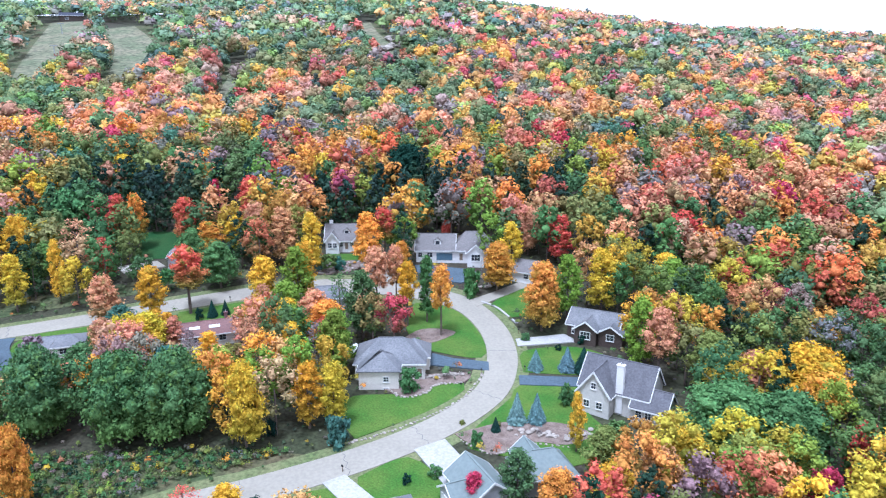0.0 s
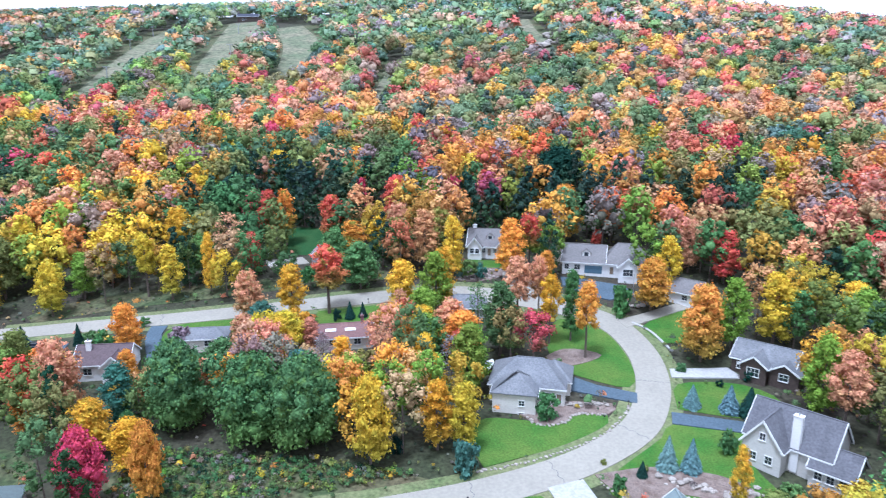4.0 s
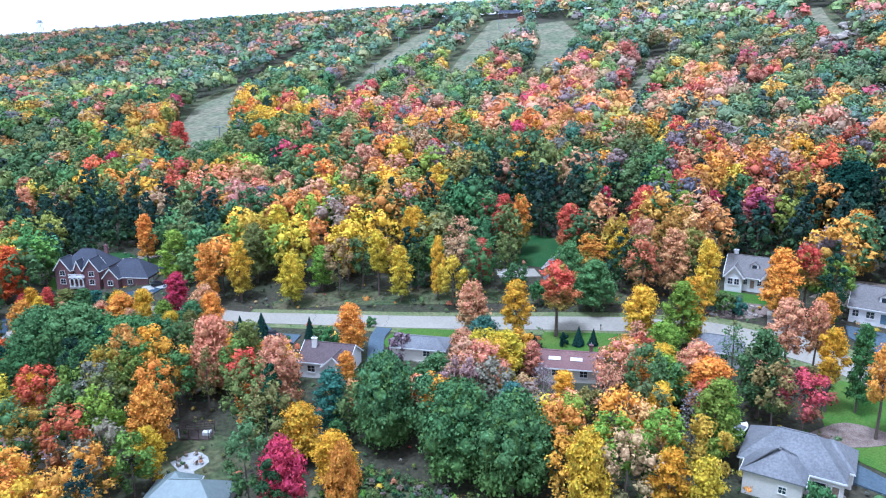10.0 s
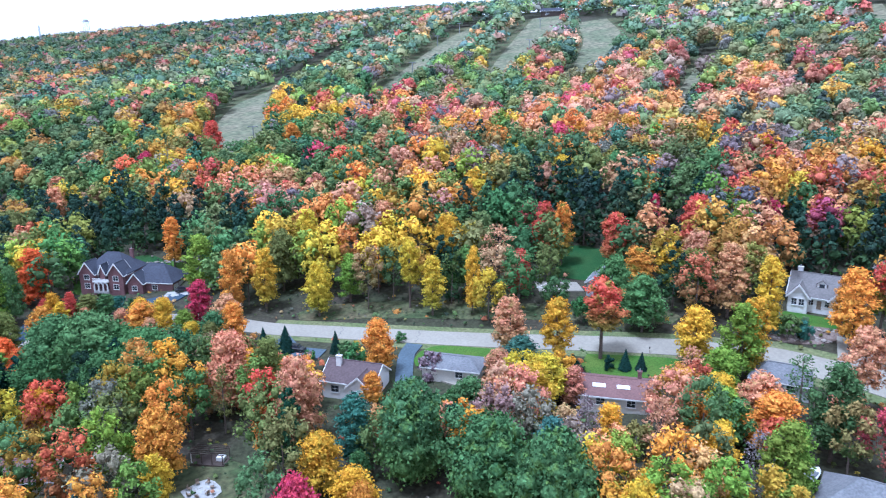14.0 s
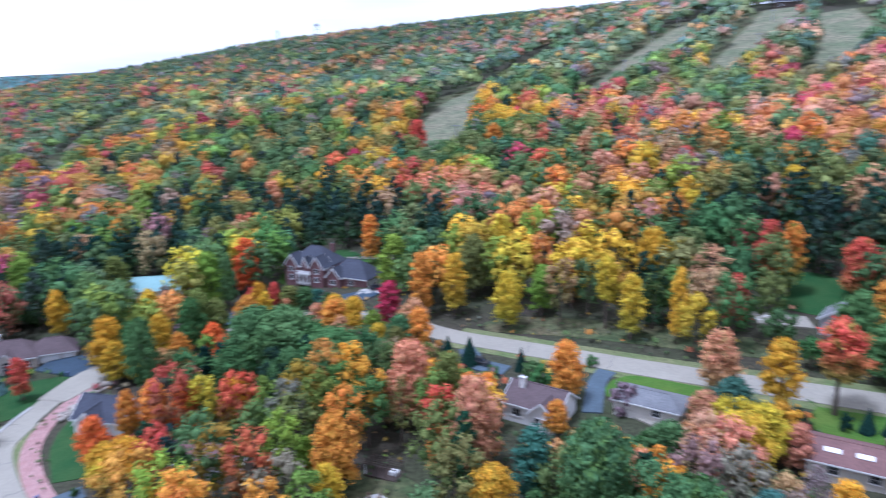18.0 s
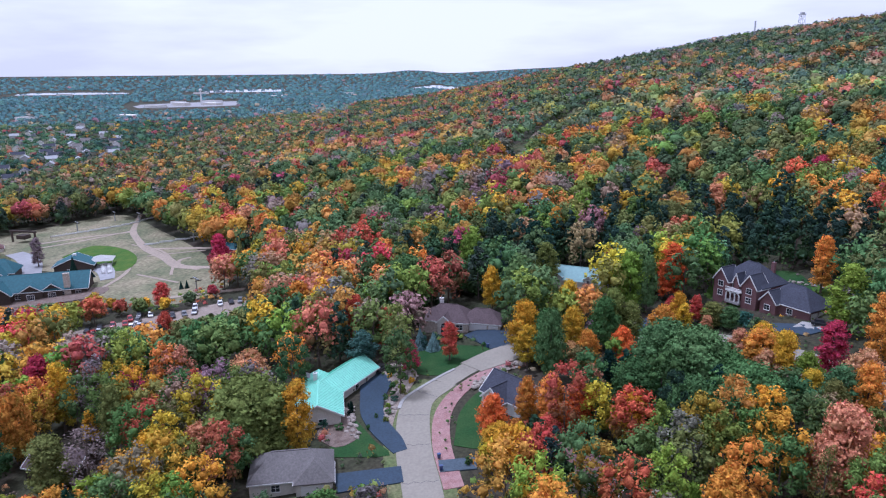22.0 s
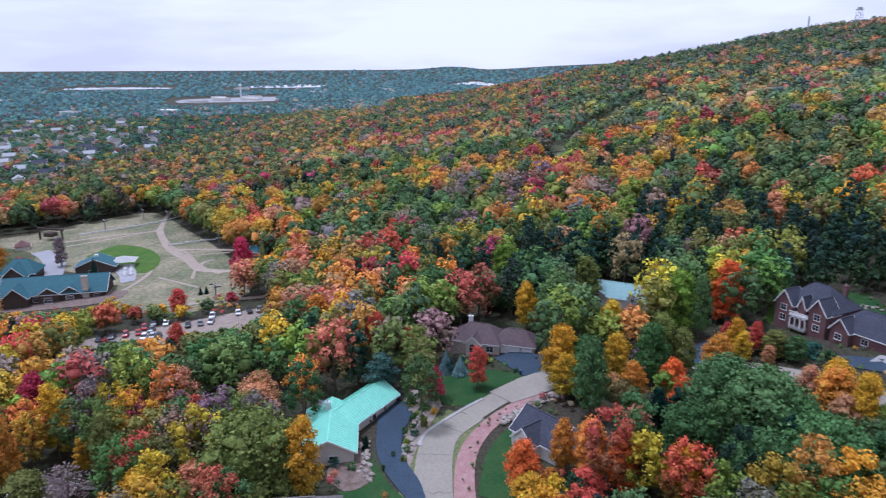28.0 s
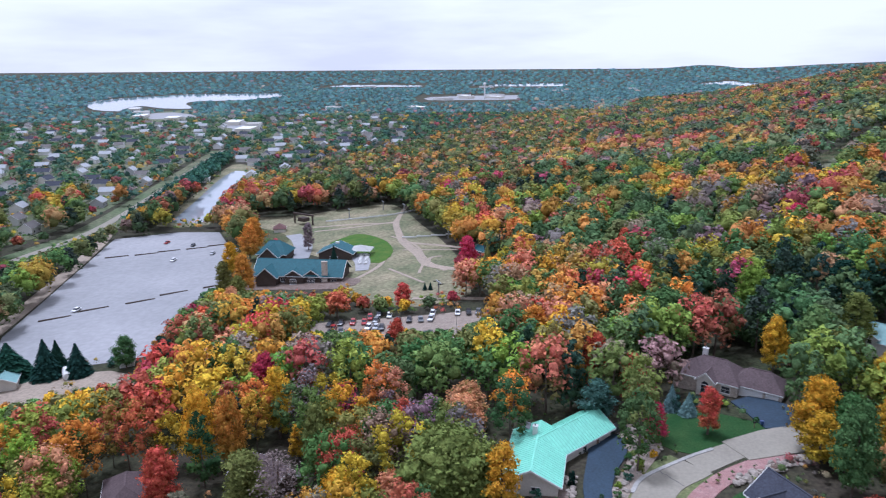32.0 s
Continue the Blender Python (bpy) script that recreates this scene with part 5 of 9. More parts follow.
def west_houses():
    h = house_at("house", -262.0, 116.0, 62, "house with pale green roof between tall trees")
    wing(h, 0, 0, 20, 10, 3.4, 3.4, SIDING_WHITE, ROOF_PALE)
    for x in (-6.0, 5.0):
        wing(h, x, -4.4, 2.2, 3.0, 4.4, 1.0, SIDING_WHITE, ROOF_PALE, axis="y")
        window(h, x, -5.92, 2.9, 1.0, 1.1)
    window(h, -3, -4.52, 0.9, 1.6, 1.4)
    window(h, 3, -4.52, 0.9, 1.6, 1.4)
    h = house_at("house", -178.5, 81.5, 40, "house with dark slate roof and white gable window")
    wing(h, 0, 0, 12, 9, 3.4, 3.6, SIDING_WHITE, ROOF_DARK, hip=0)
    wing(h, -1.0, -4.0, 5, 5.5, 3.4, 2.6, SIDING_WHITE, ROOF_DARK, axis="y")
    window(h, -1.0, -6.52, 0.9, 1.4, 1.6)
    garage_door(h, 3.6, -4.52, 4.6, 2.2)
    h = house_at("house", -157.0, 33.5, 96, "house with weathered grey-brown hipped roof below the lawn")
    wing(h, 0, 0, 16, 10, 3.2, 3.4, SIDING_CREAM, ROOF_TAUPE, hip=4.0)
    wing(h, 4.5, -3.0, 7, 7, 3.2, 2.8, SIDING_CREAM, ROOF_TAUPE, axis="y", hip=2.8)
    garage_door(h, 4.5, -6.52, 4.8, 2.2)
    window(h, -3, -5.02, 0.9, 1.6, 1.4)
    h = house_at("house", -144.0, 91.5, 38, "long low house with red-brown roof under orange maples")
    wing(h, 0, 0, 16, 8, 2.8, 2.0, SIDING_CREAM, ROOF_RED)
    window(h, 3, -4.02, 0.9, 1.5, 1.3)
    window(h, -3, -4.02, 0.9, 1.5, 1.3)
    h = house_at("house", -171.0, -18.5, 70, "brown-roofed house deep in the autumn trees")
    wing(h, 0, 0, 13, 9, 3.2, 3.0, SIDING_DARK, ROOF_BROWN)
    window(h, 0, 4.52, 0.9, 1.6, 1.4, 180)
    h = house_at("house", -159.5, -44.5, 40, "brown hip-roofed house among trees")
    wing(h, 0, 0, 12, 9, 3.2, 2.8, SIDING_DARK, ROOF_BROWN, hip=3.0)
    window(h, 0, 4.52, 0.9, 1.6, 1.4, 180)
    h = house_at("house", -33.0, 190.0, 8, "low house with weathered grey roof beside the bend")
    wing(h, 0, 0, 11, 8, 2.8, 2.2, SIDING_GREY, ROOF_GREY, hip=3.0)
    window(h, 2, -4.02, 0.9, 1.4, 1.3)
    h = house_at("house", -96.0, 164.5, 20, "low house with grey flat-pitched roof beside the driveway")
    wing(h, 0, 0, 13, 8, 2.8, 1.4, SIDING_CREAM, ROOF_GREY, hip=3.0)
    window(h, 2, -4.02, 0.9, 1.6, 1.3)
    h = house_at("house", 25.0, 204.0, -30, "small white house at the end of the upper drive")
    wing(h, 0, 0, 9, 7, 3.0, 2.6, SIDING_WHITE, ROOF_TAUPE)
    garage_door(h, -4.52, 0, 3.0, 2.1, -90)
    window(h, 1.0, -3.52, 0.9, 1.4, 1.3)


cottage(), long_house(), hip_house(), gable_house(), timber_house(), south_houses(), mid_houses(), mansion(), stone_house(), mint_house(), west_houses()


# ---- driveways, garden walls and small things near the houses ----
def stone_meshes():
    out = []
    rng = np.random.default_rng(3)
    for k in range(5):
        v = cores(rng, np.array([(0, 0, 0, 1.0, 0.7)]), 1.0)[0]
        me = bpy.data.meshes.new("stone")
        me.from_pydata(v.tolist(), [], CORE_F.tolist())
        me.materials.append(ROCK)
        out.append(me)
    return out


STONES = stone_meshes()
stone_rng = np.random.default_rng(17)


def rock_wall(name, label, pts, size, gap, rows=1, spread=0.3, category="rock wall"):
    """A line or band of field stones, each a piece of its own."""
    line = curve_points(pts, gap)
    wall = tagged(new(name), label, category, kind="structure" if name == "stone_edging" else "")
    x0, y0 = line[0][:2]
    wall.matrix_basis = pose(x0, y0, ground(x0, y0))
    for p in line:
        for r in range(rows):
            x, y = p[0] + stone_rng.normal() * spread, p[1] + stone_rng.normal() * spread
            s = size * stone_rng.uniform(0.6, 1.3)
            ob = new("stone", STONES[stone_rng.integers(5)])
            ob.parent = wall
            ob.matrix_basis = pose(x - x0, y - y0, ground(x, y) - ground(x0, y0) + s * 0.35 + r * 0.25 * size, 0, 0, stone_rng.uniform(0, 360)) @ Matrix.Diagonal((s, s * stone_rng.uniform(0.6, 1.0), s * 0.75, 1))
    return wall


DRIVE_MINT = [(-205, 45.6, 8.5), (-199, 48.2, 8.2), (-191, 48.0, 6.4), (-183, 48.2, 5.4), (-175, 50.4, 5.0), (-168.5, 53.2, 4.6), (-163, 55.2, 3.2)]
DRIVE_L = [(-112.5, 171, 4.4), (-111, 166, 4), (-107, 160, 4), (-104, 156, 4)]
DRIVE_B = [(8, 189.5, 4.2), (14, 193.5, 3.6), (21, 198.5, 3.4), (25, 201, 3.4)]
DRIVE_K = [(-212, 121, 4.5), (-219, 126.5, 4.5), (-225, 134, 4.5), (-226, 143, 4.5)]
DRIVE_LYARD = [(-146, 158, 4), (-138, 154.5, 5), (-130, 156.5, 4.5)]
DRIVES = [[p[:2] for p in d] for d in (DRIVE_MINT, DRIVE_L, DRIVE_B, DRIVE_K, DRIVE_LYARD)] + [[(-3, 160), (10, 157)], [(17, 150), (33, 149)], [(19, 168.5), (32, 170)], [(-3, 125), (3, 114)], [(-19, 115), (-12, 107)], [(-24, 210), (-18, 200), (2, 203), (8, 206)], [(-205, 156), (-198, 163)], [(-226, 78), (-212, 83)], [(-155, 43), (-153, 57)], [(-157, 66), (-150, 68)]]
for line, mat, what in ((DRIVE_MINT, ASPHALT_BLUE, "dark patched asphalt driveway curving to the mint-roofed house"), (DRIVE_L, ASPHALT, "grey-blue asphalt driveway off the lane"), (DRIVE_B, ASPHALT_OLD, "narrow pale asphalt drive"),
                        (DRIVE_K, ASPHALT_BLUE, "dark asphalt driveway to the brick mansion"), (DRIVE_LYARD, ASPHALT, "dark asphalt parking apron")):
    ribbon("driveway", line, 0, mat, 0.28, what, "driveway", step=1.5, across=4)
for pts, mat, what in (([(-4, 157.5), (10.5, 154.6), (10.6, 158.6), (2, 160.5), (-3, 163)], ASPHALT, "blue-grey asphalt driveway of the hipped-roof house"),
                       ([(17.2, 152.4), (33, 151), (32, 147.2), (17, 148.2)], ASPHALT, "blue-grey asphalt driveway of the white gabled house"),
                       ([(18.2, 170), (31, 172.5), (34, 168.5), (18.4, 166.4)], CONCRETE, "pale driveway of the timber house"),
                       ([(-6, 124.2), (0, 127.6), (5.5, 117.5), (1, 111.5)], CONCRETE, "clean concrete driveway"), ([(-18.4, 116.6), (-22.2, 114.2), (-15, 105.5), (-10.5, 108)], CONCRETE, "clean concrete driveway"),
                       ([(-9, 212.6), (-1, 211.6), (8, 209.6), (12.5, 204.5), (5, 201), (-2, 203), (-8, 207.5)], ASPHALT, "blue-grey asphalt court before the garage"),
                       ([(-26, 213), (-20, 213), (-13, 204), (-14, 201), (-24, 201)], ASPHALT_OLD, "asphalt drive up to the cottage"),
                       ([(-206, 150), (-196, 160), (-197.5, 168.5), (-203.5, 163), (-208, 155)], ASPHALT_BLUE, "dark asphalt court beside the brick mansion"),
                       ([(-205, 164), (-198, 170), (-196.5, 166), (-202.5, 160)], CONCRETE, "pale concrete apron before the garage"),
                       ([(-206, 71), (-212.5, 79), (-216, 86), (-211, 92), (-204, 86), (-199, 76)], ASPHALT_OLD, "wide pale asphalt mouth of the driveway"),
                       ([(-226.5, 73.5), (-231, 79), (-226, 86), (-215, 86), (-213.5, 80), (-220, 77)], ASPHALT_BLUE, "blue-grey asphalt driveway of the stone house"),
                       ([(-157, 42), (-157, 55.4), (-151, 56), (-150, 43)], ASPHALT_BLUE, "blue-black asphalt driveway"), ([(-157.4, 63), (-157, 70.5), (-152.6, 70.5), (-153, 63.2)], ASPHALT, "short asphalt driveway"),
                       ([(-101, 211), (-90, 215), (-86, 211.2), (-97, 206.6)], ASPHALT_OLD, "small asphalt basketball court"),
                       ([(-100, 160), (-92, 160), (-90, 168), (-98, 168)], ASPHALT_OLD, "grey paved yard")):
    patch("driveway" if "court" not in what else "paved_court", pts, mat, 0.30, what, "driveway", cell=2.5, rounded=False)
for pts, mat, what in (([(-14, 147), (-9, 143.4), (-4, 145.4), (-2, 148.8), (4.5, 149.6), (6, 153.6), (0, 153.4), (-5, 152.6)], MULCH, "stony planting bed below the house"), ([(-13, 167), (-4, 168), (3, 174), (-6, 175.5)], MULCH, "mulched tree bed on the lawn"),
                       ([(2, 129.4), (5, 126), (10, 122.6), (17, 126.6), (24, 125.6), (29.5, 129), (24, 133), (13, 133.6), (7, 131.6)], MULCH, "mulched rock garden with shrubs"),
                       ([(-41, 212), (-35, 214.6), (-26, 216), (-25, 213), (-29, 208), (-38, 206.4)], MULCH, "terraced rock garden before the cottage"), ([(-18, 224), (-9, 236), (14, 232), (22, 222), (17, 214)], DIRT, "bare reddish soil slope behind the house"),
                       ([(-210, 48), (-211, 54), (-204, 59), (-196, 58), (-184, 54.5), (-172, 52.6), (-180, 50.6), (-190, 52), (-199, 52.6)], GRAVEL_TAN, "terraced gravel garden with clipped shrubs"),
                       ([(-186, 41.5), (-180, 43), (-172, 46), (-168, 41), (-176, 36)], MULCH, "planting bed with boulders beside the house")):
    patch("planting_bed" if mat in (MULCH, GRAVEL_TAN) else "soil_slope" if mat is DIRT else "lawn", pts, mat, 0.20, what, "planting bed" if mat in (MULCH, GRAVEL_TAN) else "ground", cell=2.0)
patch("lawn", [(-246, 156), (-240, 174), (-226, 182), (-208, 177), (-216, 160), (-234, 150)], LAWN, 0.10, "dark mown lawn round the brick mansion", "lawn", cell=3.0)
rock_wall("stone_edging", "line of pale edging stones between lawn and road", [(-19, 126.4), (-10, 131.2), (-3, 136.2), (3.6, 142.4), (7.6, 149.6), (9, 153.6)], 0.42, 0.8, 1, 0.12)
rock_wall("retaining_wall", "stacked field stone retaining wall of the garden bed", [(-4, 151.6), (0, 152.6), (4.5, 153.2)], 0.55, 0.7, 3, 0.3)
rock_wall("retaining_wall", "low curved field stone wall round the planting bed", [(-13, 147), (-9, 143.4), (-4, 145.2), (-2, 148.4), (4, 149.4)], 0.4, 0.8, 2, 0.15)
rock_wall("retaining_wall", "boulders of the mulched rock garden", [(14, 130), (19, 129), (25, 128), (30, 130)], 0.7, 0.9, 2, 0.6)
rock_wall("retaining_wall", "curved stone edge of the rock garden", [(3, 127.5), (6, 124.8), (10, 122.6), (16, 126), (24, 125)], 0.36, 0.9, 1, 0.12)
rock_wall("retaining_wall", "tiered boulders before the cottage", [(-40, 211), (-35, 213), (-27, 214.5)], 0.6, 0.8, 2, 0.6)
rock_wall("retaining_wall", "tiered boulders before the cottage", [(-38, 207.6), (-32, 209), (-28, 210)], 0.6, 0.8, 2, 0.6)
rock_wall("retaining_wall", "pale granite boulders above the red gravel shoulder", [(-190, 73), (-194, 78), (-199, 83), (-203.4, 90)], 0.75, 0.6, 3, 0.9)
rock_wall("retaining_wall", "pale boulders of the terraced garden", [(-203, 54), (-196, 54.5), (-188, 53), (-180, 52)], 0.7, 0.9, 2, 0.8)
rock_wall("retaining_wall", "pale boulders of the terraced garden", [(-209, 51), (-206, 56), (-200, 57.5)], 0.7, 0.9, 2, 0.7)
rock_wall("retaining_wall", "boulders below the mint-roofed house", [(-186, 42.5), (-179, 43.6), (-171, 45)], 0.7, 0.9, 2, 0.6)
rock_wall("retaining_wall", "pale boulders at the corner of the asphalt court", [(-220.4, 87.2), (-223.6, 88.4)], 0.6, 0.8, 2, 0.6)
rock_wall("retaining_wall", "boulders beside the driveway mouth", [(-219, 87), (-215, 88.6), (-212, 92)], 0.8, 1.0, 2, 0.5)
rock_wall("retaining_wall", "stone bank behind the brick mansion", [(-236, 176), (-226, 182), (-214, 184), (-200, 178), (-192, 172)], 0.7, 1.2, 2, 0.7)
rock_wall("retaining_wall", "boulder bank beside the upper court", [(8, 200), (13, 199), (17, 203)], 0.8, 1.0, 2, 0.7)
CURB = [(-202.6, 69.2), (-198, 64.2), (-189, 56.4), (-183, 54.6)]
ribbon("kerb", CURB, 0.9, CONCRETE, 0.34, "pale concrete kerb strip beside the road", "kerb", step=1.5, across=2)
ribbon("kerb", [(19.4, 178.4), (14.8, 187), (10.5, 190.6)], 0.6, CONCRETE, 0.32, "pale concrete edging of the lawn", "kerb", step=1.5, across=2)

CRACK = material("road_crack_sealant", (0.10, 0.10, 0.105), 0.8, 0.2, 3.0, 0.5)


def crack(line, t, slant):
    """A sealed crack running across the road."""
    pts = curve_points(line, 1.0)
    k = int(t * (len(pts) - 2))
    p, w = pts[k][:2], pts[k + 1][:2] - pts[k][:2]
    w = w / np.linalg.norm(w)
    s = np.array((-w[1], w[0]))
    zig = [p + s * u * 3.5 + w * (slant * u + 0.35 * math.sin(9 * u + 5 * t)) for u in np.linspace(-1, 1, 7)]
    ribbon("road_crack", [tuple(q) for q in zig], 0.09, CRACK, 0.235, "dark sealed crack across the pale road", "crack", thick=0.01, step=1.0, across=1)


for t in (0.06, 0.16, 0.27, 0.36, 0.47, 0.58):
    crack(ROAD_EAST, t, 1.2 - 2 * t)
for t in (0.05, 0.13, 0.22, 0.33, 0.44):
    crack(ROAD_WEST, t, 0.6)
for t in (0.12, 0.2, 0.3, 0.38, 0.94):
    crack(ROAD_NORTH, t, -0.4)

CAR_GLASS = GLASS
TYRE = material("black_rubber", (0.02, 0.02, 0.02), 0.9, 0.1, 5.0, 1.0)
PAINTS = {"white": (0.75, 0.75, 0.75), "black": (0.02, 0.02, 0.022), "red": (0.35, 0.03, 0.03), "silver": (0.45, 0.46, 0.48), "blue": (0.04, 0.07, 0.18), "grey": (0.16, 0.165, 0.17)}
PAINT = {k: material(k + "_car_paint", v, 0.3, 0.04, 2.0, 0.5, spec=0.6) for k, v in PAINTS.items()}
CAR_KINDS = {}


def car_template(colour, tall):
    """A car or pickup: bevelled body, glazed cabin, lamps and four wheels. Kept as the first of its colour."""
    car = new("car")
    hood = 0.78 if not tall else 0.95
    bm = bmesh.new()
    prof = [(-2.3, 0.3), (2.3, 0.3), (2.35, 0.62), (2.15, hood), (-2.2, hood + 0.08), (-2.35, 0.65)]
    lo = [bm.verts.new((x, -0.9, z)) for x, z in prof]
    hi = [bm.verts.new((x, 0.9, z)) for x, z in prof]
    bm.faces.new(lo[::-1]), bm.faces.new(hi)
    for k in range(6):
        bm.faces.new((lo[k], lo[(k + 1) % 6], hi[(k + 1) % 6], hi[k]))
    bmesh.ops.recalc_face_normals(bm, faces=bm.faces[:])
    part("body", bevelled(bm, 0.07), PAINT[colour], car)
    top = 1.45 if not tall else 1.75
    bm = bmesh.new()
    prof = [(-1.7, hood), (1.15, hood), (0.45, top - 0.06), (-1.2, top - 0.06)]
    lo = [bm.verts.new((x, -0.8 + (0.12 if k > 1 else 0), z)) for k, (x, z) in enumerate(prof)]
    hi = [bm.verts.new((x, 0.8 - (0.12 if k > 1 else 0), z)) for k, (x, z) in enumerate(prof)]
    bm.faces.new(lo[::-1]), bm.faces.new(hi)
    for k in range(4):
        bm.faces.new((lo[k], lo[(k + 1) % 4], hi[(k + 1) % 4], hi[k]))
    bmesh.ops.recalc_face_normals(bm, faces=bm.faces[:])
    part("cabin_glass", bm, CAR_GLASS, car)
    bm = bmesh.new()
    add_box(bm, -1.25, 0.5, -0.7, 0.7, top - 0.07, top)
    part("car_roof", bevelled(bm, 0.03), PAINT[colour], car)
    for x in (-1.45, 1.45):
        for y in (-0.86, 0.86):
            bm = bmesh.new()
            bmesh.ops.create_cone(bm, cap_ends=True, segments=14, radius1=0.34, radius2=0.34, depth=0.24, matrix=Matrix.Translation((x, y, 0.34)) @ Matrix.Rotation(math.pi / 2, 4, "X"))
            w = part("wheel", bm, TYRE, car)
            bm = bmesh.new()
            bmesh.ops.create_cone(bm, cap_ends=True, segments=10, radius1=0.2, radius2=0.2, depth=0.27, matrix=Matrix.Translation((x, y, 0.34)) @ Matrix.Rotation(math.pi / 2, 4, "X"))
            part("rim", bm, METAL, w)
    return car


def park(colour, x, y, turn, what, tall=False):
    key = (colour, tall)
    m = pose(x, y, ground(x, y) + 0.3, 0, 0, turn)
    if key not in CAR_KINDS:
        CAR_KINDS[key] = ob = car_template(colour, tall)
        ob.matrix_basis = m
    else:
        ob = copy_thing(CAR_KINDS[key], m)
    return tagged(ob, f"{colour} {'sport utility vehicle' if tall else 'car'} {what}", "car", "parked cars")


park("black", -137, 154.6, 20, "parked on the asphalt apron", True)
park("black", -200.5, 166.5, 60, "parked before the garage of the brick mansion", True)
park("black", -207.5, 49.5, 150, "parked behind the mint-roofed house", True)
for x, y, c, a in ((-385, -226, "red", 10), (-383, -206, "black", 20), (-352, -194, "white", 15), (-272, -177, "white", 12), (-369, -182, "silver", 20), (-376, -172, "white", 20)):
    park(c, x, y, a, "alone on the gravel parking lot")
row = [("black", -272, -58), ("black", -273, -54), ("red", -274.5, -50), ("red", -275.5, -46), ("grey", -277, -42), ("black", -284, -44), ("white", -283.6, -39.6), ("red", -280.5, -46), ("white", -270, -41.7), ("silver", -270.8, -39.2), ("black", -269.8, -36.6), ("black", -262.5, -53), ("black", -265.8, -17.4), ("black", -278, -34), ("black", -279, -30), ("grey", -280, -26),
       ("silver", -281, -22.5), ("white", -287, -24), ("white", -288.5, -15), ("black", -289, -11), ("grey", -289.5, -7.5), ("red", -290, -4), ("red", -267, -54), ("grey", -265, -50), ("blue", -265.5, -28), ("black", -262, -24), ("black", -264, -18), ("silver", -263, -12)]
for k, (c, x, y) in enumerate(row):
    park(c, x, y, 8 + 5 * (k % 4), "in the row beside the trees", k % 3 != 0)


def post_box(x, y, turn):
    h = tagged(new("mailbox"), "dark mailbox on a timber post beside the road", "mailbox", "mailboxes")
    h.matrix_basis = pose(x, y, ground(x, y) + 0.1, 0, 0, turn)
    bm = bmesh.new()
    add_box(bm, -0.06, 0.06, -0.06, 0.06, -0.3, 1.1)
    part("post", bm, WOOD, h)
    bm = bmesh.new()
    add_box(bm, -0.15, 0.15, -0.3, 0.3, 1.1, 1.4)
    part("box", bevelled(bm, 0.06), TYRE, h)


for x, y, a in ((8.6, 153.2, 10), (18.8, 154.4, 10), (-213.8, 77.8, 30), (19.2, 173, 0), (-19, 117.6, 30), (-60.5, 191, 20)):
    post_box(x, y, a)


def bin_at(x, y):
    b = tagged(new("wheeled_bin"), "dark blue wheeled refuse bin by the road", "bin", "bins")
    b.matrix_basis = pose(x, y, ground(x, y) + 0.3, 0, 0, 20)
    bm = bmesh.new()
    vs = add_box(bm, -0.3, 0.3, -0.35, 0.35, 0.05, 1.0)
    for v in vs:
        if v.co.z < 0.5:
            v.co.x *= 0.8
            v.co.y *= 0.8
    part("body", bevelled(bm, 0.04), PAINT["blue"], b)
    bm = bmesh.new()
    add_box(bm, -0.33, 0.33, -0.4, 0.38, 1.0, 1.08)
    part("lid", bevelled(bm, 0.03), PAINT["blue"], b)


bin_at(-158.2, 63.2), bin_at(-153.6, 63.4), bin_at(-214.8, 79.4)


def lamp_pole(x, y, tall=5.5):
    p = tagged(new("lamp_post"), "slim grey lamp post on the lawn", "lamp post", "lamp posts")
    p.matrix_basis = pose(x, y, ground(x, y))
    bm = bmesh.new()
    bmesh.ops.create_cone(bm, cap_ends=True, segments=8, radius1=0.09, radius2=0.05, depth=tall + 0.5, matrix=Matrix.Translation((0, 0, tall / 2 - 0.25)))
    part("pole", bm, METAL, p)
    bm = bmesh.new()
    add_box(bm, -0.5, 0.12, -0.1, 0.1, tall, tall + 0.12)
    part("lamp_head", bevelled(bm, 0.03), METAL, p)


lamp_pole(11.2, 205.5), lamp_pole(-266, -8, 9.0)


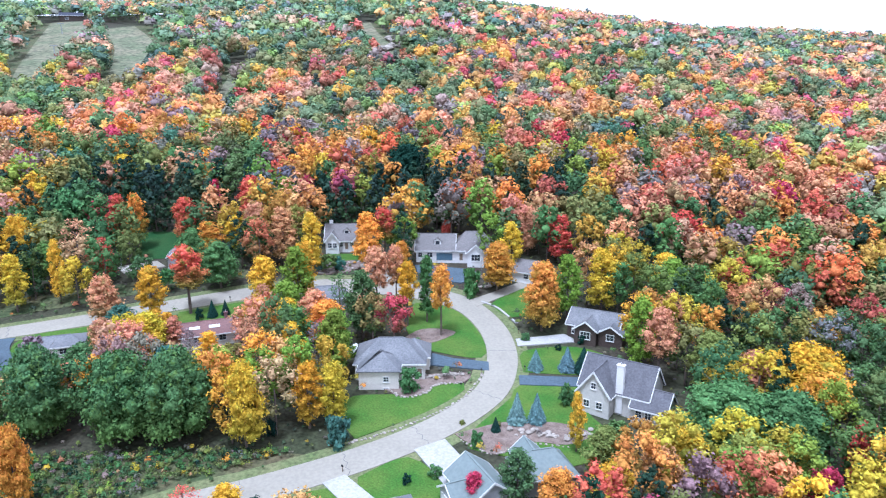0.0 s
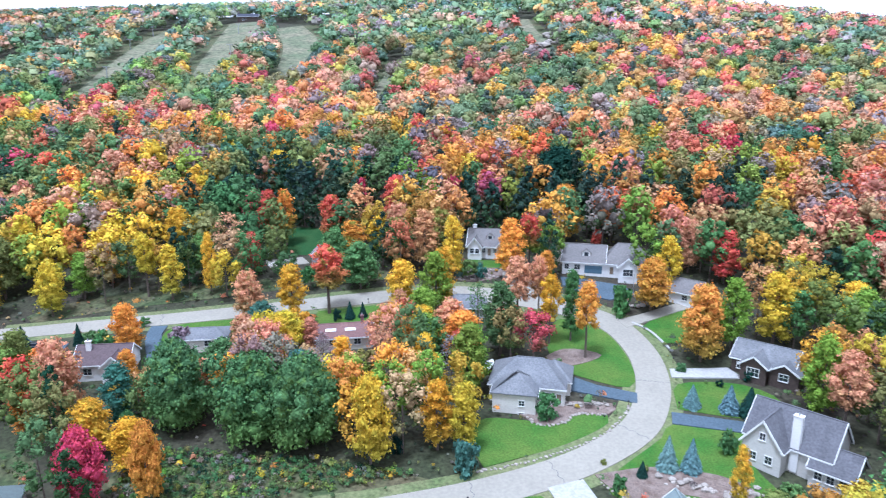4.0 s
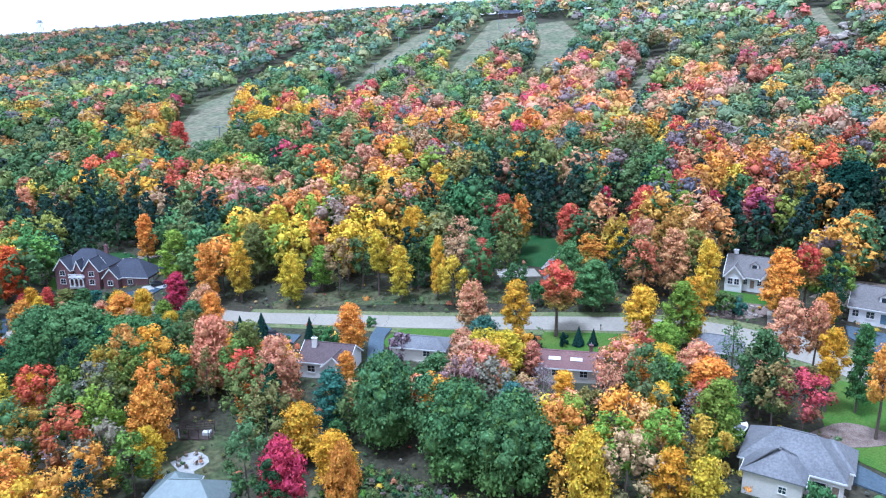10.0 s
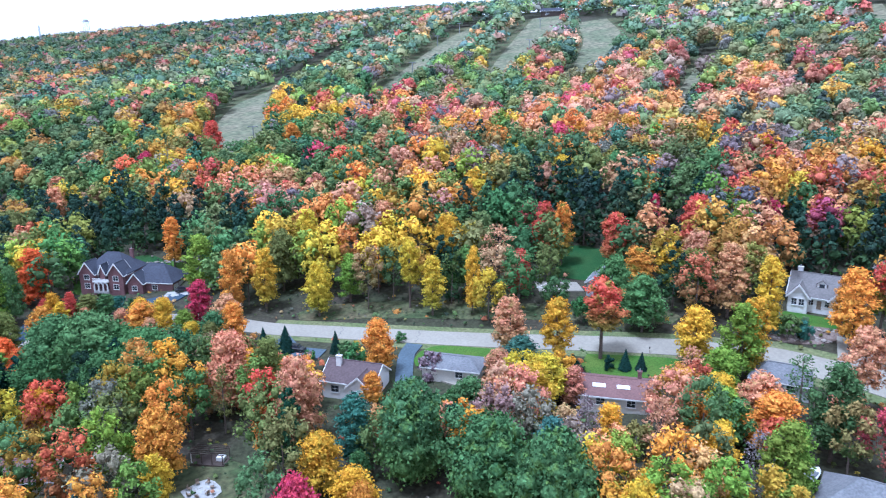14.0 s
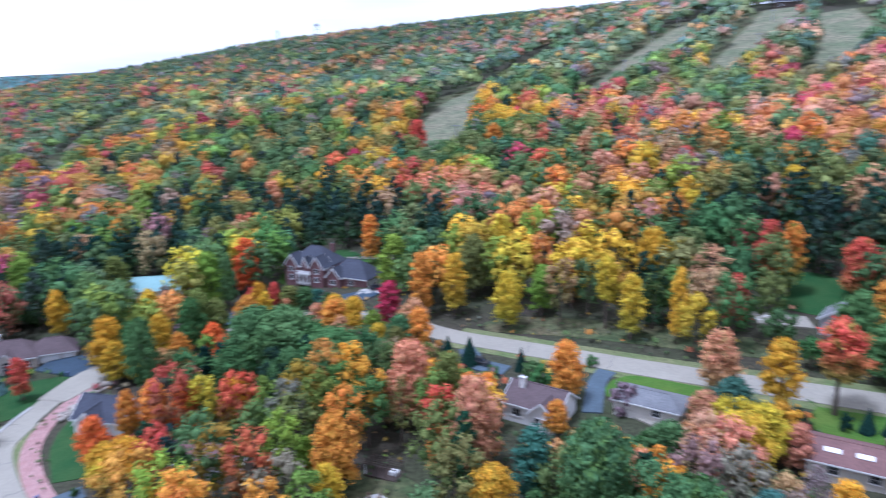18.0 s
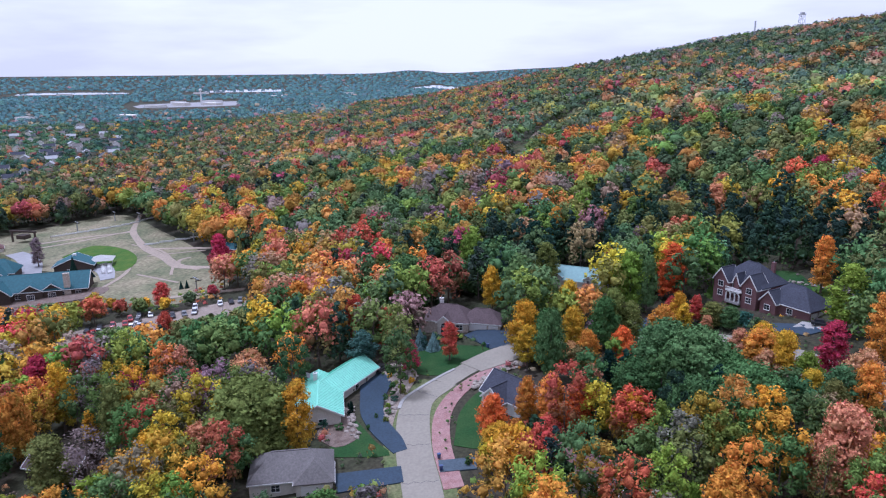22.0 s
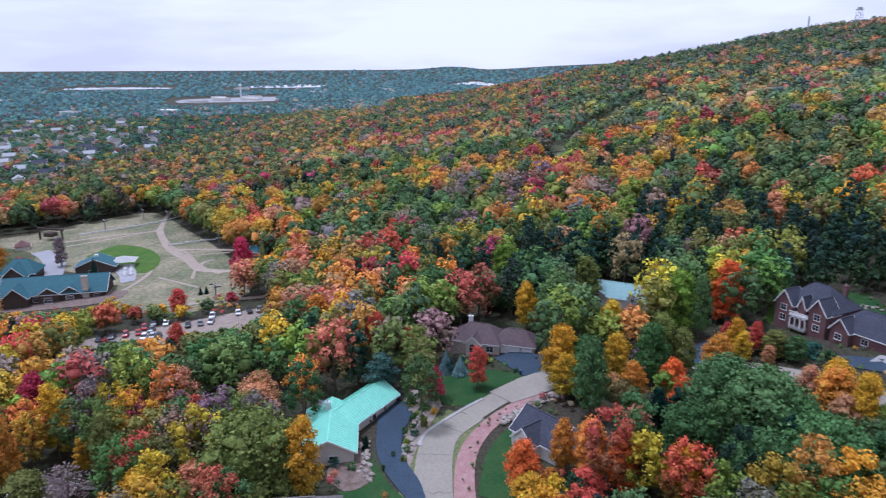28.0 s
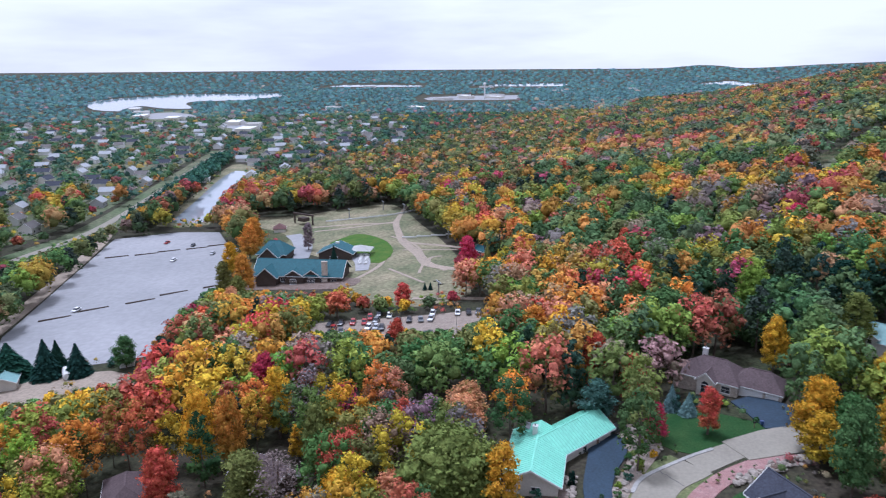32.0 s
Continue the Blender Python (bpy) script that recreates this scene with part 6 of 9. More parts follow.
def fire_pit():
    x, y = -112.0, 107.5
    pad = patch("fire_pit_paving", [(-115, 105.5), (-109.5, 104.6), (-108.4, 109.4), (-113.6, 110.4)], CONCRETE, 0.24, "round pale paved circle of the fire pit", "paving", cell=1.5)
    ribbon("garden_path", [(-109.4, 105.6), (-106.5, 103.4), (-104.5, 100.5)], 1.5, CONCRETE, 0.22, "pale paved garden path", "path", step=1.0, across=2)
    rock_wall("fire_pit", "ring of grey stones round the fire pit", [(x + 0.9 * math.cos(a), y + 0.9 * math.sin(a)) for a in np.linspace(0, 5.6, 8)], 0.3, 0.5, 1, 0.05, "fire pit")
    for k in range(7):
        a = k * 0.9
        c = tagged(new("garden_chair"), "dark wooden garden chair round the fire pit", "chair", "chairs round the fire pit")
        cx, cy = x + 2.1 * math.cos(a), y + 2.1 * math.sin(a)
        c.matrix_basis = pose(cx, cy, ground(cx, cy) + 0.24, 0, 0, math.degrees(a) + 90)
        bm = bmesh.new()
        add_box(bm, -0.3, 0.3, -0.3, 0.3, 0.36, 0.42)
        part("seat", bm, WOOD, c)
        bm = bmesh.new()
        add_box(bm, -0.3, 0.3, -0.34, -0.28, 0.42, 1.0)
        part("backrest", bm, WOOD, c)
        for lx in (-0.27, 0.27):
            for ly in (-0.27, 0.27):
                bm = bmesh.new()
                add_box(bm, lx - 0.03, lx + 0.03, ly - 0.03, ly + 0.03, 0, 0.36)
                part("leg", bm, WOOD, c)


def garden_shelter():
    s = tagged(new("garden_shelter"), "dark timber open shelter on a paved pad in the yard", "shelter")
    s.matrix_basis = pose(-118.0, 114.4, ground(-118, 114.4) + 0.2, 0, 0, 28)
    bm = bmesh.new()
    add_box(bm, -3.4, 3.4, -1.8, 1.8, -0.5, 0.12)
    part("deck", bm, SIDING_DARK, s)
    for x in (-3.1, -1.0, 1.0, 3.1):
        for y in (-1.6, 1.6):
            bm = bmesh.new()
            add_box(bm, x - 0.07, x + 0.07, y - 0.07, y + 0.07, 0.1, 2.2)
            part("post", bm, TRIM if x == -3.1 and y < 0 else SIDING_DARK, s)
    for k in range(6):
        bm = bmesh.new()
        add_box(bm, -3.5, 3.5, -1.75 + k * 0.68, -1.65 + k * 0.68, 2.2, 2.36)
        part("rafter", bm, SIDING_DARK, s)
    bm = bmesh.new()
    add_box(bm, 1.2, 2.8, -0.4, 0.9, 0.12, 0.9)
    part("bench", bevelled(bm, 0.05), TRIM, s, "pale garden bench")


def boat():
    b = tagged(new("boat"), "white and grey motor boat on a trailer behind the house", "boat")
    b.matrix_basis = pose(-22.5, 163.5, ground(-22.5, 163.5) + 0.3, 0, 0, 80)
    bm = bmesh.new()
    rings = []
    for x, w, d in ((-2.6, 1.0, 0.7), (-1.0, 1.1, 0.8), (1.0, 0.95, 0.8), (2.2, 0.55, 0.7), (3.0, 0.08, 0.35)):
        rings.append([bm.verts.new((x, y, z)) for y, z in ((-w, 1.2), (-w * 0.8, 1.2 - d * 0.7), (0, 1.2 - d), (w * 0.8, 1.2 - d * 0.7), (w, 1.2))])
    for a, c in zip(rings[:-1], rings[1:]):
        for k in range(4):
            bm.faces.new((a[k], a[k + 1], c[k + 1], c[k]))
    bm.faces.new(rings[0])
    bm.faces.new([r[0] for r in rings] + [r[4] for r in rings[::-1]])
    part("hull", bm, PAINT["white"], b)
    bm = bmesh.new()
    add_box(bm, -2.2, 0.8, -0.8, 0.8, 1.2, 1.45)
    part("cover", bevelled(bm, 0.1), PAINT["grey"], b)
    for y in (-0.9, 0.9):
        bm = bmesh.new()
        bmesh.ops.create_cone(bm, cap_ends=True, segments=12, radius1=0.32, radius2=0.32, depth=0.2, matrix=Matrix.Translation((-0.6, y, 0.3)) @ Matrix.Rotation(math.pi / 2, 4, "X"))
        part("wheel", bm, TYRE, b)


def hoop():
    h = tagged(new("basketball_hoop"), "basketball hoop beside the small court", "basketball hoop")
    h.matrix_basis = pose(-99.2, 210.2, ground(-99.2, 210.2), 0, 0, 20)
    bm = bmesh.new()
    bmesh.ops.create_cone(bm, cap_ends=True, segments=8, radius1=0.08, radius2=0.06, depth=3.4, matrix=Matrix.Translation((0, 0, 1.6)))
    part("pole", bm, METAL, h)
    bm = bmesh.new()
    add_box(bm, 0.5, 0.56, -0.9, 0.9, 2.8, 3.9)
    part("backboard", bm, TRIM, h)
    line = [(-98.5, 207.8), (-95.5, 209), (-94.4, 211.8), (-97.4, 210.8), (-98.5, 207.8)]
    for a, b in zip(line[:-1], line[1:]):
        ribbon("court_line", [a, ((a[0] + b[0]) / 2, (a[1] + b[1]) / 2), b], 0.12, TRIM, 0.32, "white painted court line", "line marking", thick=0.01, step=1.0, across=1)


fire_pit(), garden_shelter(), boat(), hoop()


# ---- the lodge, the field, the ridge and the town ----
FAR_FIELDS = [[(-2900, -1540), (-3250, -1560), (-3300, -1150), (-3060, -1090)], [(-3100, -900), (-3500, -560), (-3200, -480), (-3000, -820)], [(-2900, 40), (-3450, 180), (-3480, 420), (-3200, 400)],
              [(-2000, -700), (-2300, -820), (-2500, -520), (-2100, -420)], [(-424, -268), (-436, -236), (-540, -284), (-663, -346), (-694, -400), (-560, -336)],
              [(-1210, -960), (-1330, -1080), (-1400, -1060), (-1290, -910)], [(-1060, -650), (-1110, -730), (-1160, -700), (-1110, -620)]]
patch("far_lake", [(-2960, -1500), (-3120, -1520), (-3180, -1190), (-3060, -1120)], WATER, 0.8, "distant pale lake", "water", cell=90.0)
patch("far_lake", [(-3130, -800), (-3290, -830), (-3460, -560), (-3200, -500)], WATER, 1.2, "distant pale lake", "water", cell=90.0)
patch("far_lake", [(-2960, 60), (-3380, 200), (-3420, 400), (-3250, 380), (-3000, 190)], WATER, 1.2, "distant pale lake", "water", cell=90.0)
patch("pond_bank", [(-424, -268), (-436, -236), (-540, -284), (-663, -346), (-694, -400), (-560, -336)], DRYGRASS, 0.12, "dry grassy bank round the pond", "grass bank", cell=15.0)
patch("commercial_lot", [(-2030, -680), (-2220, -740), (-2400, -500), (-2130, -440)], LOT, 0.5, "pale paved lots of the town", "parking lot", cell=80.0)
patch("commercial_lot", [(-1210, -960), (-1330, -1080), (-1400, -1060), (-1290, -910)], LOT, 0.5, "pale paved lots of the town", "parking lot", cell=80.0)
patch("commercial_lot", [(-1060, -650), (-1110, -730), (-1160, -700), (-1110, -620)], LOT, 0.5, "pale paved lots of the town", "parking lot", cell=60.0)
ribbon("dirt_track", [(-516, -128, 3), (-480, -118, 3), (-457, -111, 4), (-430, -98, 4), (-405, -84, 5), (-380, -66, 5), (-359, -52, 5), (-350, -30, 4), (-340, -10, 4)], 0, DIRT, 0.2, "bare dirt track across the field", "track", step=5.0, across=3)
ribbon("dirt_track", [(-457, -111, 3), (-450, -140, 3), (-440, -160, 3)], 0, DIRT, 0.2, "bare dirt track across the field", "track", step=5.0, across=3)
ribbon("dirt_track", [(-405, -84, 3), (-398, -60, 3), (-392, -44, 3)], 0, DIRT, 0.2, "bare dirt track across the field", "track", step=5.0, across=3)
for line, wide in (([(-388, -78), (-389, -61), (-389, -48)], 1.6), ([(-429, -153), (-441, -135), (-460, -113)], 2.6), ([(-330, -79), (-347, -77), (-362, -78), (-378, -85)], 2.2), ([(-307, -40), (-308, -24), (-308, -10)], 3.4),
                   ([(-350, -41), (-365, -55), (-374, -56), (-376, -52)], 2.2), ([(-420, -98), (-400, -76), (-372, -60), (-345, -52)], 1.4), ([(-352, -70), (-342, -58), (-330, -44)], 1.4)):
    ribbon("dirt_track", line, wide, DIRT, 0.21, "narrow worn dirt track across the field", "track", step=4.0, across=2)
ribbon("lodge_path", [(-419, -162, 9), (-407, -150, 10), (-390, -138, 10), (-367, -126, 8)], 0, LOT, 0.3, "pale paved path up to the lodge", "path", step=4.0, across=3)
ribbon("lodge_path", [(-378, -100, 10), (-365, -90, 8), (-348, -82, 6)], 0, LOT, 0.3, "pale paved terrace beside the lodge", "path", step=4.0, across=3)
ribbon("hillside_track", [(-509, 114, 4), (-533, 146, 4), (-564, 178, 5), (-567, 212, 5), (-600, 245, 6)], 0, SLOPE, 0.2, "grassy track climbing the wooded hill", "track", step=8.0, across=3)
YARD_GRASS = material("yard_grass", (0.075, 0.115, 0.050), 0.95, 0.4, 0.4, 0.02, 0.0, second=(0.14, 0.14, 0.085))
for pts in ([(-330, -322), (-420, -326), (-700, -466), (-980, -616), (-1400, -830), (-1480, -1100), (-900, -1000), (-500, -700), (-300, -420)], [(-720, -430), (-1000, -420), (-1500, -600), (-1450, -760), (-980, -570)]):
    patch("town_yards", pts, YARD_GRASS, 0.06, "grass yards between the houses of the town", "ground", cell=40.0)
ribbon("roadside_grass", [(-330, -282), (-416, -303), (-620, -402), (-800, -491)], 26.0, YARD_GRASS, 0.09, "mown grass strips along the straight street", "grass verge", step=12.0, across=8)
patch("lodge_grass", [(-296, -132), (-330, -150), (-380, -176), (-424, -216), (-436, -200), (-412, -160), (-372, -150), (-330, -128), (-306, -112)], SCRUB, 0.11, "rough grass between the parking lot and the lodge", "ground", cell=8.0)
patch("lodge_yard", [(-312, -122), (-318, -80), (-330, -74), (-336, -84), (-330, -128)], MULCH, 0.24, "paved yard before the lodge", "yard", cell=6.0)
patch("south_yard", [(-200, -150), (-222, -110), (-212, -96), (-188, -120), (-186, -145)], DIRT, 0.14, "gravel yard with sheds beside the lot", "yard", cell=8.0)
patch("ball_field", [(-322, -290), (-350, -283), (-340, -262), (-296, -248), (-290, -262)], LAWN, 0.2, "green grass beside the lot", "lawn", cell=10.0)
ribbon("lot_verge", [(-240, -186), (-298, -220), (-378, -268), (-400, -286)], 7.0, DIRT, 0.2, "reddish dirt edge of the parking lot", "verge", step=8.0, across=2)


def lodge():
    h = house_at("lodge", -332.5, -104.5, 103, "dark timber ski lodge with long teal roof and gabled entrances", "lodge")
    wing(h, 0, 0, 40, 15, 4.4, 5.0, SIDING_DARK, ROOF_TEAL, over=1.2, down=3)
    for u, w, out in ((-13.5, 9.5, 9), (-1.5, 5.5, 8.4), (6.5, 5.5, 7.6)):
        wing(h, u, -out + 2.6, w, out, 4.0, 3.9 if w > 6 else 2.6, SIDING_DARK, ROOF_TEAL, axis="y", over=0.8, down=3)
        window(h, u, -out * 1.5 + 2.58, 0.6, w * 0.5, 2.2, 0, 3)
    chimney(h, 12.5, -7.2, 0, 10.5, 2.4, 1.4, STONE_WALL)
    for u in (-7, 2.6, 10, 16.5):
        window(h, u, -7.52, 0.8, 2.0, 1.8)
    for u in (-15, -5, 5, 15):
        window(h, u, 7.52, 0.8, 2.0, 1.8, 180)
    h = house_at("lodge_annex", -365.5, -140.5, 103, "dark timber hall with teal hipped gable roof", "lodge")
    wing(h, 0, 2, 15, 13, 4.4, 5.0, SIDING_DARK, ROOF_TEAL, over=1.0, down=3, hip=4.5)
    wing(h, 0, -4.5, 10, 9, 4.2, 4.2, SIDING_DARK, ROOF_TEAL, axis="y", over=1.0, down=3)
    window(h, 0, -9.02, 0.8, 5.0, 2.4, 0, 3)
    h = house_at("lodge_annex", -371.0, -106.5, 103, "teal-roofed pavilion with cupola beside the terrace", "lodge")
    wing(h, 0, 0, 11, 17, 4.0, 3.6, SIDING_DARK, ROOF_TEAL, axis="y", over=1.0, down=3)
    window(h, 0, -8.52, 0.8, 4.0, 2.2, 0, 3)
    bm = bmesh.new()
    add_box(bm, -0.8, 0.8, -0.8, 0.8, 7.0, 8.6)
    part("cupola", bevelled(bm, 0.1), TRIM, h)
    t = tagged(new("canopy_tent"), "white canopy over the lodge terrace", "tent")
    t.matrix_basis = pose(-377, -96.5, ground(-377, -96.5), 0, 0, 103)
    bm = bmesh.new()
    for x in (-6, 6):
        for y in (-5, 5):
            bm.verts.new((x, y, 3.4))
    bm.verts.ensure_lookup_table()
    tip = bm.verts.new((0, 0, 5.6))
    v = bm.verts[:4]
    for a, b in ((0, 1), (1, 3), (3, 2), (2, 0)):
        bm.faces.new((v[a], v[b], tip))
    ret = bmesh.ops.solidify(bm, geom=bm.faces[:], thickness=0.08)
    part("canopy", bm, TRIM, t)
    for x in (-5.8, 5.8):
        for y in (-4.8, 4.8):
            bm = bmesh.new()
            add_box(bm, x - 0.08, x + 0.08, y - 0.08, y + 0.08, -0.5, 3.5)
            part("post", bm, METAL, t)
    first = None
    for k in range(8):
        for j in range(2):
            x, y = -376 + 2.4 * k, -92.5 + 1.0 * k - 3 * j
            m = pose(x, y, ground(x, y) + 0.3, 0, 0, 68)
            if first is None:
                first = tagged(new("picnic_table"), "pale picnic table on the lodge terrace", "table", "picnic tables")
                for nm, x0, x1, y0, y1, z0, z1 in (("tabletop", -0.9, 0.9, -0.4, 0.4, 0.7, 0.76), ("bench", -0.9, 0.9, -0.95, -0.65, 0.42, 0.47), ("bench", -0.9, 0.9, 0.65, 0.95, 0.42, 0.47), ("leg", -0.7, -0.6, -0.8, 0.8, 0.0, 0.42), ("leg", 0.6, 0.7, -0.8, 0.8, 0.0, 0.42)):
                    bm = bmesh.new()
                    add_box(bm, x0, x1, y0, y1, z0, z1)
                    part(nm, bm, TRIM, first)
                first.matrix_basis = m
            else:
                copy_thing(first, m)


def lift_station(x, y, turn, what):
    s = tagged(new("lift_station"), what, "ski lift")
    s.matrix_basis = pose(x, y, ground(x, y), 0, 0, turn)
    for u in (-8, 8):
        bm = bmesh.new()
        add_box(bm, u - 0.4, u + 0.4, -0.4, 0.4, -0.5, 6.0)
        part("pillar", bm, SIDING_DARK, s)
    bm = bmesh.new()
    add_box(bm, -9, 9, -0.5, 0.5, 6.0, 7.0)
    part("crossbeam", bm, SIDING_DARK, s)
    bm = bmesh.new()
    add_box(bm, -3, 3, -2.5, 2.5, 2.2, 4.6)
    part("drive_house", bevelled(bm, 0.2), SIDING_DARK, s)


def snow_fence(pts, what):
    line = curve_points(pts, 6.0)
    f = tagged(new("fence"), what, "fence")
    x0, y0 = line[0]
    f.matrix_basis = pose(x0, y0, ground(x0, y0))
    for a, b in zip(line[:-1], line[1:]):
        za, zb = ground(*a) - ground(x0, y0), ground(*b) - ground(x0, y0)
        bm = bmesh.new()
        n = math.dist(a, b)
        add_box(bm, 0, n, -0.2, 0.2, 0.5, 1.3)
        bm.transform(pose(a[0] - x0, a[1] - y0, za, 0, 0, math.degrees(math.atan2(b[1] - a[1], b[0] - a[0]))))
        part("rail", bm, TRIM, f)
        bm = bmesh.new()
        add_box(bm, -0.08, 0.08, -0.08, 0.08, -0.3, 1.5)
        bm.transform(pose(a[0] - x0, a[1] - y0, za))
        part("post", bm, WOOD, f)


def lift_tower(x, y, tall=9.0):
    t = tagged(new("lift_tower"), "steel chairlift tower on the cleared run", "ski lift tower", "chairlift towers")
    t.matrix_basis = pose(x, y, ground(x, y), 0, 0, 40)
    bm = bmesh.new()
    bmesh.ops.create_cone(bm, cap_ends=True, segments=8, radius1=0.4, radius2=0.28, depth=tall + 0.8, matrix=Matrix.Translation((0, 0, tall / 2 - 0.4)))
    part("mast", bm, METAL, t)
    bm = bmesh.new()
    add_box(bm, -2.6, 2.6, -0.2, 0.2, tall, tall + 0.4)
    part("crossarm", bm, METAL, t)
    for u in (-2.4, 2.4):
        bm = bmesh.new()
        add_box(bm, u - 0.1, u + 0.1, -1.3, 1.3, tall - 0.3, tall)
        part("sheave_train", bm, TYRE, t)


def lattice_tower(x, y, tall, wide, what, platform=True):
    t = tagged(new("lattice_tower"), what, "tower", "ridge towers")
    t.matrix_basis = pose(x, y, ground(x, y))
    steps = 7
    for sx, sy in ((-1, -1), (1, -1), (1, 1), (-1, 1)):
        bm = bmesh.new()
        vs = add_box(bm, -0.18, 0.18, -0.18, 0.18, -1, tall)
        for v in vs:
            f = wide if v.co.z < 0 else wide * 0.55
            v.co.x += sx * f
            v.co.y += sy * f
        part("leg", bm, METAL, t)
    for k in range(steps):
        z = tall * (k + 0.5) / steps
        w = wide * (1 - 0.45 * (k + 0.5) / steps)
        for a in range(4):
            bm = bmesh.new()
            n = 2 * w
            add_box(bm, -n * 0.62, n * 0.62, -0.1, 0.1, -0.1, 0.1)
            bm.transform(pose(0, 0, 0, 0, 0, 90 * a) @ pose(0, w, z, 0, 35 if (k + a) % 2 else -35, 0))
            part("brace", bm, METAL, t)
    if platform:
        bm = bmesh.new()
        add_box(bm, -wide * 0.85, wide * 0.85, -wide * 0.85, wide * 0.85, tall, tall + 0.5)
        part("platform", bm, METAL, t)
        bm = bmesh.new()
        add_box(bm, -wide * 0.5, wide * 0.5, -wide * 0.5, wide * 0.5, tall + 0.5, tall + 3.2)
        part("cabin", bm, SIDING_GREY, t)


lodge()
lift_station(-449, -172, 75, "dark timber lift station at the foot of the slope")
snow_fence([(-456, -160), (-468, -142), (-482, -122), (-500, -112)], "white pipe fence along the field")
snow_fence([(-414, -89), (-420, -74), (-424, -58)], "white pipe fence on the field")
for x, y in ((-498, -138), (-470, -150), (-415, -62), (-487, -118), (-310, -30)):
    lift_tower(x, y, 6.0)
for x, y in ((-322, 299), (-384, 365), (-436, 421), (-370, 503), (-422, 609), (-438, 670), (-308, 582), (-349, 677)):
    lift_tower(x, y)
lattice_tower(-1135, 660, 34, 5.0, "steel lookout tower on the wooded ridge")
lattice_tower(-1160, 600, 38, 1.2, "thin radio mast on the wooded ridge", False)
summit = house_at("summit_lodge", -382, 764, 20, "dark summit building above the ski runs")
wing(summit, 0, 0, 22, 9, 5.0, 3.0, SIDING_DARK, ROOF_DARK)
window(summit, -4, -4.52, 1.0, 3.0, 2.0, 0, 2)
hut = house_at("hut", -378, -31, 60, "small red hut with teal roof at the wood's edge")
wing(hut, 0, 0, 8, 6, 2.8, 1.8, BRICK, ROOF_TEAL)
window(hut, 0, -3.02, 0.9, 1.6, 1.2)
kiosk = house_at("kiosk", -427, -176, 30, "small round-topped kiosk with pale red roof")
wing(kiosk, 0, 0, 7, 7, 2.6, 2.6, SIDING_CREAM, ROOF_RED, hip=2.8)
window(kiosk, 0, -3.52, 0.9, 1.6, 1.2)
shed = house_at("shed", -206, -136, 40, "shed with teal green roof beside the yard")
wing(shed, 0, 0, 12, 7, 3.0, 1.6, SIDING_CREAM, ROOF_PALE)
window(shed, 0, 3.52, 0.9, 1.6, 1.2, 180)
shed = house_at("shed", -228, -109, 40, "small white shed by the parking lot")
wing(shed, 0, 0, 6, 4.5, 2.6, 1.2, SIDING_WHITE, ROOF_GREY)
window(shed, 0, 2.27, 0.9, 1.2, 1.0, 180)
tank = tagged(new("storage_tank"), "white storage tank lying in the yard", "tank")
tank.matrix_basis = pose(-215, -121, ground(-215, -121) + 1.4, 0, 0, 50)
bm = bmesh.new()
bmesh.ops.create_cone(bm, cap_ends=True, segments=16, radius1=1.4, radius2=1.4, depth=6.5, matrix=Matrix.Rotation(math.pi / 2, 4, "Y"))
part("shell", bevelled(bm, 0.3), TRIM, tank)
for u in (-2, 2):
    bm = bmesh.new()
    add_box(bm, u - 0.2, u + 0.2, -1.0, 1.0, -1.8, -0.9)
    part("cradle", bm, CONCRETE, tank)

# Bare granite on the hillside.
for pts in ([(-49, 598), (-42, 610), (-37, 633), (-46, 640)], [(-8, 614), (-4, 624), (-10, 634)], [(84, 649), (92, 663), (81, 672)], [(-469, 523), (-472, 550), (-472, 567)]):
    rock_wall("rock_outcrop", "pale granite outcrop among the hillside trees", pts, 4.0, 5.0, 2, 3.0, "rock")

# Concrete wheel stops of the parking lot.
stop = bmesh.new()
add_box(stop, -6, 6, -0.35, 0.35, -0.2, 0.45)
bevelled(stop, 0.1)
kerb_row = tagged(new("wheel_stop"), "long dark timber wheel stop on the gravel lot", "wheel stop", "wheel stops")
part("beam", stop, SIDING_DARK, kerb_row)
rows_at = [(-262 - 13.5 * k, -178 + 9.5 * k - 3 * (k % 2)) for k in range(6)] + [(-352 - 9 * k, -232 + 10 * k + 2 * (k % 2)) for k in range(6)]
for k, (x, y) in enumerate(rows_at):
    m = pose(x, y, ground(x, y) + 0.15, 0, 0, 142 if k < 6 else 132)
    if k == 0:
        kerb_row.matrix_basis = m
    else:
        copy_thing(kerb_row, m)


# The town: houses along its streets, sheds and stores farther out.
def town_house(seed):
    rng = np.random.default_rng(seed)
    h = tagged(new("town_house"), ("white", "cream", "grey", "white")[seed % 4] + " gabled town house among street trees", "house", "houses of the town")
    w, l = rng.uniform(8, 10), rng.uniform(11, 15)
    wing(h, 0, 0, l, w, 4.2, 3.0, (SIDING_WHITE, SIDING_CREAM, SIDING_GREY, SIDING_WHITE)[seed % 4], (ROOF_FADED, ROOF_DARK, ROOF_FADED, ROOF_TAUPE)[seed % 4])
    for u in (-3, 3):
        bm = bmesh.new()
        add_box(bm, u - 0.7, u + 0.7, w / 2, w / 2 + 0.06, 1.0, 2.4)
        part("window", bm, GLASS, h)
    return h


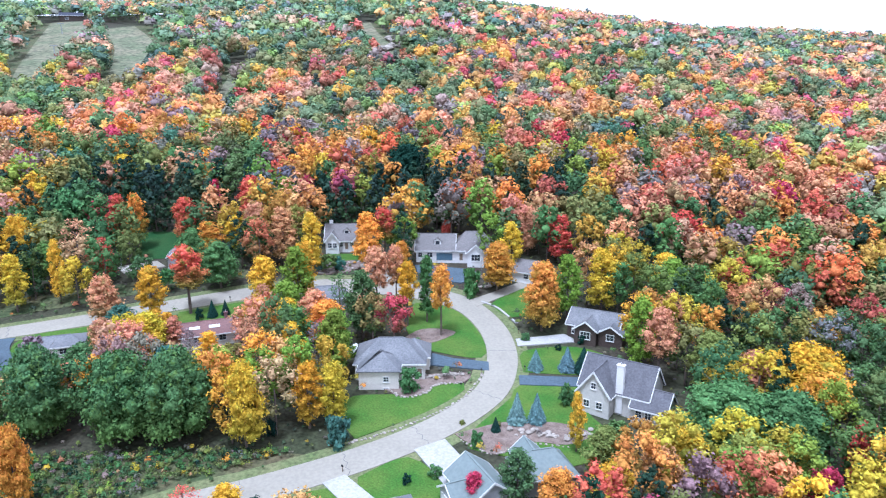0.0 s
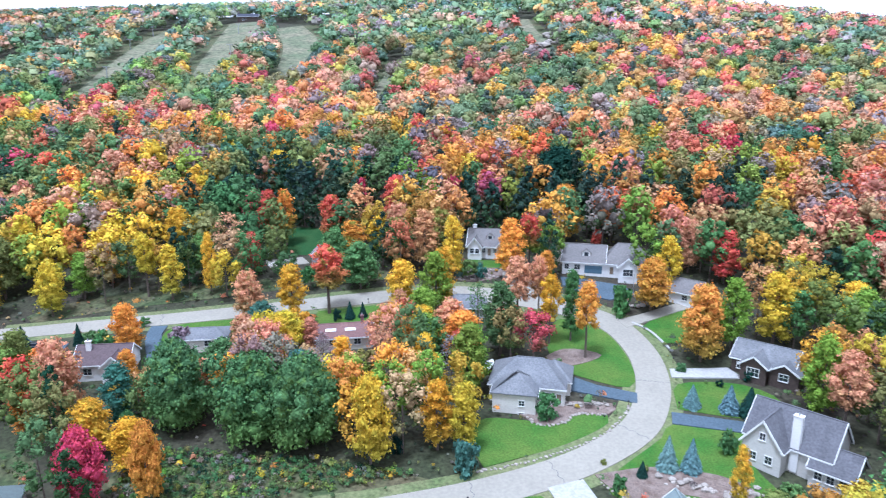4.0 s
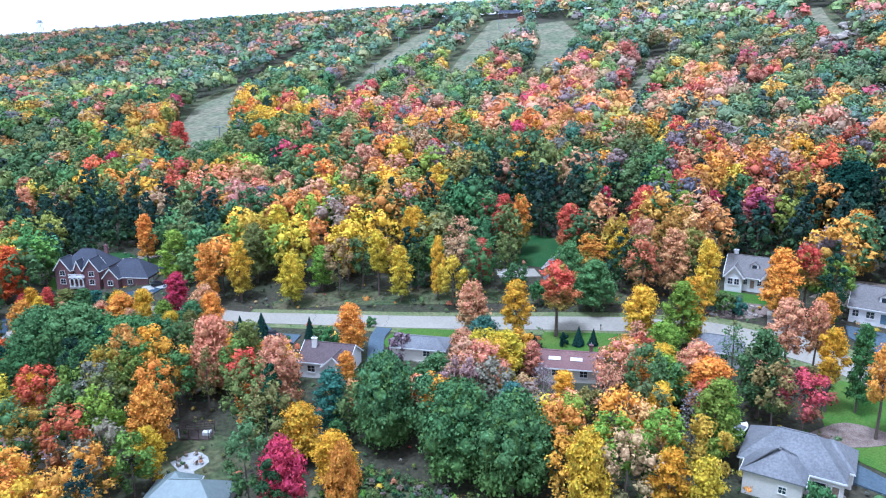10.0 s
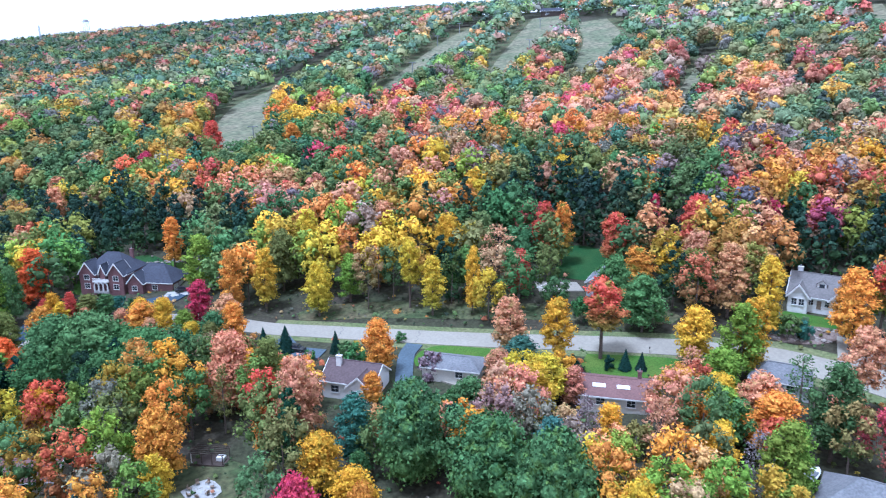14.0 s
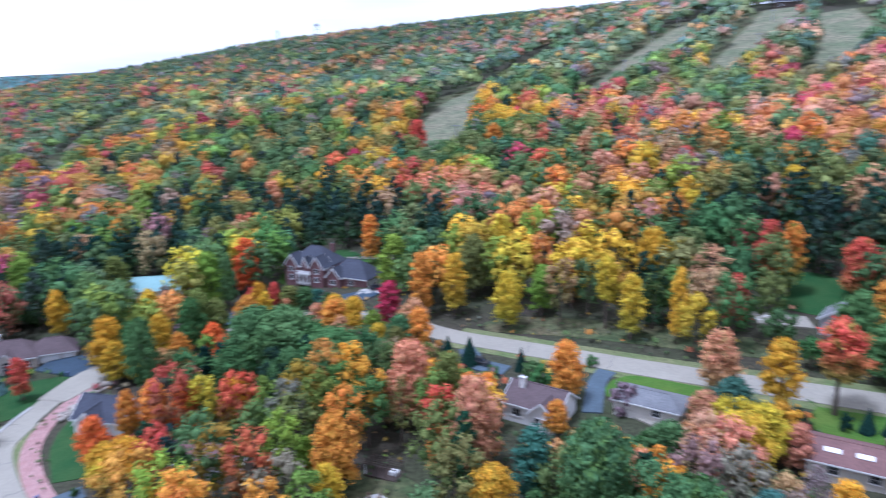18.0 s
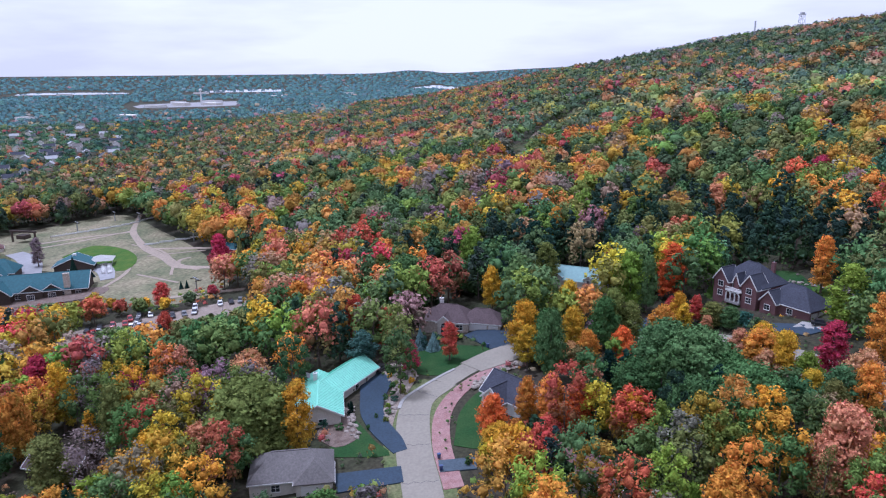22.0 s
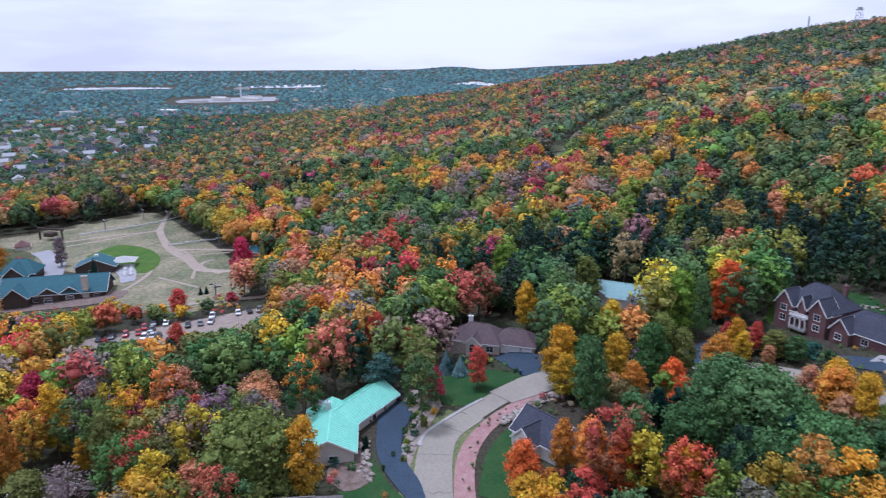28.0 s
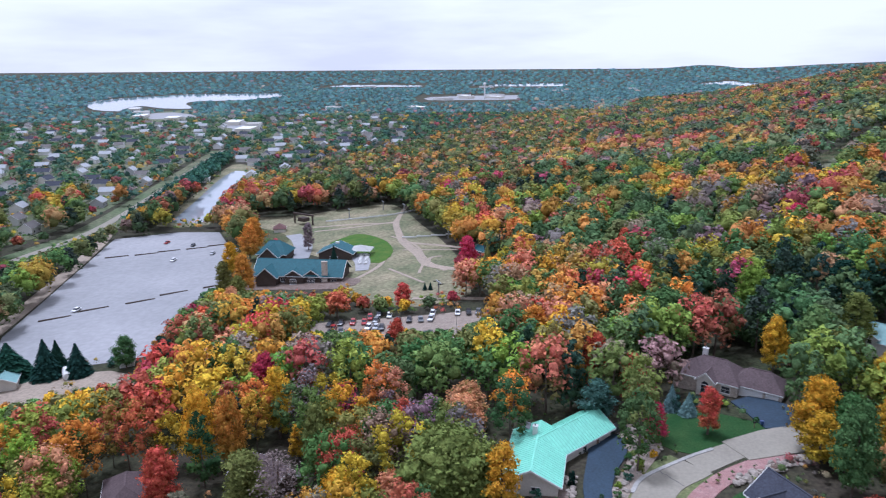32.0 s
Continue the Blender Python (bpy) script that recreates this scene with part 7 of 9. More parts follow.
def warehouse(seed):
    rng = np.random.default_rng(seed)
    h = tagged(new("warehouse"), ("white", "pale grey")[seed % 2] + " flat-roofed store building at the edge of town", "building", "stores of the town")
    l, w, t = rng.uniform(38, 70), rng.uniform(20, 34), rng.uniform(6, 9)
    bm = bmesh.new()
    add_box(bm, -l / 2, l / 2, -w / 2, w / 2, -2, t)
    part("wall", bm, SIDING_WHITE if seed % 2 else SIDING_CREAM, h)
    bm = bmesh.new()
    add_box(bm, -l / 2 + 0.4, l / 2 - 0.4, -w / 2 + 0.4, w / 2 - 0.4, t + 0.004, t + 0.4)
    part("roof", bm, CONCRETE if seed % 2 else TRIM, h)
    for u in np.linspace(-l / 2 + 5, l / 2 - 5, 5):
        bm = bmesh.new()
        add_box(bm, u - 1.6, u + 1.6, w / 2, w / 2 + 0.1, 0.6, 3.2)
        part("window", bm, GLASS, h)
    return h


town_rng = np.random.default_rng(44)
templates = [town_house(k) for k in range(4)]
spots = []
for k in range(4200):
    d = town_rng.uniform(420, 1550) ** 0.5 * town_rng.uniform(420, 1550) ** 0.5
    a = radians(town_rng.uniform(112, 150))
    x, y = -50 - math.sin(a) * d, 60 + math.cos(a) * d
    if y < -330 - 0.06 * (x + 400) and float(near_line(AVENUE, x, y)) > 20 and not inside(POND, x, y) and not inside(LAKE_1, x, y) and not inside(CAR_LOT, x, y) and all(math.dist((x, y), s) > 33 for s in spots):
        spots.append((x, y))
    if len(spots) >= 230:
        break
TOWN_SPOTS = spots
for k, (x, y) in enumerate(spots):
    m = pose(x, y, ground(x, y), 0, 0, town_rng.choice([25, 115]) + town_rng.uniform(-6, 6))
    if k < 4:
        templates[k].matrix_basis = m
    else:
        copy_thing(templates[k % 4], m)
stores = [warehouse(k) for k in range(4)]
for k, (x, y, a) in enumerate([(-1240, -1010, 30), (-1330, -1090, 40), (-1400, -1170, 35), (-1090, -640, 25), (-1150, -720, 25), (-2050, -640, 60), (-2150, -600, 60), (-2250, -640, 60), (-2180, -520, 62), (-2330, -560, 60),
                               (-1180, -880, 30), (-2790, -165, 70), (-2700, -420, 70), (-3030, -790, 60), (-1010, -600, 20), (-1560, -740, 50), (-1640, -560, 50), (-2950, -1300, 60)]):
    m = pose(x, y, ground(x, y), 0, 0, a)
    if k < 4:
        stores[k].matrix_basis = m
    else:
        copy_thing(stores[k % 4], m)
tower = tagged(new("water_tower"), "slim white tower standing over the distant town", "tower")
tower.matrix_basis = pose(-2140, -540, ground(-2140, -540))
bm = bmesh.new()
bmesh.ops.create_cone(bm, cap_ends=True, segments=10, radius1=2.6, radius2=1.8, depth=44, matrix=Matrix.Translation((0, 0, 21)))
part("shaft", bm, TRIM, tower)
bm = bmesh.new()
bmesh.ops.create_uvsphere(bm, u_segments=14, v_segments=8, radius=4.5, matrix=Matrix.Translation((0, 0, 44)))
part("tank", bm, TRIM, tower)


# ---- trees and shrubs that stand out, one by one ----
tree("maple", -204.3, 88.0, 16.7, 5.0, GOLD, .3)
tree("maple", -188.8, 92.1, 19.0, 4.4, GREEN, 0)
tree("maple", -229.2, 105.7, 12.9, 3.9, YELLOW, .3)
tree("maple", -231.8, 111.4, 10.3, 2.6, SALMON, 0)
tree("maple", -207.4, 112.6, 15.8, 4.6, OLIVE, 0)
tree("maple", -256.6, 125.6, 13.2, 5.1, RED, .2)
tree("maple", -230.5, 124.5, 19.0, 5.8, LIME, 0)
tree("maple", -227.9, 128.7, 17.6, 3.4, FRESH, 0)
tree("maple", -277.4, 142.4, 14.6, 5.7, BARE, 0)
tree("maple", -287.5, 135.9, 11.2, 3.6, LIME, 0)
tree("tall", -236.5, 139.5, 19.0, 4.5, FLAME, 0)
tree("tall", -237.9, 137.0, 12.4, 2.4, FLAME, 0)
tree("maple", -212.6, 132.6, 10.9, 2.9, GOLD, 0)
tree("maple", -216.7, 132.0, 8.4, 2.2, RED, 0)
tree("maple", -214.7, 138.6, 8.4, 2.2, RED, 0)
tree("maple", -210.8, 141.8, 7.3, 3.8, OLIVE, 0)
tree("maple", -206.8, 144.9, 6.9, 3.2, GREEN, 0)
tree("maple", -192.9, 102.1, 10.8, 3.3, ORANGE, .3)
tree("maple", -194.2, 111.7, 9.8, 3.3, FLAME, .2)
tree("maple", -185.6, 110.7, 9.4, 3.2, FLAME, .4)
tree("thin", -207.4, 107.6, 7.9, 3.0, BARE, 0)
tree("maple", -176.5, 99.0, 8.8, 3.4, SALMON, 0)
tree("broad", -176.7, 115.7, 16.8, 8.1, FRESH, 0)
tree("broad", -167.2, 119.5, 18.0, 9.3, FRESH, 0)
tree("broad", -151.4, 123.4, 15.8, 8.6, FRESH, 0)
tree("broad", -151.9, 111.9, 14.5, 7.0, FRESH, 0)
tree("broad", -165.4, 105.7, 13.4, 6.5, GREEN, 0)
tree("broad", -163.2, 123.9, 13.7, 6.7, GREEN, 0)
tree("broad", -148.6, 118.5, 11.6, 6.1, GREEN, 0)
tree("maple", -187.8, 144.3, 9.2, 3.6, GOLD, 0)
tree("maple", -177.5, 138.9, 11.8, 5.1, ORANGE, 0)
tree("maple", -170.9, 140.5, 13.9, 3.6, GOLD, .2)
tree("maple", -186.5, 137.8, 8.8, 2.9, SALMON, 0)
tree("maple", -168.6, 82.9, 11.3, 2.8, ORANGE, .2)
tree("maple", -164.4, 87.5, 12.9, 3.8, ORANGE, 0)
tree("maple", -160.7, 92.6, 11.8, 4.2, FLAME, 0)
tree("maple", -162.8, 74.6, 10.9, 3.6, FLAME, 0)
tree("maple", -157.8, 75.5, 7.0, 3.7, GOLD, .2)
tree("maple", -157.4, 85.5, 7.1, 3.7, RED, .2)
tree("maple", -155.4, 101.0, 11.6, 4.1, GOLD, .5)
tree("maple", -153.8, 107.6, 7.8, 2.7, ORANGE, .3)
tree("maple", -159.9, 96.8, 8.9, 2.7, GREEN, 0)
tree("maple", -178.4, 103.5, 11.0, 2.6, DARK, 0)
tree("maple", -204.3, 57.6, 9.4, 2.7, CRIMSON, 0)
tree("maple", -222.0, 55.6, 6.5, 1.9, CRIMSON, 0)
tree("tall", -209.1, 68.2, 11.5, 2.6, RED, .3)
tree("tall", -222.7, 50.7, 13.7, 3.2, RED, .2)
tree("broad", -256.2, 57.2, 19.0, 10.5, FRESH, 0)
tree("maple", -281.2, 80.1, 19.0, 5.8, LIME, .4)
tree("maple", -300.6, 67.2, 9.5, 4.4, ORANGE, 0)
tree("maple", -246.2, 84.2, 15.2, 3.5, GOLD, .4)
tree("maple", -251.2, 92.7, 15.6, 3.6, FRESH, 0)
tree("tall", -236.9, 97.0, 16.3, 4.0, OLIVE, 0)
tree("maple", -278.0, 109.0, 10.5, 4.1, OLIVE, 0)
tree("tall", -308.6, 118.8, 11.8, 4.6, ORANGE, 0)
tree("maple", -278.5, 47.2, 15.7, 4.0, OLIVE, 0)
tree("maple", -269.5, 74.6, 13.5, 4.6, FRESH, 0)
tree("maple", -119.6, 105.1, 15.8, 4.7, ORANGE, .2)
tree("tall", -123.4, 101.3, 11.7, 2.3, LIME, 0)
tree("tall", -112.2, 99.5, 12.3, 2.6, YELLOW, .2)
tree("tall", -171.5, 151.9, 14.4, 3.6, CRIMSON, 0)
tree("maple", -156.8, 149.6, 13.6, 4.5, SALMON, .3)
tree("maple", -155.5, 144.0, 11.4, 4.4, GREEN, 0)
tree("maple", -128.3, 127.8, 19.0, 5.6, SALMON, .2)
tree("thin", -123.1, 122.0, 15.4, 2.4, OLIVE, 0)
tree("tall", -119.2, 130.6, 18.6, 4.2, OLIVE, 0)
tree("maple", -106.6, 126.6, 19.0, 5.8, SALMON, 0)
tree("tall", -111.1, 121.5, 10.2, 2.3, ORANGE, 0)
tree("maple", -111.5, 156.0, 13.3, 4.2, ORANGE, .3)
tree("maple", -103.7, 145.1, 7.8, 2.7, ORANGE, 0)
tree("tall", -92.7, 127.3, 15.0, 3.7, TEAL, 0)
tree("broad", -81.0, 129.4, 19.0, 6.9, FRESH, .5)
tree("broad", -63.9, 128.3, 18.1, 7.6, FRESH, .5)
tree("tall", -57.8, 136.8, 16.2, 3.4, TEAL, 0)
tree("maple", -82.4, 149.9, 9.7, 5.1, GREEN, 0)
tree("maple", -92.6, 118.2, 11.9, 4.6, GOLD, .5)
tree("maple", -81.4, 114.6, 11.1, 4.8, GOLD, 0)
tree("maple", -91.1, 109.9, 7.7, 3.0, CRIMSON, 0)
tree("maple", -88.6, 124.0, 6.5, 2.3, GREEN, 0)
tree("maple", -71.8, 155.5, 13.1, 5.6, YELLOW, 0)
tree("maple", -83.5, 162.8, 9.4, 4.3, SALMON, 0)
tree("tall", -66.9, 164.8, 9.1, 2.6, SALMON, 0)
tree("maple", -89.4, 177.5, 14.0, 4.7, SALMON, 0)
tree("high", -74.7, 172.1, 19.0, 4.0, GOLD, 0)
tree("high", -69.5, 184.5, 19.0, 4.8, RED, .8)
tree("maple", -82.1, 170.4, 9.5, 5.0, TEAL, 0)
tree("tall", -53.6, 151.2, 12.2, 3.1, GOLD, 0)
tree("thin", -45.0, 153.3, 14.7, 3.6, SALMON, 0)
tree("tall", -40.9, 159.9, 12.5, 3.0, ORANGE, 0)
tree("tall", -34.7, 149.9, 14.2, 3.2, YELLOW, 0)
tree("maple", -38.1, 166.5, 11.5, 4.5, LIME, .1)
tree("maple", -30.0, 168.2, 11.7, 5.8, ORANGE, .2)
tree("thin", -28.8, 151.6, 14.2, 3.0, BARE, 0)
tree("tall", -24.6, 154.0, 15.6, 3.8, LIME, .3)
tree("thin", -39.4, 148.7, 12.9, 3.0, SALMON, 0)
tree("tall", -42.7, 139.5, 9.9, 2.6, YELLOW, 0)
tree("maple", -50.6, 190.7, 13.4, 4.9, YELLOW, .2)
tree("tall", -39.3, 190.9, 18.0, 3.8, GOLD, .6)
tree("maple", -42.6, 180.7, 11.0, 4.9, LIME, .5)
tree("thin", -47.3, 176.9, 12.3, 3.6, SALMON, 0)
tree("thin", -56.5, 147.4, 14.6, 3.1, BARE, 0)
tree("tall", -194.0, 169.1, 19.0, 5.0, LIME, .3)
tree("tall", -171.8, 163.0, 19.0, 3.7, ORANGE, 0)
tree("tall", -164.3, 168.9, 18.8, 3.7, YELLOW, .5)
tree("maple", -169.1, 179.9, 19.0, 5.8, OLIVE, 0)
tree("tall", -166.7, 189.3, 19.0, 3.9, YELLOW, 0)
tree("maple", -146.3, 172.0, 15.9, 4.6, YELLOW, 0)
tree("tall", -144.3, 182.5, 14.3, 3.6, LIME, 0)
tree("high", -125.6, 186.1, 19.0, 3.4, YELLOW, 0)
tree("tall", -117.4, 185.3, 17.0, 3.3, YELLOW, .6)
tree("tall", -142.5, 192.8, 12.6, 3.7, ORANGE, .5)
tree("tall", -107.8, 190.0, 18.7, 2.2, YELLOW, 0)
tree("tall", -100.9, 202.0, 13.6, 3.8, RED, 0)
tree("thin", -108.0, 203.2, 19.0, 5.8, SALMON, 0)
tree("maple", -126.4, 204.9, 18.7, 5.8, GOLD, .4)
tree("tall", -222.0, 178.6, 18.2, 3.5, ORANGE, 0)
tree("tall", -72.7, 214.1, 13.5, 4.5, ORANGE, .8)
tree("maple", -73.8, 201.5, 16.4, 4.9, FRESH, 0)
tree("maple", -65.2, 198.5, 14.1, 5.5, FRESH, 0)
tree("tall", -65.6, 219.5, 13.6, 3.8, YELLOW, .8)
tree("maple", -59.8, 219.7, 17.3, 5.2, SALMON, .3)
tree("tall", -49.4, 212.4, 19.0, 4.3, SALMON, .1)
tree("tall", -53.6, 238.4, 19.0, 4.8, LIME, 0)
tree("tall", -39.8, 207.6, 19.0, 3.4, YELLOW, .1)
tree("maple", -66.4, 242.7, 17.2, 5.4, RED, .2)
tree("tall", -23.0, 208.2, 19.0, 4.1, ORANGE, .3)
tree("high", -18.1, 211.3, 19.0, 3.8, RED, 1)
tree("high", -12.7, 202.9, 12.2, 2.6, ORANGE, 0)
tree("tall", -83.7, 226.7, 16.5, 3.6, RED, .6)
tree("tall", -103.9, 222.1, 19.0, 3.7, RED, .5)
tree("tall", -99.0, 223.4, 19.0, 3.7, ORANGE, .9)
tree("maple", -154.1, 209.6, 18.2, 5.3, SALMON, 0)
tree("maple", -201.3, 215.1, 15.8, 5.8, BARE, 0)
tree("maple", -208.1, 248.1, 13.1, 5.8, YELLOW, .2)
tree("maple", -143.4, 255.8, 11.6, 4.5, GOLD, 0)
tree("maple", -123.1, 271.4, 15.3, 5.8, YELLOW, 0)
tree("maple", -120.7, 266.9, 10.2, 3.0, YELLOW, 0)
tree("maple", -134.2, 277.4, 10.0, 5.2, CRIMSON, 0)
tree("maple", -268.9, 278.5, 19.0, 5.8, ORANGE, .3)
tree("maple", -325.9, 274.9, 19.0, 5.8, RED, 0)
tree("maple", -319.5, 232.3, 16.2, 5.8, CRIMSON, 0)
tree("maple", -186.2, 262.7, 14.8, 5.8, SALMON, 0)
tree("maple", -147.6, 254.9, 11.6, 4.5, YELLOW, .2)
tree("tall", -80.6, 245.1, 15.5, 3.4, CRIMSON, .2)
tree("tall", -37.5, 251.5, 17.4, 2.9, RED, .5)
tree("tall", -50.2, 256.6, 13.4, 3.5, CRIMSON, .2)
tree("thin", -25.7, 265.7, 19.0, 2.7, LIME, 0)
tree("maple", -22.6, 263.8, 8.0, 2.7, ORANGE, 0)
tree("maple", -323.4, 192.2, 17.6, 5.8, SALMON, 0)
tree("maple", -282.1, 214.0, 13.1, 5.7, RED, 0)
tree("tall", -248.0, 238.9, 18.8, 5.5, OLIVE, 0)
tree("maple", -139.0, 243.3, 14.7, 5.7, YELLOW, .5)
tree("maple", -152.3, 147.8, 12.9, 3.8, ORANGE, 0)
tree("maple", -148.3, 138.3, 12.3, 3.6, OLIVE, 0)
tree("tall", -131.6, 124.3, 10.9, 2.6, SALMON, 0)
tree("maple", -130.4, 131.4, 12.4, 4.3, GOLD, .2)
tree("maple", -209.2, 44.5, 11.6, 4.5, TEAL, 0)
tree("maple", -227.6, 41.4, 16.7, 4.1, RED, .2)
tree("broad", -167.5, 23.8, 19.0, 10.5, OLIVE, 0)
tree("tall", -165.6, 33.7, 18.4, 3.6, GOLD, .2)
tree("maple", -162.3, 14.4, 12.6, 4.9, SALMON, 0)
tree("maple", -204.7, 15.1, 11.6, 5.8, SALMON, .3)
tree("maple", -183.2, -2.2, 10.9, 3.5, ORANGE, 0)
tree("thin", -192.8, -20.1, 19.0, 5.3, BARE, 0)
tree("tall", -191.8, -28.4, 19.0, 3.5, GOLD, .6)
tree("maple", -203.7, -39.4, 17.0, 5.0, CRIMSON, 0)
tree("maple", -175.8, -29.8, 18.6, 3.6, ORANGE, .1)
tree("maple", -161.9, -17.0, 13.6, 5.3, OLIVE, 0)
tree("thin", -159.4, -7.8, 16.3, 5.1, BARE, 0)
tree("thin", -200.2, -14.6, 12.0, 4.7, CRIMSON, 0)
tree("maple", -160.1, 3.9, 12.7, 4.9, GOLD, .2)
tree("thin", -195.0, -0.7, 13.3, 3.7, BARE, 0)
tree("maple", -192.5, 11.0, 12.9, 5.0, OLIVE, 0)
tree("tall", -182.9, -17.7, 9.4, 2.2, GOLD, 0)
tree("tall", -360.4, 36.2, 15.2, 3.9, RED, 0)
tree("maple", -343.3, 24.5, 12.9, 5.8, ORANGE, 0)
tree("tall", -291.0, 81.4, 19.0, 5.8, LIME, 0)
tree("tall", -302.8, 116.2, 19.0, 3.9, ORANGE, 0)
tree("tall", -289.0, 105.3, 19.0, 5.2, DARK, 0)
tree("maple", -365.8, 101.4, 17.1, 5.8, CRIMSON, 0)
tree("maple", -307.9, 182.6, 18.4, 5.8, SALMON, 0)
tree("broad", -296.1, 159.0, 17.3, 10.5, OLIVE, 0)
tree("tall", -256.3, 103.4, 19.0, 4.6, OLIVE, 0)
tree("maple", -347.2, -29.5, 16.8, 4.6, CRIMSON, 0)
tree("maple", -294.1, -38.5, 10.2, 4.0, RED, 0)
tree("maple", -251.0, -22.7, 11.1, 3.4, RED, 0)
tree("tall", -237.6, 9.6, 15.7, 3.5, YELLOW, .2)
tree("tall", -243.5, 22.5, 19.0, 4.8, ORANGE, .5)
tree("tall", -40.6, 187.8, 17.9, 4.2, LIME, .3)
tree("high", -18.4, 184.4, 19.0, 3.7, SALMON, 0)
tree("high", -13.2, 186.5, 18.5, 2.6, SALMON, 0)
tree("high", -9.7, 177.7, 17.8, 2.9, GOLD, 0)
tree("high", -0.8, 172.3, 19.0, 3.1, ORANGE, .3)
tree("tall", -4.6, 179.8, 19.0, 2.5, GREEN, 0)
tree("tall", -20.8, 170.3, 19.0, 4.2, GREEN, 0)
tree("thin", -27.6, 178.1, 15.1, 3.3, GREEN, 0)
tree("maple", 15.4, 197.1, 14.3, 5.5, ORANGE, .1)
tree("tall", 20.2, 205.9, 17.0, 3.3, YELLOW, .3)
tree("maple", 26.9, 220.3, 15.8, 3.9, SALMON, 0)
tree("maple", 25.4, 174.7, 19.0, 5.7, ORANGE, .6)
tree("tall", 32.7, 179.5, 19.0, 3.7, LIME, 0)
tree("tall", 42.4, 183.0, 19.0, 4.5, YELLOW, .5)
tree("tall", 45.5, 154.3, 19.0, 3.6, LIME, 0)
tree("high", 47.9, 147.3, 19.0, 3.8, SALMON, 0)
tree("maple", 57.9, 142.9, 14.9, 5.8, OLIVE, 0)
tree("maple", 61.5, 183.0, 16.0, 5.8, LIME, .2)
tree("tall", 35.9, 215.0, 15.6, 4.3, RED, 0)
tree("maple", 42.6, 113.9, 11.0, 4.8, YELLOW, .3)
tree("maple", 54.3, 118.1, 10.2, 2.8, ORANGE, .3)
tree("broad", 54.1, 123.4, 14.2, 9.3, FRESH, 0)
tree("broad", 64.5, 120.4, 13.5, 8.7, FRESH, 0)
tree("broad", 76.7, 138.9, 13.8, 9.1, GOLD, .3)
tree("maple", 58.7, 112.6, 8.6, 3.3, OLIVE, 0)
tree("maple", 73.5, 111.9, 13.3, 3.5, RED, 0)
tree("maple", 63.8, 106.0, 8.4, 3.8, CRIMSON, 0)
tree("thin", 83.6, 135.6, 10.3, 4.0, BARE, 0)
tree("maple", 65.8, 141.0, 11.7, 4.5, SALMON, .3)
tree("tall", 5.0, 107.1, 7.6, 2.0, CRIMSON, 0)
tree("tall", 12.3, 107.9, 11.4, 3.0, GREEN, 0)
tree("tall", 25.3, 123.4, 12.7, 1.6, GOLD, 0)
tree("maple", 28.6, 114.5, 10.8, 4.2, OLIVE, 0)
tree("maple", 28.6, 107.5, 8.6, 4.5, GOLD, 0)
tree("maple", 19.4, 106.8, 7.7, 4.0, ORANGE, 0)
tree("broad", -52.7, 127.9, 19.0, 7.3, FRESH, .5)
tree("maple", -38.4, 124.1, 18.6, 4.4, YELLOW, .3)
tree("tall", -27.6, 131.9, 14.8, 3.4, GOLD, .4)
tree("tall", -22.5, 132.2, 14.7, 3.1, YELLOW, .2)
tree("tall", -25.1, 150.5, 17.9, 3.5, LIME, .3)
tree("tall", -35.3, 153.0, 13.4, 2.9, YELLOW, 0)
tree("maple", -72.5, 162.9, 11.3, 5.1, YELLOW, 0)
tree("maple", -32.6, 171.6, 12.9, 5.0, SALMON, .5)
tree("maple", -41.1, 174.1, 9.4, 4.4, YELLOW, .5)
tree("maple", -73.2, 107.5, 15.9, 3.4, ORANGE, 0)
tree("thin", -42.8, 102.8, 8.0, 3.1, RED, 0)
tree("maple", -36.9, 105.3, 6.6, 3.1, GOLD, 0)
tree("maple", -9.5, 235.7, 19.0, 5.6, ORANGE, .2)
tree("tall", -66.5, 239.0, 17.5, 4.4, RED, .2)
tree("tall", -85.8, 230.0, 14.9, 3.9, RED, .4)
tree("broad", -13.9, 270.2, 19.0, 10.5, DARK, 0)
tree("tall", -25.9, 218.4, 12.4, 2.4, ORANGE, .3)
tree("maple", 79.9, 217.0, 10.4, 5.5, RED, 0)
tree("maple", 99.8, 234.1, 9.0, 4.0, CRIMSON, 0)
tree("maple", 99.1, 185.3, 15.2, 5.0, RED, 0)
tree("maple", 63.3, 193.9, 12.6, 4.9, YELLOW, .4)
tree("maple", 32.4, 375.0, 13.2, 5.1, YELLOW, 0)
tree("maple", -83.3, 103.8, 16.1, 4.2, CRIMSON, 0)
tree("maple", 0.8, 233.4, 6.5, 1.7, RED, 0)
tree("maple", -305.1, -116.8, 18.8, 4.9, ORANGE, .2)
tree("maple", -330.7, -142.0, 17.4, 4.6, GOLD, .3)
tree("maple", -284.9, -105.7, 14.6, 4.5, OLIVE, 0)
tree("maple", -361.2, -152.7, 18.9, 5.8, ORANGE, 0)
tree("maple", -301.6, -124.8, 15.8, 4.2, OLIVE, 0)
tree("maple", -271.6, -99.1, 13.9, 4.3, SALMON, 0)
tree("maple", -152.3, -55.7, 15.2, 5.2, LIME, .2)
tree("maple", -159.3, -35.6, 14.3, 4.3, RED, 0)
tree("maple", -177.9, -32.8, 16.9, 3.9, ORANGE, .1)
tree("maple", -176.1, -38.9, 19.0, 4.6, GOLD, .3)
tree("tall", -196.4, -30.7, 14.6, 3.2, ORANGE, .5)
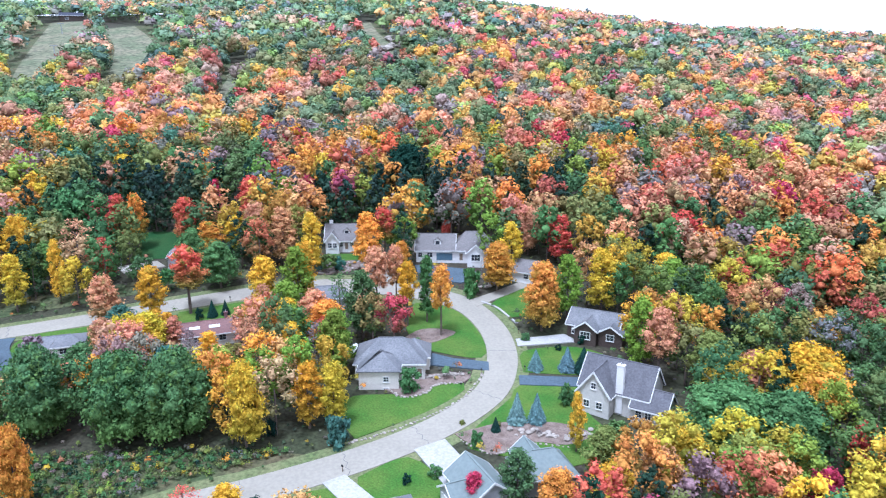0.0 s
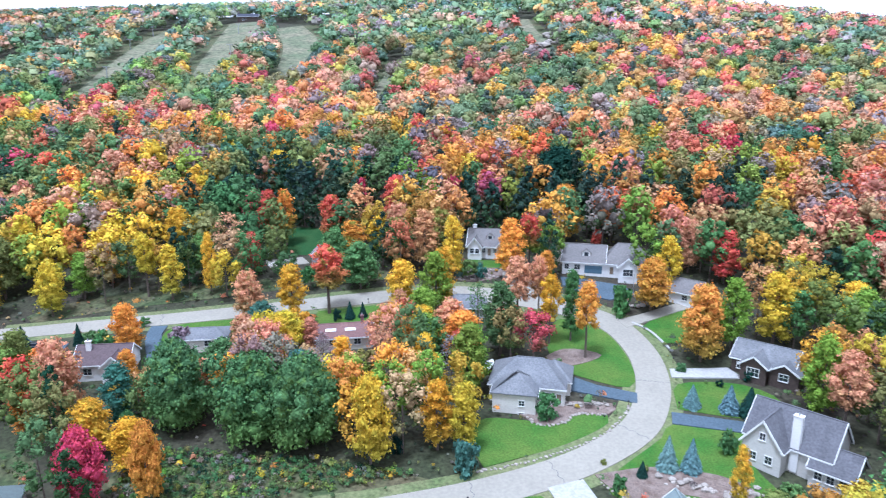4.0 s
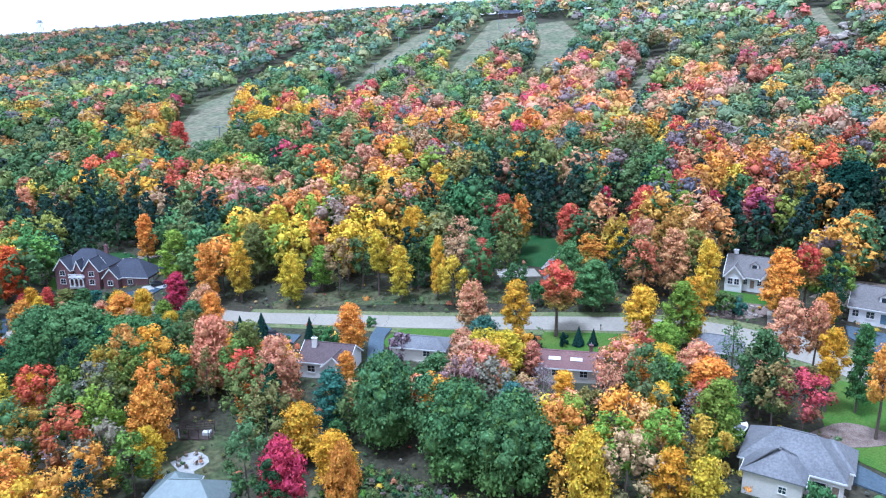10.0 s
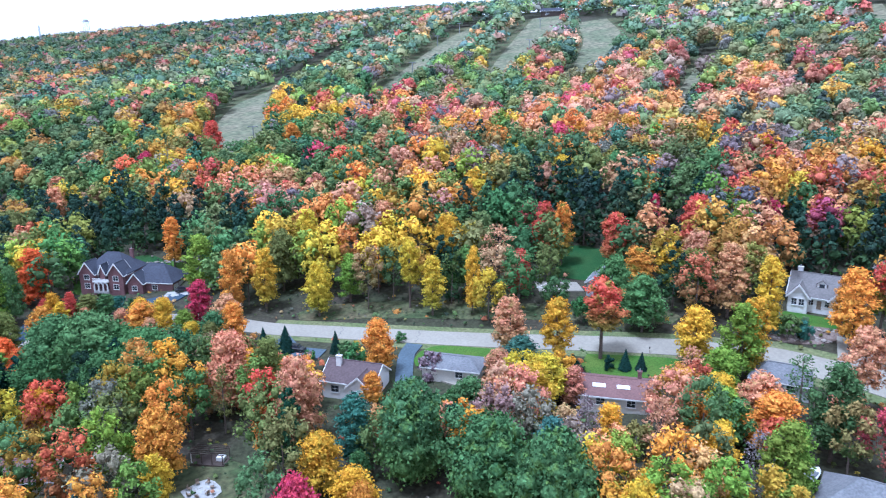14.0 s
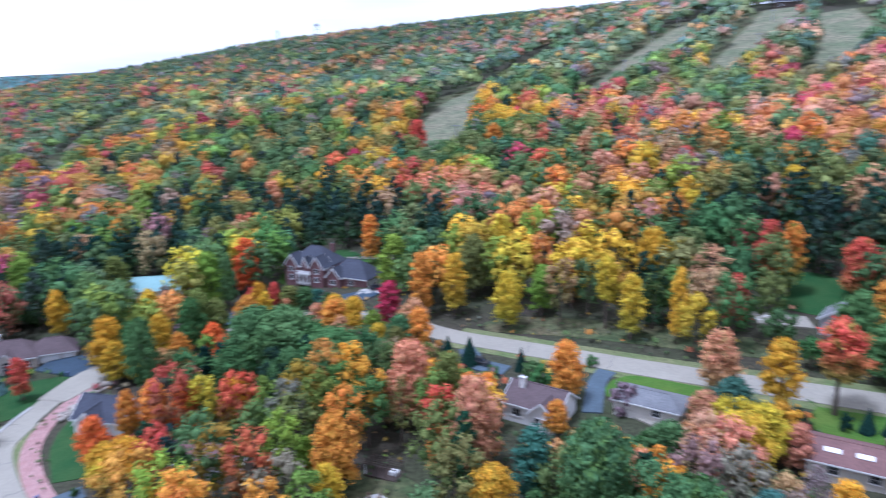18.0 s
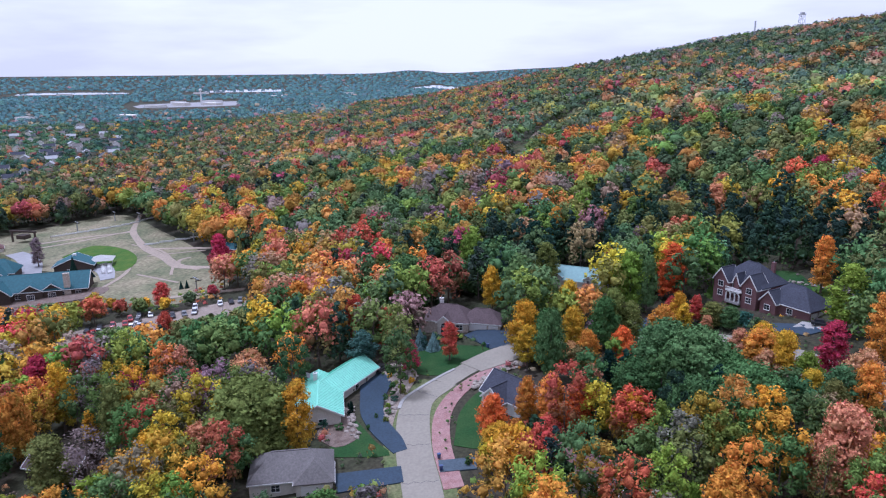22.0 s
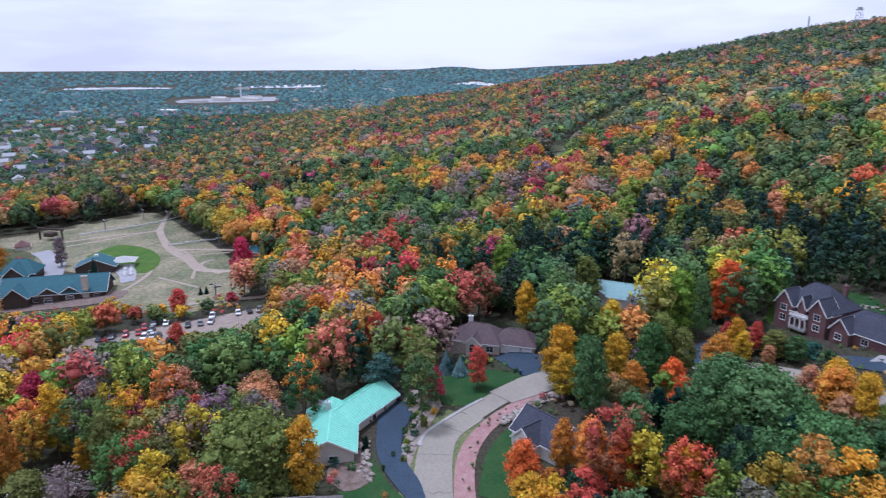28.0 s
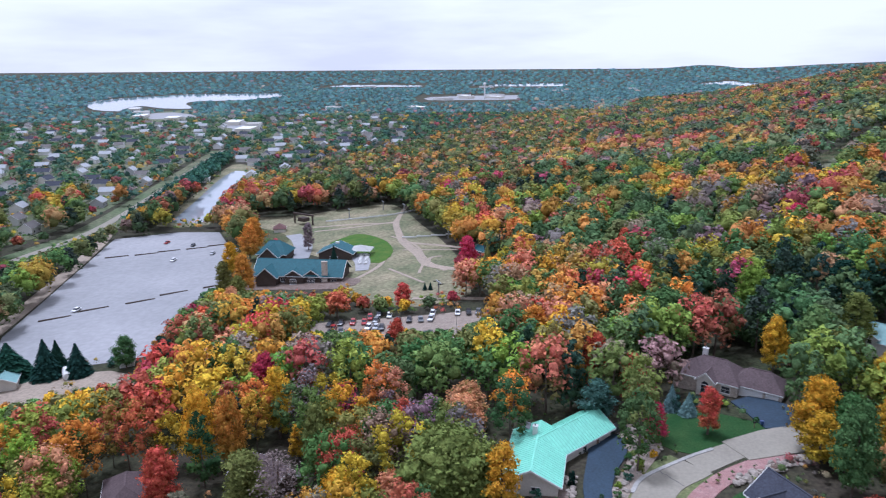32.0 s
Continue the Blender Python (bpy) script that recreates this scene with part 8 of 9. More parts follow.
tree("maple", -177.4, -9.7, 17.2, 3.6, OLIVE, 0)
tree("maple", -197.7, 16.3, 11.5, 5.1, SALMON, .2)
tree("tall", -260.8, 19.6, 13.1, 3.8, RED, 0)
tree("bush", -225.8, -112.8, 3.0, 2.0, TEAL, 0)
tree("maple", -224.6, -106.3, 11.3, 3.9, GREEN, 0)
tree("maple", -380.2, -162.1, 19.0, 5.8, ORANGE, 0)
tree("tall", -385.0, -131.6, 15.5, 3.3, BARE, 0)
tree("maple", -203.0, 93.0, 14.0, 4.6, GREEN, 0)
tree("maple", -205.0, 101.0, 13.0, 4.0, GOLD, .4)
tree("maple", -204.0, 109.0, 15.0, 4.8, GREEN, 0)
tree("maple", -206.0, 117.0, 12.0, 3.8, OLIVE, 0)
tree("maple", -201.0, 124.0, 12.0, 4.0, ORANGE, .3)
tree("tall", -198.5, 88.0, 12.0, 3.4, GOLD, .5)
tree("spruce", 21.5, 155.7, 4.8, 1.6, SILVER, 0, "on the lawn")
tree("spruce", 28.8, 155.0, 5.7, 1.9, SILVER, 0, "on the lawn")
tree("maple", -166.5, 143.5, 10.0, 3.6, LIME, 0)
tree("maple", -171.0, 137.0, 9.5, 3.2, SALMON, .3)
tree("maple", -160.5, 141.0, 9.0, 3.2, YELLOW, .4)
tree("spruce", 32.5, 154.3, 6.0, 2.1, DARK, 0, "on the lawn")
tree("spruce", 14.9, 133.7, 6.5, 1.7, SILVER, 0, "on the lawn")
tree("spruce", 19.0, 133.8, 6.3, 1.7, SILVER, 0, "on the lawn")
tree("spruce", 10.3, 130.5, 3.2, 0.9, DARK, 0, "on the lawn")
tree("spruce", -39.0, 210.5, 11.4, 1.9, SILVER, 0, "on the lawn")
tree("spruce", -139.4, 153.3, 6.8, 2.1, DARK, 0, "on the lawn")
tree("spruce", -148.2, 153.7, 4.5, 1.2, DARK, 0, "on the lawn")
tree("spruce", -128.1, 159.3, 5.4, 1.3, DARK, 0, "on the lawn")
tree("spruce", -63.0, 182.8, 4.7, 1.3, DARK, 0, "on the lawn")
tree("spruce", -59.8, 184.1, 4.1, 1.1, DARK, 0, "on the lawn")
tree("spruce", -128.2, 147.4, 4.4, 1.7, SILVER, 0, "on the lawn")
tree("spruce", -220.2, 60.3, 6.5, 1.7, SILVER, 0, "on the lawn")
tree("spruce", -218.1, 64.1, 5.6, 1.8, SILVER, 0, "on the lawn")
tree("spruce", -209.7, -138.8, 12.2, 6.4, DARK, 0, "on the lawn")
tree("spruce", -213.0, -127.0, 13.0, 4.2, DARK, 0, "on the lawn")
tree("spruce", -217.0, -118.3, 10.7, 3.7, DARK, 0, "on the lawn")
tree("spruce", -217.7, -127.3, 10.9, 3.2, DARK, 0, "on the lawn")
tree("spruce", -352.8, -99.0, 11.0, 2.2, DARK, 0, "on the lawn")
tree("spruce", -244.6, -14.1, 9.0, 1.7, OLIVE, 0, "on the lawn")
tree("spruce", -340.5, -18.8, 15.2, 2.9, OLIVE, 0, "on the lawn")
tree("spruce", -319.3, -36.9, 3.4, 0.9, DARK, 0, "on the lawn")
tree("spruce", -318.9, -39.2, 3.4, 0.9, DARK, 0, "on the lawn")
tree("bush", -7.6, 146.1, 5.6, 3.0, GREEN, 0, "in a garden bed")
tree("bush", -20.8, 126.2, 6.3, 3.3, TEAL, 0, "in a garden bed")
tree("bush", 6.2, 125.4, 3.3, 1.5, GREEN, 0, "in a garden bed")
tree("bush", 26.0, 140.3, 4.7, 1.9, GREEN, 0, "in a garden bed")
tree("bush", 20.7, 169.6, 2.1, 1.6, GREEN, 0, "in a garden bed")
tree("bush", 6.3, 126.8, 1.6, 1.1, GREEN, 0, "in a garden bed")
tree("bush", 10.5, 131.9, 1.5, 1.0, OLIVE, 0, "in a garden bed")
tree("bush", 26.7, 142.6, 2.8, 1.7, OLIVE, 0, "in a garden bed")
tree("bush", 32.9, 156.7, 2.2, 1.4, GREEN, 0, "in a garden bed")
tree("bush", 28.3, 164.6, 1.6, 1.0, DARK, 0, "in a garden bed")
tree("bush", 3.6, 132.8, 1.2, 0.8, OLIVE, 0, "in a garden bed")
tree("bush", 15.3, 125.4, 1.3, 0.9, GREEN, 0, "in a garden bed")
tree("bush", 18.9, 129.1, 1.1, 0.8, BARE, 0, "in a garden bed")
tree("bush", -228.6, 67.6, 1.6, 1.2, DARK, 0, "beside the stone house")
tree("bush", -224.4, 71.6, 2.4, 1.3, DARK, 0, "beside the stone house")
tree("bush", -222.6, 69.0, 1.4, 1.0, CRIMSON, 0, "beside the stone house")
tree("bush", 34.7, 167.8, 2.7, 1.5, DARK, 0, "in a garden bed")
tree("bush", -1.8, 116.3, 2.3, 1.5, GREEN, 0, "in a garden bed")
tree("bush", -34.9, 129.0, 3.8, 1.4, DARK, 0, "in a garden bed")
tree("bush", 7.9, 193.9, 8.5, 3.3, GREEN, 0, "in a garden bed")
tree("bush", -6.9, 114.2, 2.0, 1.0, DARK, 0, "in a garden bed")
tree("bush", -32.3, 209.2, 4.2, 2.3, TEAL, 0, "in a garden bed")
tree("bush", -100.2, 160.4, 6.2, 3.6, BARE, 0, "in a garden bed")
tree("bush", -116.8, 170.9, 2.4, 1.7, GREEN, 0, "in a garden bed")
tree("bush", -117.7, 154.8, 6.4, 3.1, GREEN, 0, "in a garden bed")
tree("bush", -162.7, 145.4, 3.3, 1.6, GREEN, 0, "in a garden bed")
tree("bush", -66.0, 181.1, 3.3, 1.3, DARK, 0, "in a garden bed")
tree("bush", -130.5, 152.5, 3.0, 1.6, GREEN, 0, "in a garden bed")
tree("bush", -201.8, 54.8, 1.6, 0.9, LIME, 0, "in a garden bed")
tree("bush", -195.6, 52.8, 1.5, 0.9, GREEN, 0, "in a garden bed")
tree("bush", -188.8, 51.2, 1.8, 0.8, GREEN, 0, "in a garden bed")
tree("bush", -191.4, 55.7, 1.5, 1.0, OLIVE, 0, "in a garden bed")
tree("bush", -197.6, 57.7, 1.5, 1.0, GOLD, 0, "in a garden bed")
tree("bush", -179.7, 49.3, 1.4, 0.5, GREEN, 0, "in a garden bed")
tree("bush", -174.9, 47.7, 1.2, 0.6, GREEN, 0, "in a garden bed")
tree("bush", -178.2, 37.2, 2.0, 1.3, TEAL, 0, "in a garden bed")
tree("bush", -176.2, 41.2, 1.7, 1.2, GREEN, 0, "in a garden bed")
tree("bush", -183.9, 43.1, 3.2, 1.0, DARK, 0, "in a garden bed")
tree("bush", -220.1, 61.0, 4.4, 1.6, TEAL, 0, "in a garden bed")
tree("bush", -222.3, 65.1, 3.4, 1.2, TEAL, 0, "in a garden bed")
tree("bush", -223.9, 70.9, 2.8, 1.2, RED, 0, "in a garden bed")
tree("bush", -216.6, 78.4, 1.3, 0.8, GREEN, 0, "in a garden bed")
tree("bush", -154.9, 68.9, 1.7, 1.0, GREEN, 0, "in a garden bed")

tree("tall", -209.5, 133.0, 8.6, 2.3, YELLOW, .1, "before the brick mansion")
tree("maple", -214.5, 136.0, 5.6, 2.2, CRIMSON, 0, "before the brick mansion")
tree("maple", -207.0, 138.5, 5.2, 2.0, SALMON, 0, "before the brick mansion")
for x, y, tall, wide, colour in ((-216.5, 141.5, 3.6, 2.4, LIME), (-214.5, 145.5, 4.0, 2.6, GREEN), (-211.5, 148.0, 3.4, 2.3, TEAL), (-208.5, 150.0, 4.2, 2.6, TEAL), (-219.5, 145.5, 3.0, 2.0, RED), (-205.5, 152.0, 3.0, 2.0, GREEN), (-212.0, 142.5, 3.0, 2.2, OLIVE)):
    tree("bush", x, y, tall, wide, colour, 0, "in the front garden of the mansion")
for x, y, tall, wide, colour in ((-207.0, 51.5, 1.5, 1.2, GREEN), (-205.0, 55.0, 1.7, 1.3, LIME), (-202.5, 52.0, 1.2, 1.0, GOLD), (-200.0, 55.6, 1.6, 1.3, FRESH), (-197.0, 53.6, 1.3, 1.1, OLIVE), (-193.5, 55.2, 1.7, 1.3, LIME), (-191.5, 53.0, 1.2, 1.0, GREEN), (-187.5, 53.6, 1.6, 1.2, TEAL),
                              (-184.5, 52.0, 1.3, 1.0, LIME), (-181.0, 52.2, 1.5, 1.1, GREEN), (-177.5, 51.6, 1.2, 0.9, OLIVE)):
    tree("bush", x, y, tall, wide, colour, 0, "clipped round in the gravel garden")


# ---- the woods ----
HOUSES = [(o.matrix_basis.translation.x, o.matrix_basis.translation.y) for o in scene.objects if o.parent is None and o.get("category") in ("house", "lodge")]


BANK_SOUTH = [(-84, 122), (-52, 124), (-25, 124), (-18, 117), (-46, 107), (-82, 107)]
BANK_TREES = [(-110, 118), (-108, 152), (-70, 158), (-20, 150), (-8, 136), (-25, 122), (-60, 120)]
YARDS = [(-221.0, 164.5, 19.0), (-236.0, 74.0, 14.0), (-262.0, 116.0, 10.0), (-178.0, 82.0, 9.0), (-8.0, 149.0, 7.0), (-12.5, 156.0, 10.0), (38.0, 141.0, 12.0), (40.0, 172.0, 10.0), (3.0, 219.0, 11.0), (-31.0, 226.0, 10.0), (7.0, 109.5, 8.0), (-111.5, 148.5, 8.0), (-60.5, 171.5, 8.0), (-157.0, 33.5, 9.0), (-171.0, -18.0, 8.5), (-159.0, -44.0, 6.5), (-205.0, -126.0, 15.0), (-216.0, -106.0, 9.0), (-186.0, 35.0, 11.0), (-197.0, 40.0, 11.0), (-172.0, 66.0, 7.0), (-162.0, 67.0, 7.0), (-181.0, 69.0, 8.0), (-190.0, 73.0, 8.0)]


def in_view(xy, eyes=((0, 0, 80), (-20, 35, 84), (-60, 57, 82))):
    """Leaves out the trees that stand in hollows behind a crest."""
    seen = np.zeros(len(xy), bool)
    z = height(xy[:, 0], xy[:, 1]) + 45
    for ex, ey, ez in eyes:
        free = np.ones(len(xy), bool)
        for f in np.linspace(0.3, 0.97, 24):
            free &= height(ex + (xy[:, 0] - ex) * f, ey + (xy[:, 1] - ey) * f) < ez + (z - ez) * f
        seen |= free
    return seen


def free_of(xy, sweeps=(0.0, 0.045, 0.09)):
    """Where trees may stand: off the roads, lawns, ski runs, houses and trees already placed, and low growth only just downhill of them."""
    ok = np.ones(len(xy), bool)
    away = xy - np.array([(-35.0, 50.0)])
    runs = [curve_points(run, 8.0) for run in RUNS]
    for k, shift in enumerate(sweeps):
        x, y = (xy + away * shift).T
        for r in ROADS:
            ok &= near_line(r, x, y) > (7.0 if k == 0 else 4.5)
        ok &= near_line(AVENUE, x, y) > 9
        for a in CLEAR_AREAS:
            ok &= ~inside(a, x, y)
        for line in runs:
            for p in line:
                ok &= np.hypot(x - p[0], y - p[1]) > p[2] * 0.5 + 3
        for hx, hy in HOUSES:
            ok &= np.hypot(x - hx, y - hy) > (9.5 if k == 0 else 7.0)
        for a in DRIVES:
            ok &= near_line(a, x, y) > (4.5 if k == 0 else 2.5)
    away = xy - np.array([(-15.0, 25.0)])
    away /= np.linalg.norm(away, axis=1)[:, None] + 1e-6
    for shift in (0.0, 7.0, 14.0, 21.0)[:1 if len(sweeps) == 1 else 4]:
        x, y = (xy + away * shift).T
        for hx, hy, wide in YARDS:
            ok &= np.hypot(x - hx, y - hy) > wide
    x, y = xy.T
    for tx, ty, r in TAKEN:
        ok &= np.hypot(x - tx, y - ty) > 1.2 + r * 0.55
    return ok


def headroom(xy):
    """How tall a tree may stand at each place and still leave the roads, yards and houses beyond it in view."""
    room = np.full(len(xy), 40.0)
    z = height(xy[:, 0], xy[:, 1])
    for ex, ey, concerned in ((-8.0, 22.0, xy[:, 0] > -190), (-45.0, 57.0, (xy[:, 0] < -100) | (xy[:, 1] < 90))):
        away = xy - np.array([(ex, ey)])
        for s in np.arange(0.0, 0.36, 0.02):
            x, y = (xy + away * s).T
            kept, pad = near_line(AVENUE, x, y) < 9.0, 0.0 if s == 0 else 2.5
            for r in ROADS:
                kept |= near_line(r, x, y) < 3.6 + pad
            for a in CLEAR_AREAS:
                kept |= inside(ROW_SEEN if a is ROW_LOT else a, x, y)
            for hx, hy in HOUSES:
                if (hx, hy) != (-144.0, 91.5):
                    kept |= np.hypot(x - hx, y - hy) < 8.0 + pad
            for a in DRIVES:
                kept |= near_line(a, x, y) < 2.0 + pad
            for hx, hy, wide in YARDS:
                kept |= np.hypot(x - hx, y - hy) < wide * 0.8 + pad
            line = 80.5 + (height(x, y) + 1.0 - 80.5) / (1 + s) - z
            room = np.where(kept & concerned, np.minimum(room, line), room)
    return room


def jittered(rng, x0, x1, y0, y1, step):
    gx, gy = np.meshgrid(np.arange(x0, x1, step), np.arange(y0, y1, step * 0.87))
    gx[1::2] += step / 2
    xy = np.stack([gx.ravel(), gy.ravel()], -1)
    return xy + rng.uniform(-0.36, 0.36, xy.shape) * step


def in_sight(xy, slack=110.0):
    """The half of the land that the walk looks at, and a belt round it."""
    x, y = xy[:, 0], xy[:, 1]
    ang = np.degrees(np.arctan2(-x, y + 10))
    return ((ang > -50) & (ang < 150)) | (np.hypot(x + 30, y - 40) < slack)


def mix_for(xy, rng):
    """Shares of leaf colours by the part of the land, in drifts."""
    x, y = xy[:, 0], xy[:, 1]
    z = height(x, y)
    drift = np.array([noise.noise((a / 60.0, b / 60.0, 0.3)) for a, b in xy])
    drift2 = np.array([noise.noise((a / 45.0, b / 45.0, 7.3)) for a, b in xy])
    w = np.zeros((len(xy), len(LEAF_COLOURS)))
    east = np.array([.19, .05, .16, .05, .17, .09, .24, .09, .03, .03, .04, .02])
    upper = np.array([.38, .05, .25, .01, .04, .015, .08, .08, .0, .04, .0, .10])
    west = np.array([.33, .08, .25, .055, .085, .045, .03, .04, .025, .12, .03, .03])
    near = np.array([.24, .10, .12, .08, .12, .05, .10, .05, .02, .08, .04, .0])
    t_up = np.clip((z - 55) / 40, 0, 1)[:, None]
    t_west = np.clip((-x - 190) / 120, 0, 1)[:, None]
    t_near = np.clip((205 - y) / 30, 0, 1)[:, None]
    w = east * (1 - t_west) + west * t_west
    lawnside = np.array([.24, .09, .14, .08, .14, .065, .05, .06, .03, .08, .04, .0])
    t_side = np.clip((-x - 60) / 50, 0, 1)[:, None]
    w = w * (1 - t_near) + (near * (1 - t_side) + lawnside * t_side) * t_near
    t_up = t_up * (1 - 0.55 * np.clip((x[:, None] + 120) / 140, 0, 1))
    w = w * (1 - t_up) + upper * t_up
    gardens = inside([(-313, 106), (-288, 162), (-261, 198), (-152, 134), (-159, 92), (-163, 60), (-240, 66)], x, y)
    w[gardens] = [.40, .13, .15, .05, .07, .02, .02, .05, .01, .10, .03, .0]
    w[inside(BANK_TREES, x, y)] = [.26, .08, .08, .15, .12, .03, .11, .05, .0, .09, .10, .0]
    w[inside([(-200, 172), (-150, 176), (-60, 206), (-60, 224), (-112, 228), (-205, 205)], x, y)] = [.35, .11, .10, .15, .09, .02, .05, .03, .0, .09, .07, .0]
    w[inside([(-168, 70), (-166, 96), (-142, 88), (-132, 74), (-136, 64)], x, y)] = [.10, .04, .05, .03, .46, .22, .02, .02, .0, .02, .10, .0]
    w[inside([(-310, -12), (-272, 62), (-232, 60), (-206, 40), (-205, 8), (-240, -14)], x, y)] = [.28, .06, .20, .07, .12, .03, .03, .05, .01, .17, .03, .0]
    w[inside([(-186, 112), (-160, 98), (-150, 90), (-126, 84), (-122, 104), (-130, 132), (-152, 136)], x, y)] = [.52, .17, .08, .01, .08, .02, .02, .03, .0, .04, .05, .0]
    w[inside([(-405, -16), (-383, 59), (-296, 59), (-312, 0)], x, y)] = [.42, .05, .17, .04, .07, .02, .01, .04, .01, .16, .01, .0]
    belts = ((-255, 182, 40, 17, 3.5), (-225, 192, 44, 12, 2.2), (-290, 178, 40, 18, 1.6), (-278, 95, 22, 45, 1.5), (-20, 252, 60, 16, 3.0), (-100, 242, 34, 13, 3.0), (-312, 150, 32, 36, 1.2))
    for bx, by, rx, ry, much in belts:
        w[:, DARK] += much * np.exp(-(((x - bx) / rx) ** 2 + ((y - by) / ry) ** 2) ** 2)
    w[:, [GREEN, DARK, OLIVE, TEAL]] *= np.exp(2.6 * drift)[:, None]
    w[:, [RED, SALMON, CRIMSON]] *= np.exp(-1.7 * drift2)[:, None]
    w[:, [YELLOW, GOLD, LIME]] *= np.exp(1.8 * drift2)[:, None]
    # Far to the west whole groves turn together.
    grove = np.array([noise.noise((a / 130.0, b / 130.0, 4.1)) for a, b in xy])
    w[:, [YELLOW, ORANGE, RED, SALMON, CRIMSON, GOLD]] *= np.exp(3.0 * grove * t_west[:, 0])[:, None]
    return w / w.sum(1, keepdims=True)


def plant_woods():
    rng = np.random.default_rng(21)
    near = jittered(rng, -330, 130, -170, 330, 7.8)
    near = near[in_sight(near) & free_of(near, (0.0,))]
    sparse = inside([(-313, 106), (-288, 162), (-261, 198), (-152, 134), (-159, 92), (-163, 60), (-240, 66)], *near.T) & (rng.random(len(near)) < 0.45)
    near = near[~sparse & ~inside(BANK_SOUTH, *near.T)]
    close = (np.hypot(near[:, 0] + 35, near[:, 1] - 45) < 175) & in_sight(near, 0.0)
    near = near[close]
    room = headroom(near)
    near, room = near[room > 5.0], room[room > 5.0]
    woods("near_woods", "dense autumn woods of yellow, orange, red and green trees", near, rng, mix_for(near, rng), 5.0, (18, 54), tall=17.0, cap=room, dull=0.03, spray=0.34, heart=0.53, tone=0.94 + 0.20 * np.clip((-near[:, :1] - 175) / 50, 0, 1), low=-0.85, stems=True)
    valley = jittered(rng, -330, 130, -170, 330, 9.2)
    valley = valley[in_sight(valley) & free_of(valley, (0.0,))]
    x, y = valley.T
    valley = valley[~((np.hypot(x + 35, y - 45) < 177) & in_sight(valley, 0.0)) & ~inside(BANK_SOUTH, x, y)]
    room = headroom(valley)
    valley, room = valley[room > 5.0], room[room > 5.0]
    woods("valley_woods", "autumn woods of orange, red and green trees at the foot of the hill", valley, rng, mix_for(valley, rng), 6.1, (18, 28), tall=18.5, cap=room, dull=0.07, spray=0.66, heart=0.50, tone=0.95 + 0.18 * np.clip((-valley[:, :1] - 130) / 60, 0, 1), low=-0.85, stems=True, twig_haze=(0.20, 0.205, 0.15))
    mid = jittered(rng, -900, 620, -420, 620, 11.0)
    x, y = mid[:, 0], mid[:, 1]
    d = np.hypot(x, y)
    mid = mid[in_sight(mid) & (d < 600) & ~((x > -330) & (x < 130) & (y > -170) & (y < 330)) & free_of(mid, (0.0, 0.04, 0.08))]
    room = np.where((mid[:, 0] < -150) & (mid[:, 1] < 30), headroom(mid), 40.0)
    mid, room = mid[room > 5.0], room[room > 5.0]
    # Blend and tone grow towards the east, haze painted over this slope.
    woods("hillside_woods", "autumn woods covering the lower hillside in orange, red and green", mid, rng, mix_for(mid, rng), 7.2, (12, 23), tall=18.0, cap=room, spray=0.92, heart=0.76, low=-0.65, sizes=(0.7, 1.25), dull=0.13 + 0.12 * np.clip((mid[:, :1] + 300) / 150, 0, 1), tone=1.15 - 0.22 * np.clip((-mid[:, :1] - 210) / 60, 0, 1) * np.clip((360 - mid[:, 1:]) / 60, 0, 1), twig_haze=(0.235, 0.22, 0.19))
    far = jittered(rng, -1750, 1100, -60, 980, 13.5)
    d = np.hypot(far[:, 0], far[:, 1])
    far = far[in_sight(far) & (d >= 600) & in_view(far) & free_of(far, (0.0, 0.025))]
    # Pale grey-green blend and raised tone: painted haze on the ridge.
    woods("ridge_woods", "woods on the upper hillside and ridge, mostly green", far, rng, mix_for(far, rng), 8.2, (6, 9), tall=17.0, dull=0.30, spray=1.55, heart=0.8, low=-0.3, twig_haze=(0.22, 0.235, 0.22), tone=1.35 - 0.5 * np.clip((-far[:, :1] - 450) / 300, 0, 1))
    crest = jittered(rng, -470, -290, 812, 880, 9.0)
    # Carries the same painted haze as the ridge.
    woods("crest_woods", "trees along the skyline behind the ski runs", crest, rng, mix_for(crest, rng), 6.0, (3, 9), dull=0.4, spray=0.7, low=0.0, twig_haze=(0.255, 0.25, 0.22), tone=1.4)
    # Young growth below the crowns, where the view over a run, a yard or a road is open.
    brush = jittered(rng, -330, 130, -170, 330, 4.2)
    brush = brush[in_sight(brush) & free_of(brush, (0.0,)) & ~inside(BANK_SOUTH, *brush.T)]
    brush = brush[headroom(brush) <= 7.0]
    woods("young_growth", "saplings and brush at the edge of the woods", brush, rng, mix_for(brush, rng), 1.7, (2, 14), spray=0.22, tall=3.2, dull=0.3, sizes=(0.6, 1.3))
    brush = jittered(rng, -900, 620, -420, 620, 5.6)
    x, y = brush.T
    brush = brush[in_sight(brush) & ~((x > -330) & (x < 130) & (y > -170) & (y < 330)) & (np.hypot(x, y) < 750)]
    brush = brush[free_of(brush, (0.0,)) & ~free_of(brush, (0.0, 0.04, 0.08))]
    woods("hillside_brush", "low trees and brush beside the ski runs and the field", brush, rng, mix_for(brush, rng), 2.8, (2, 6), spray=0.4, tall=4.6, dull=0.25, sizes=(0.6, 1.3), twig_haze=(0.15, 0.16, 0.09))
    bank = jittered(rng, -95, -10, 100, 130, 1.5)
    bank = bank[inside(BANK_SOUTH, *bank.T) & (near_line(ROAD_EAST, *bank.T) > 7.5)]
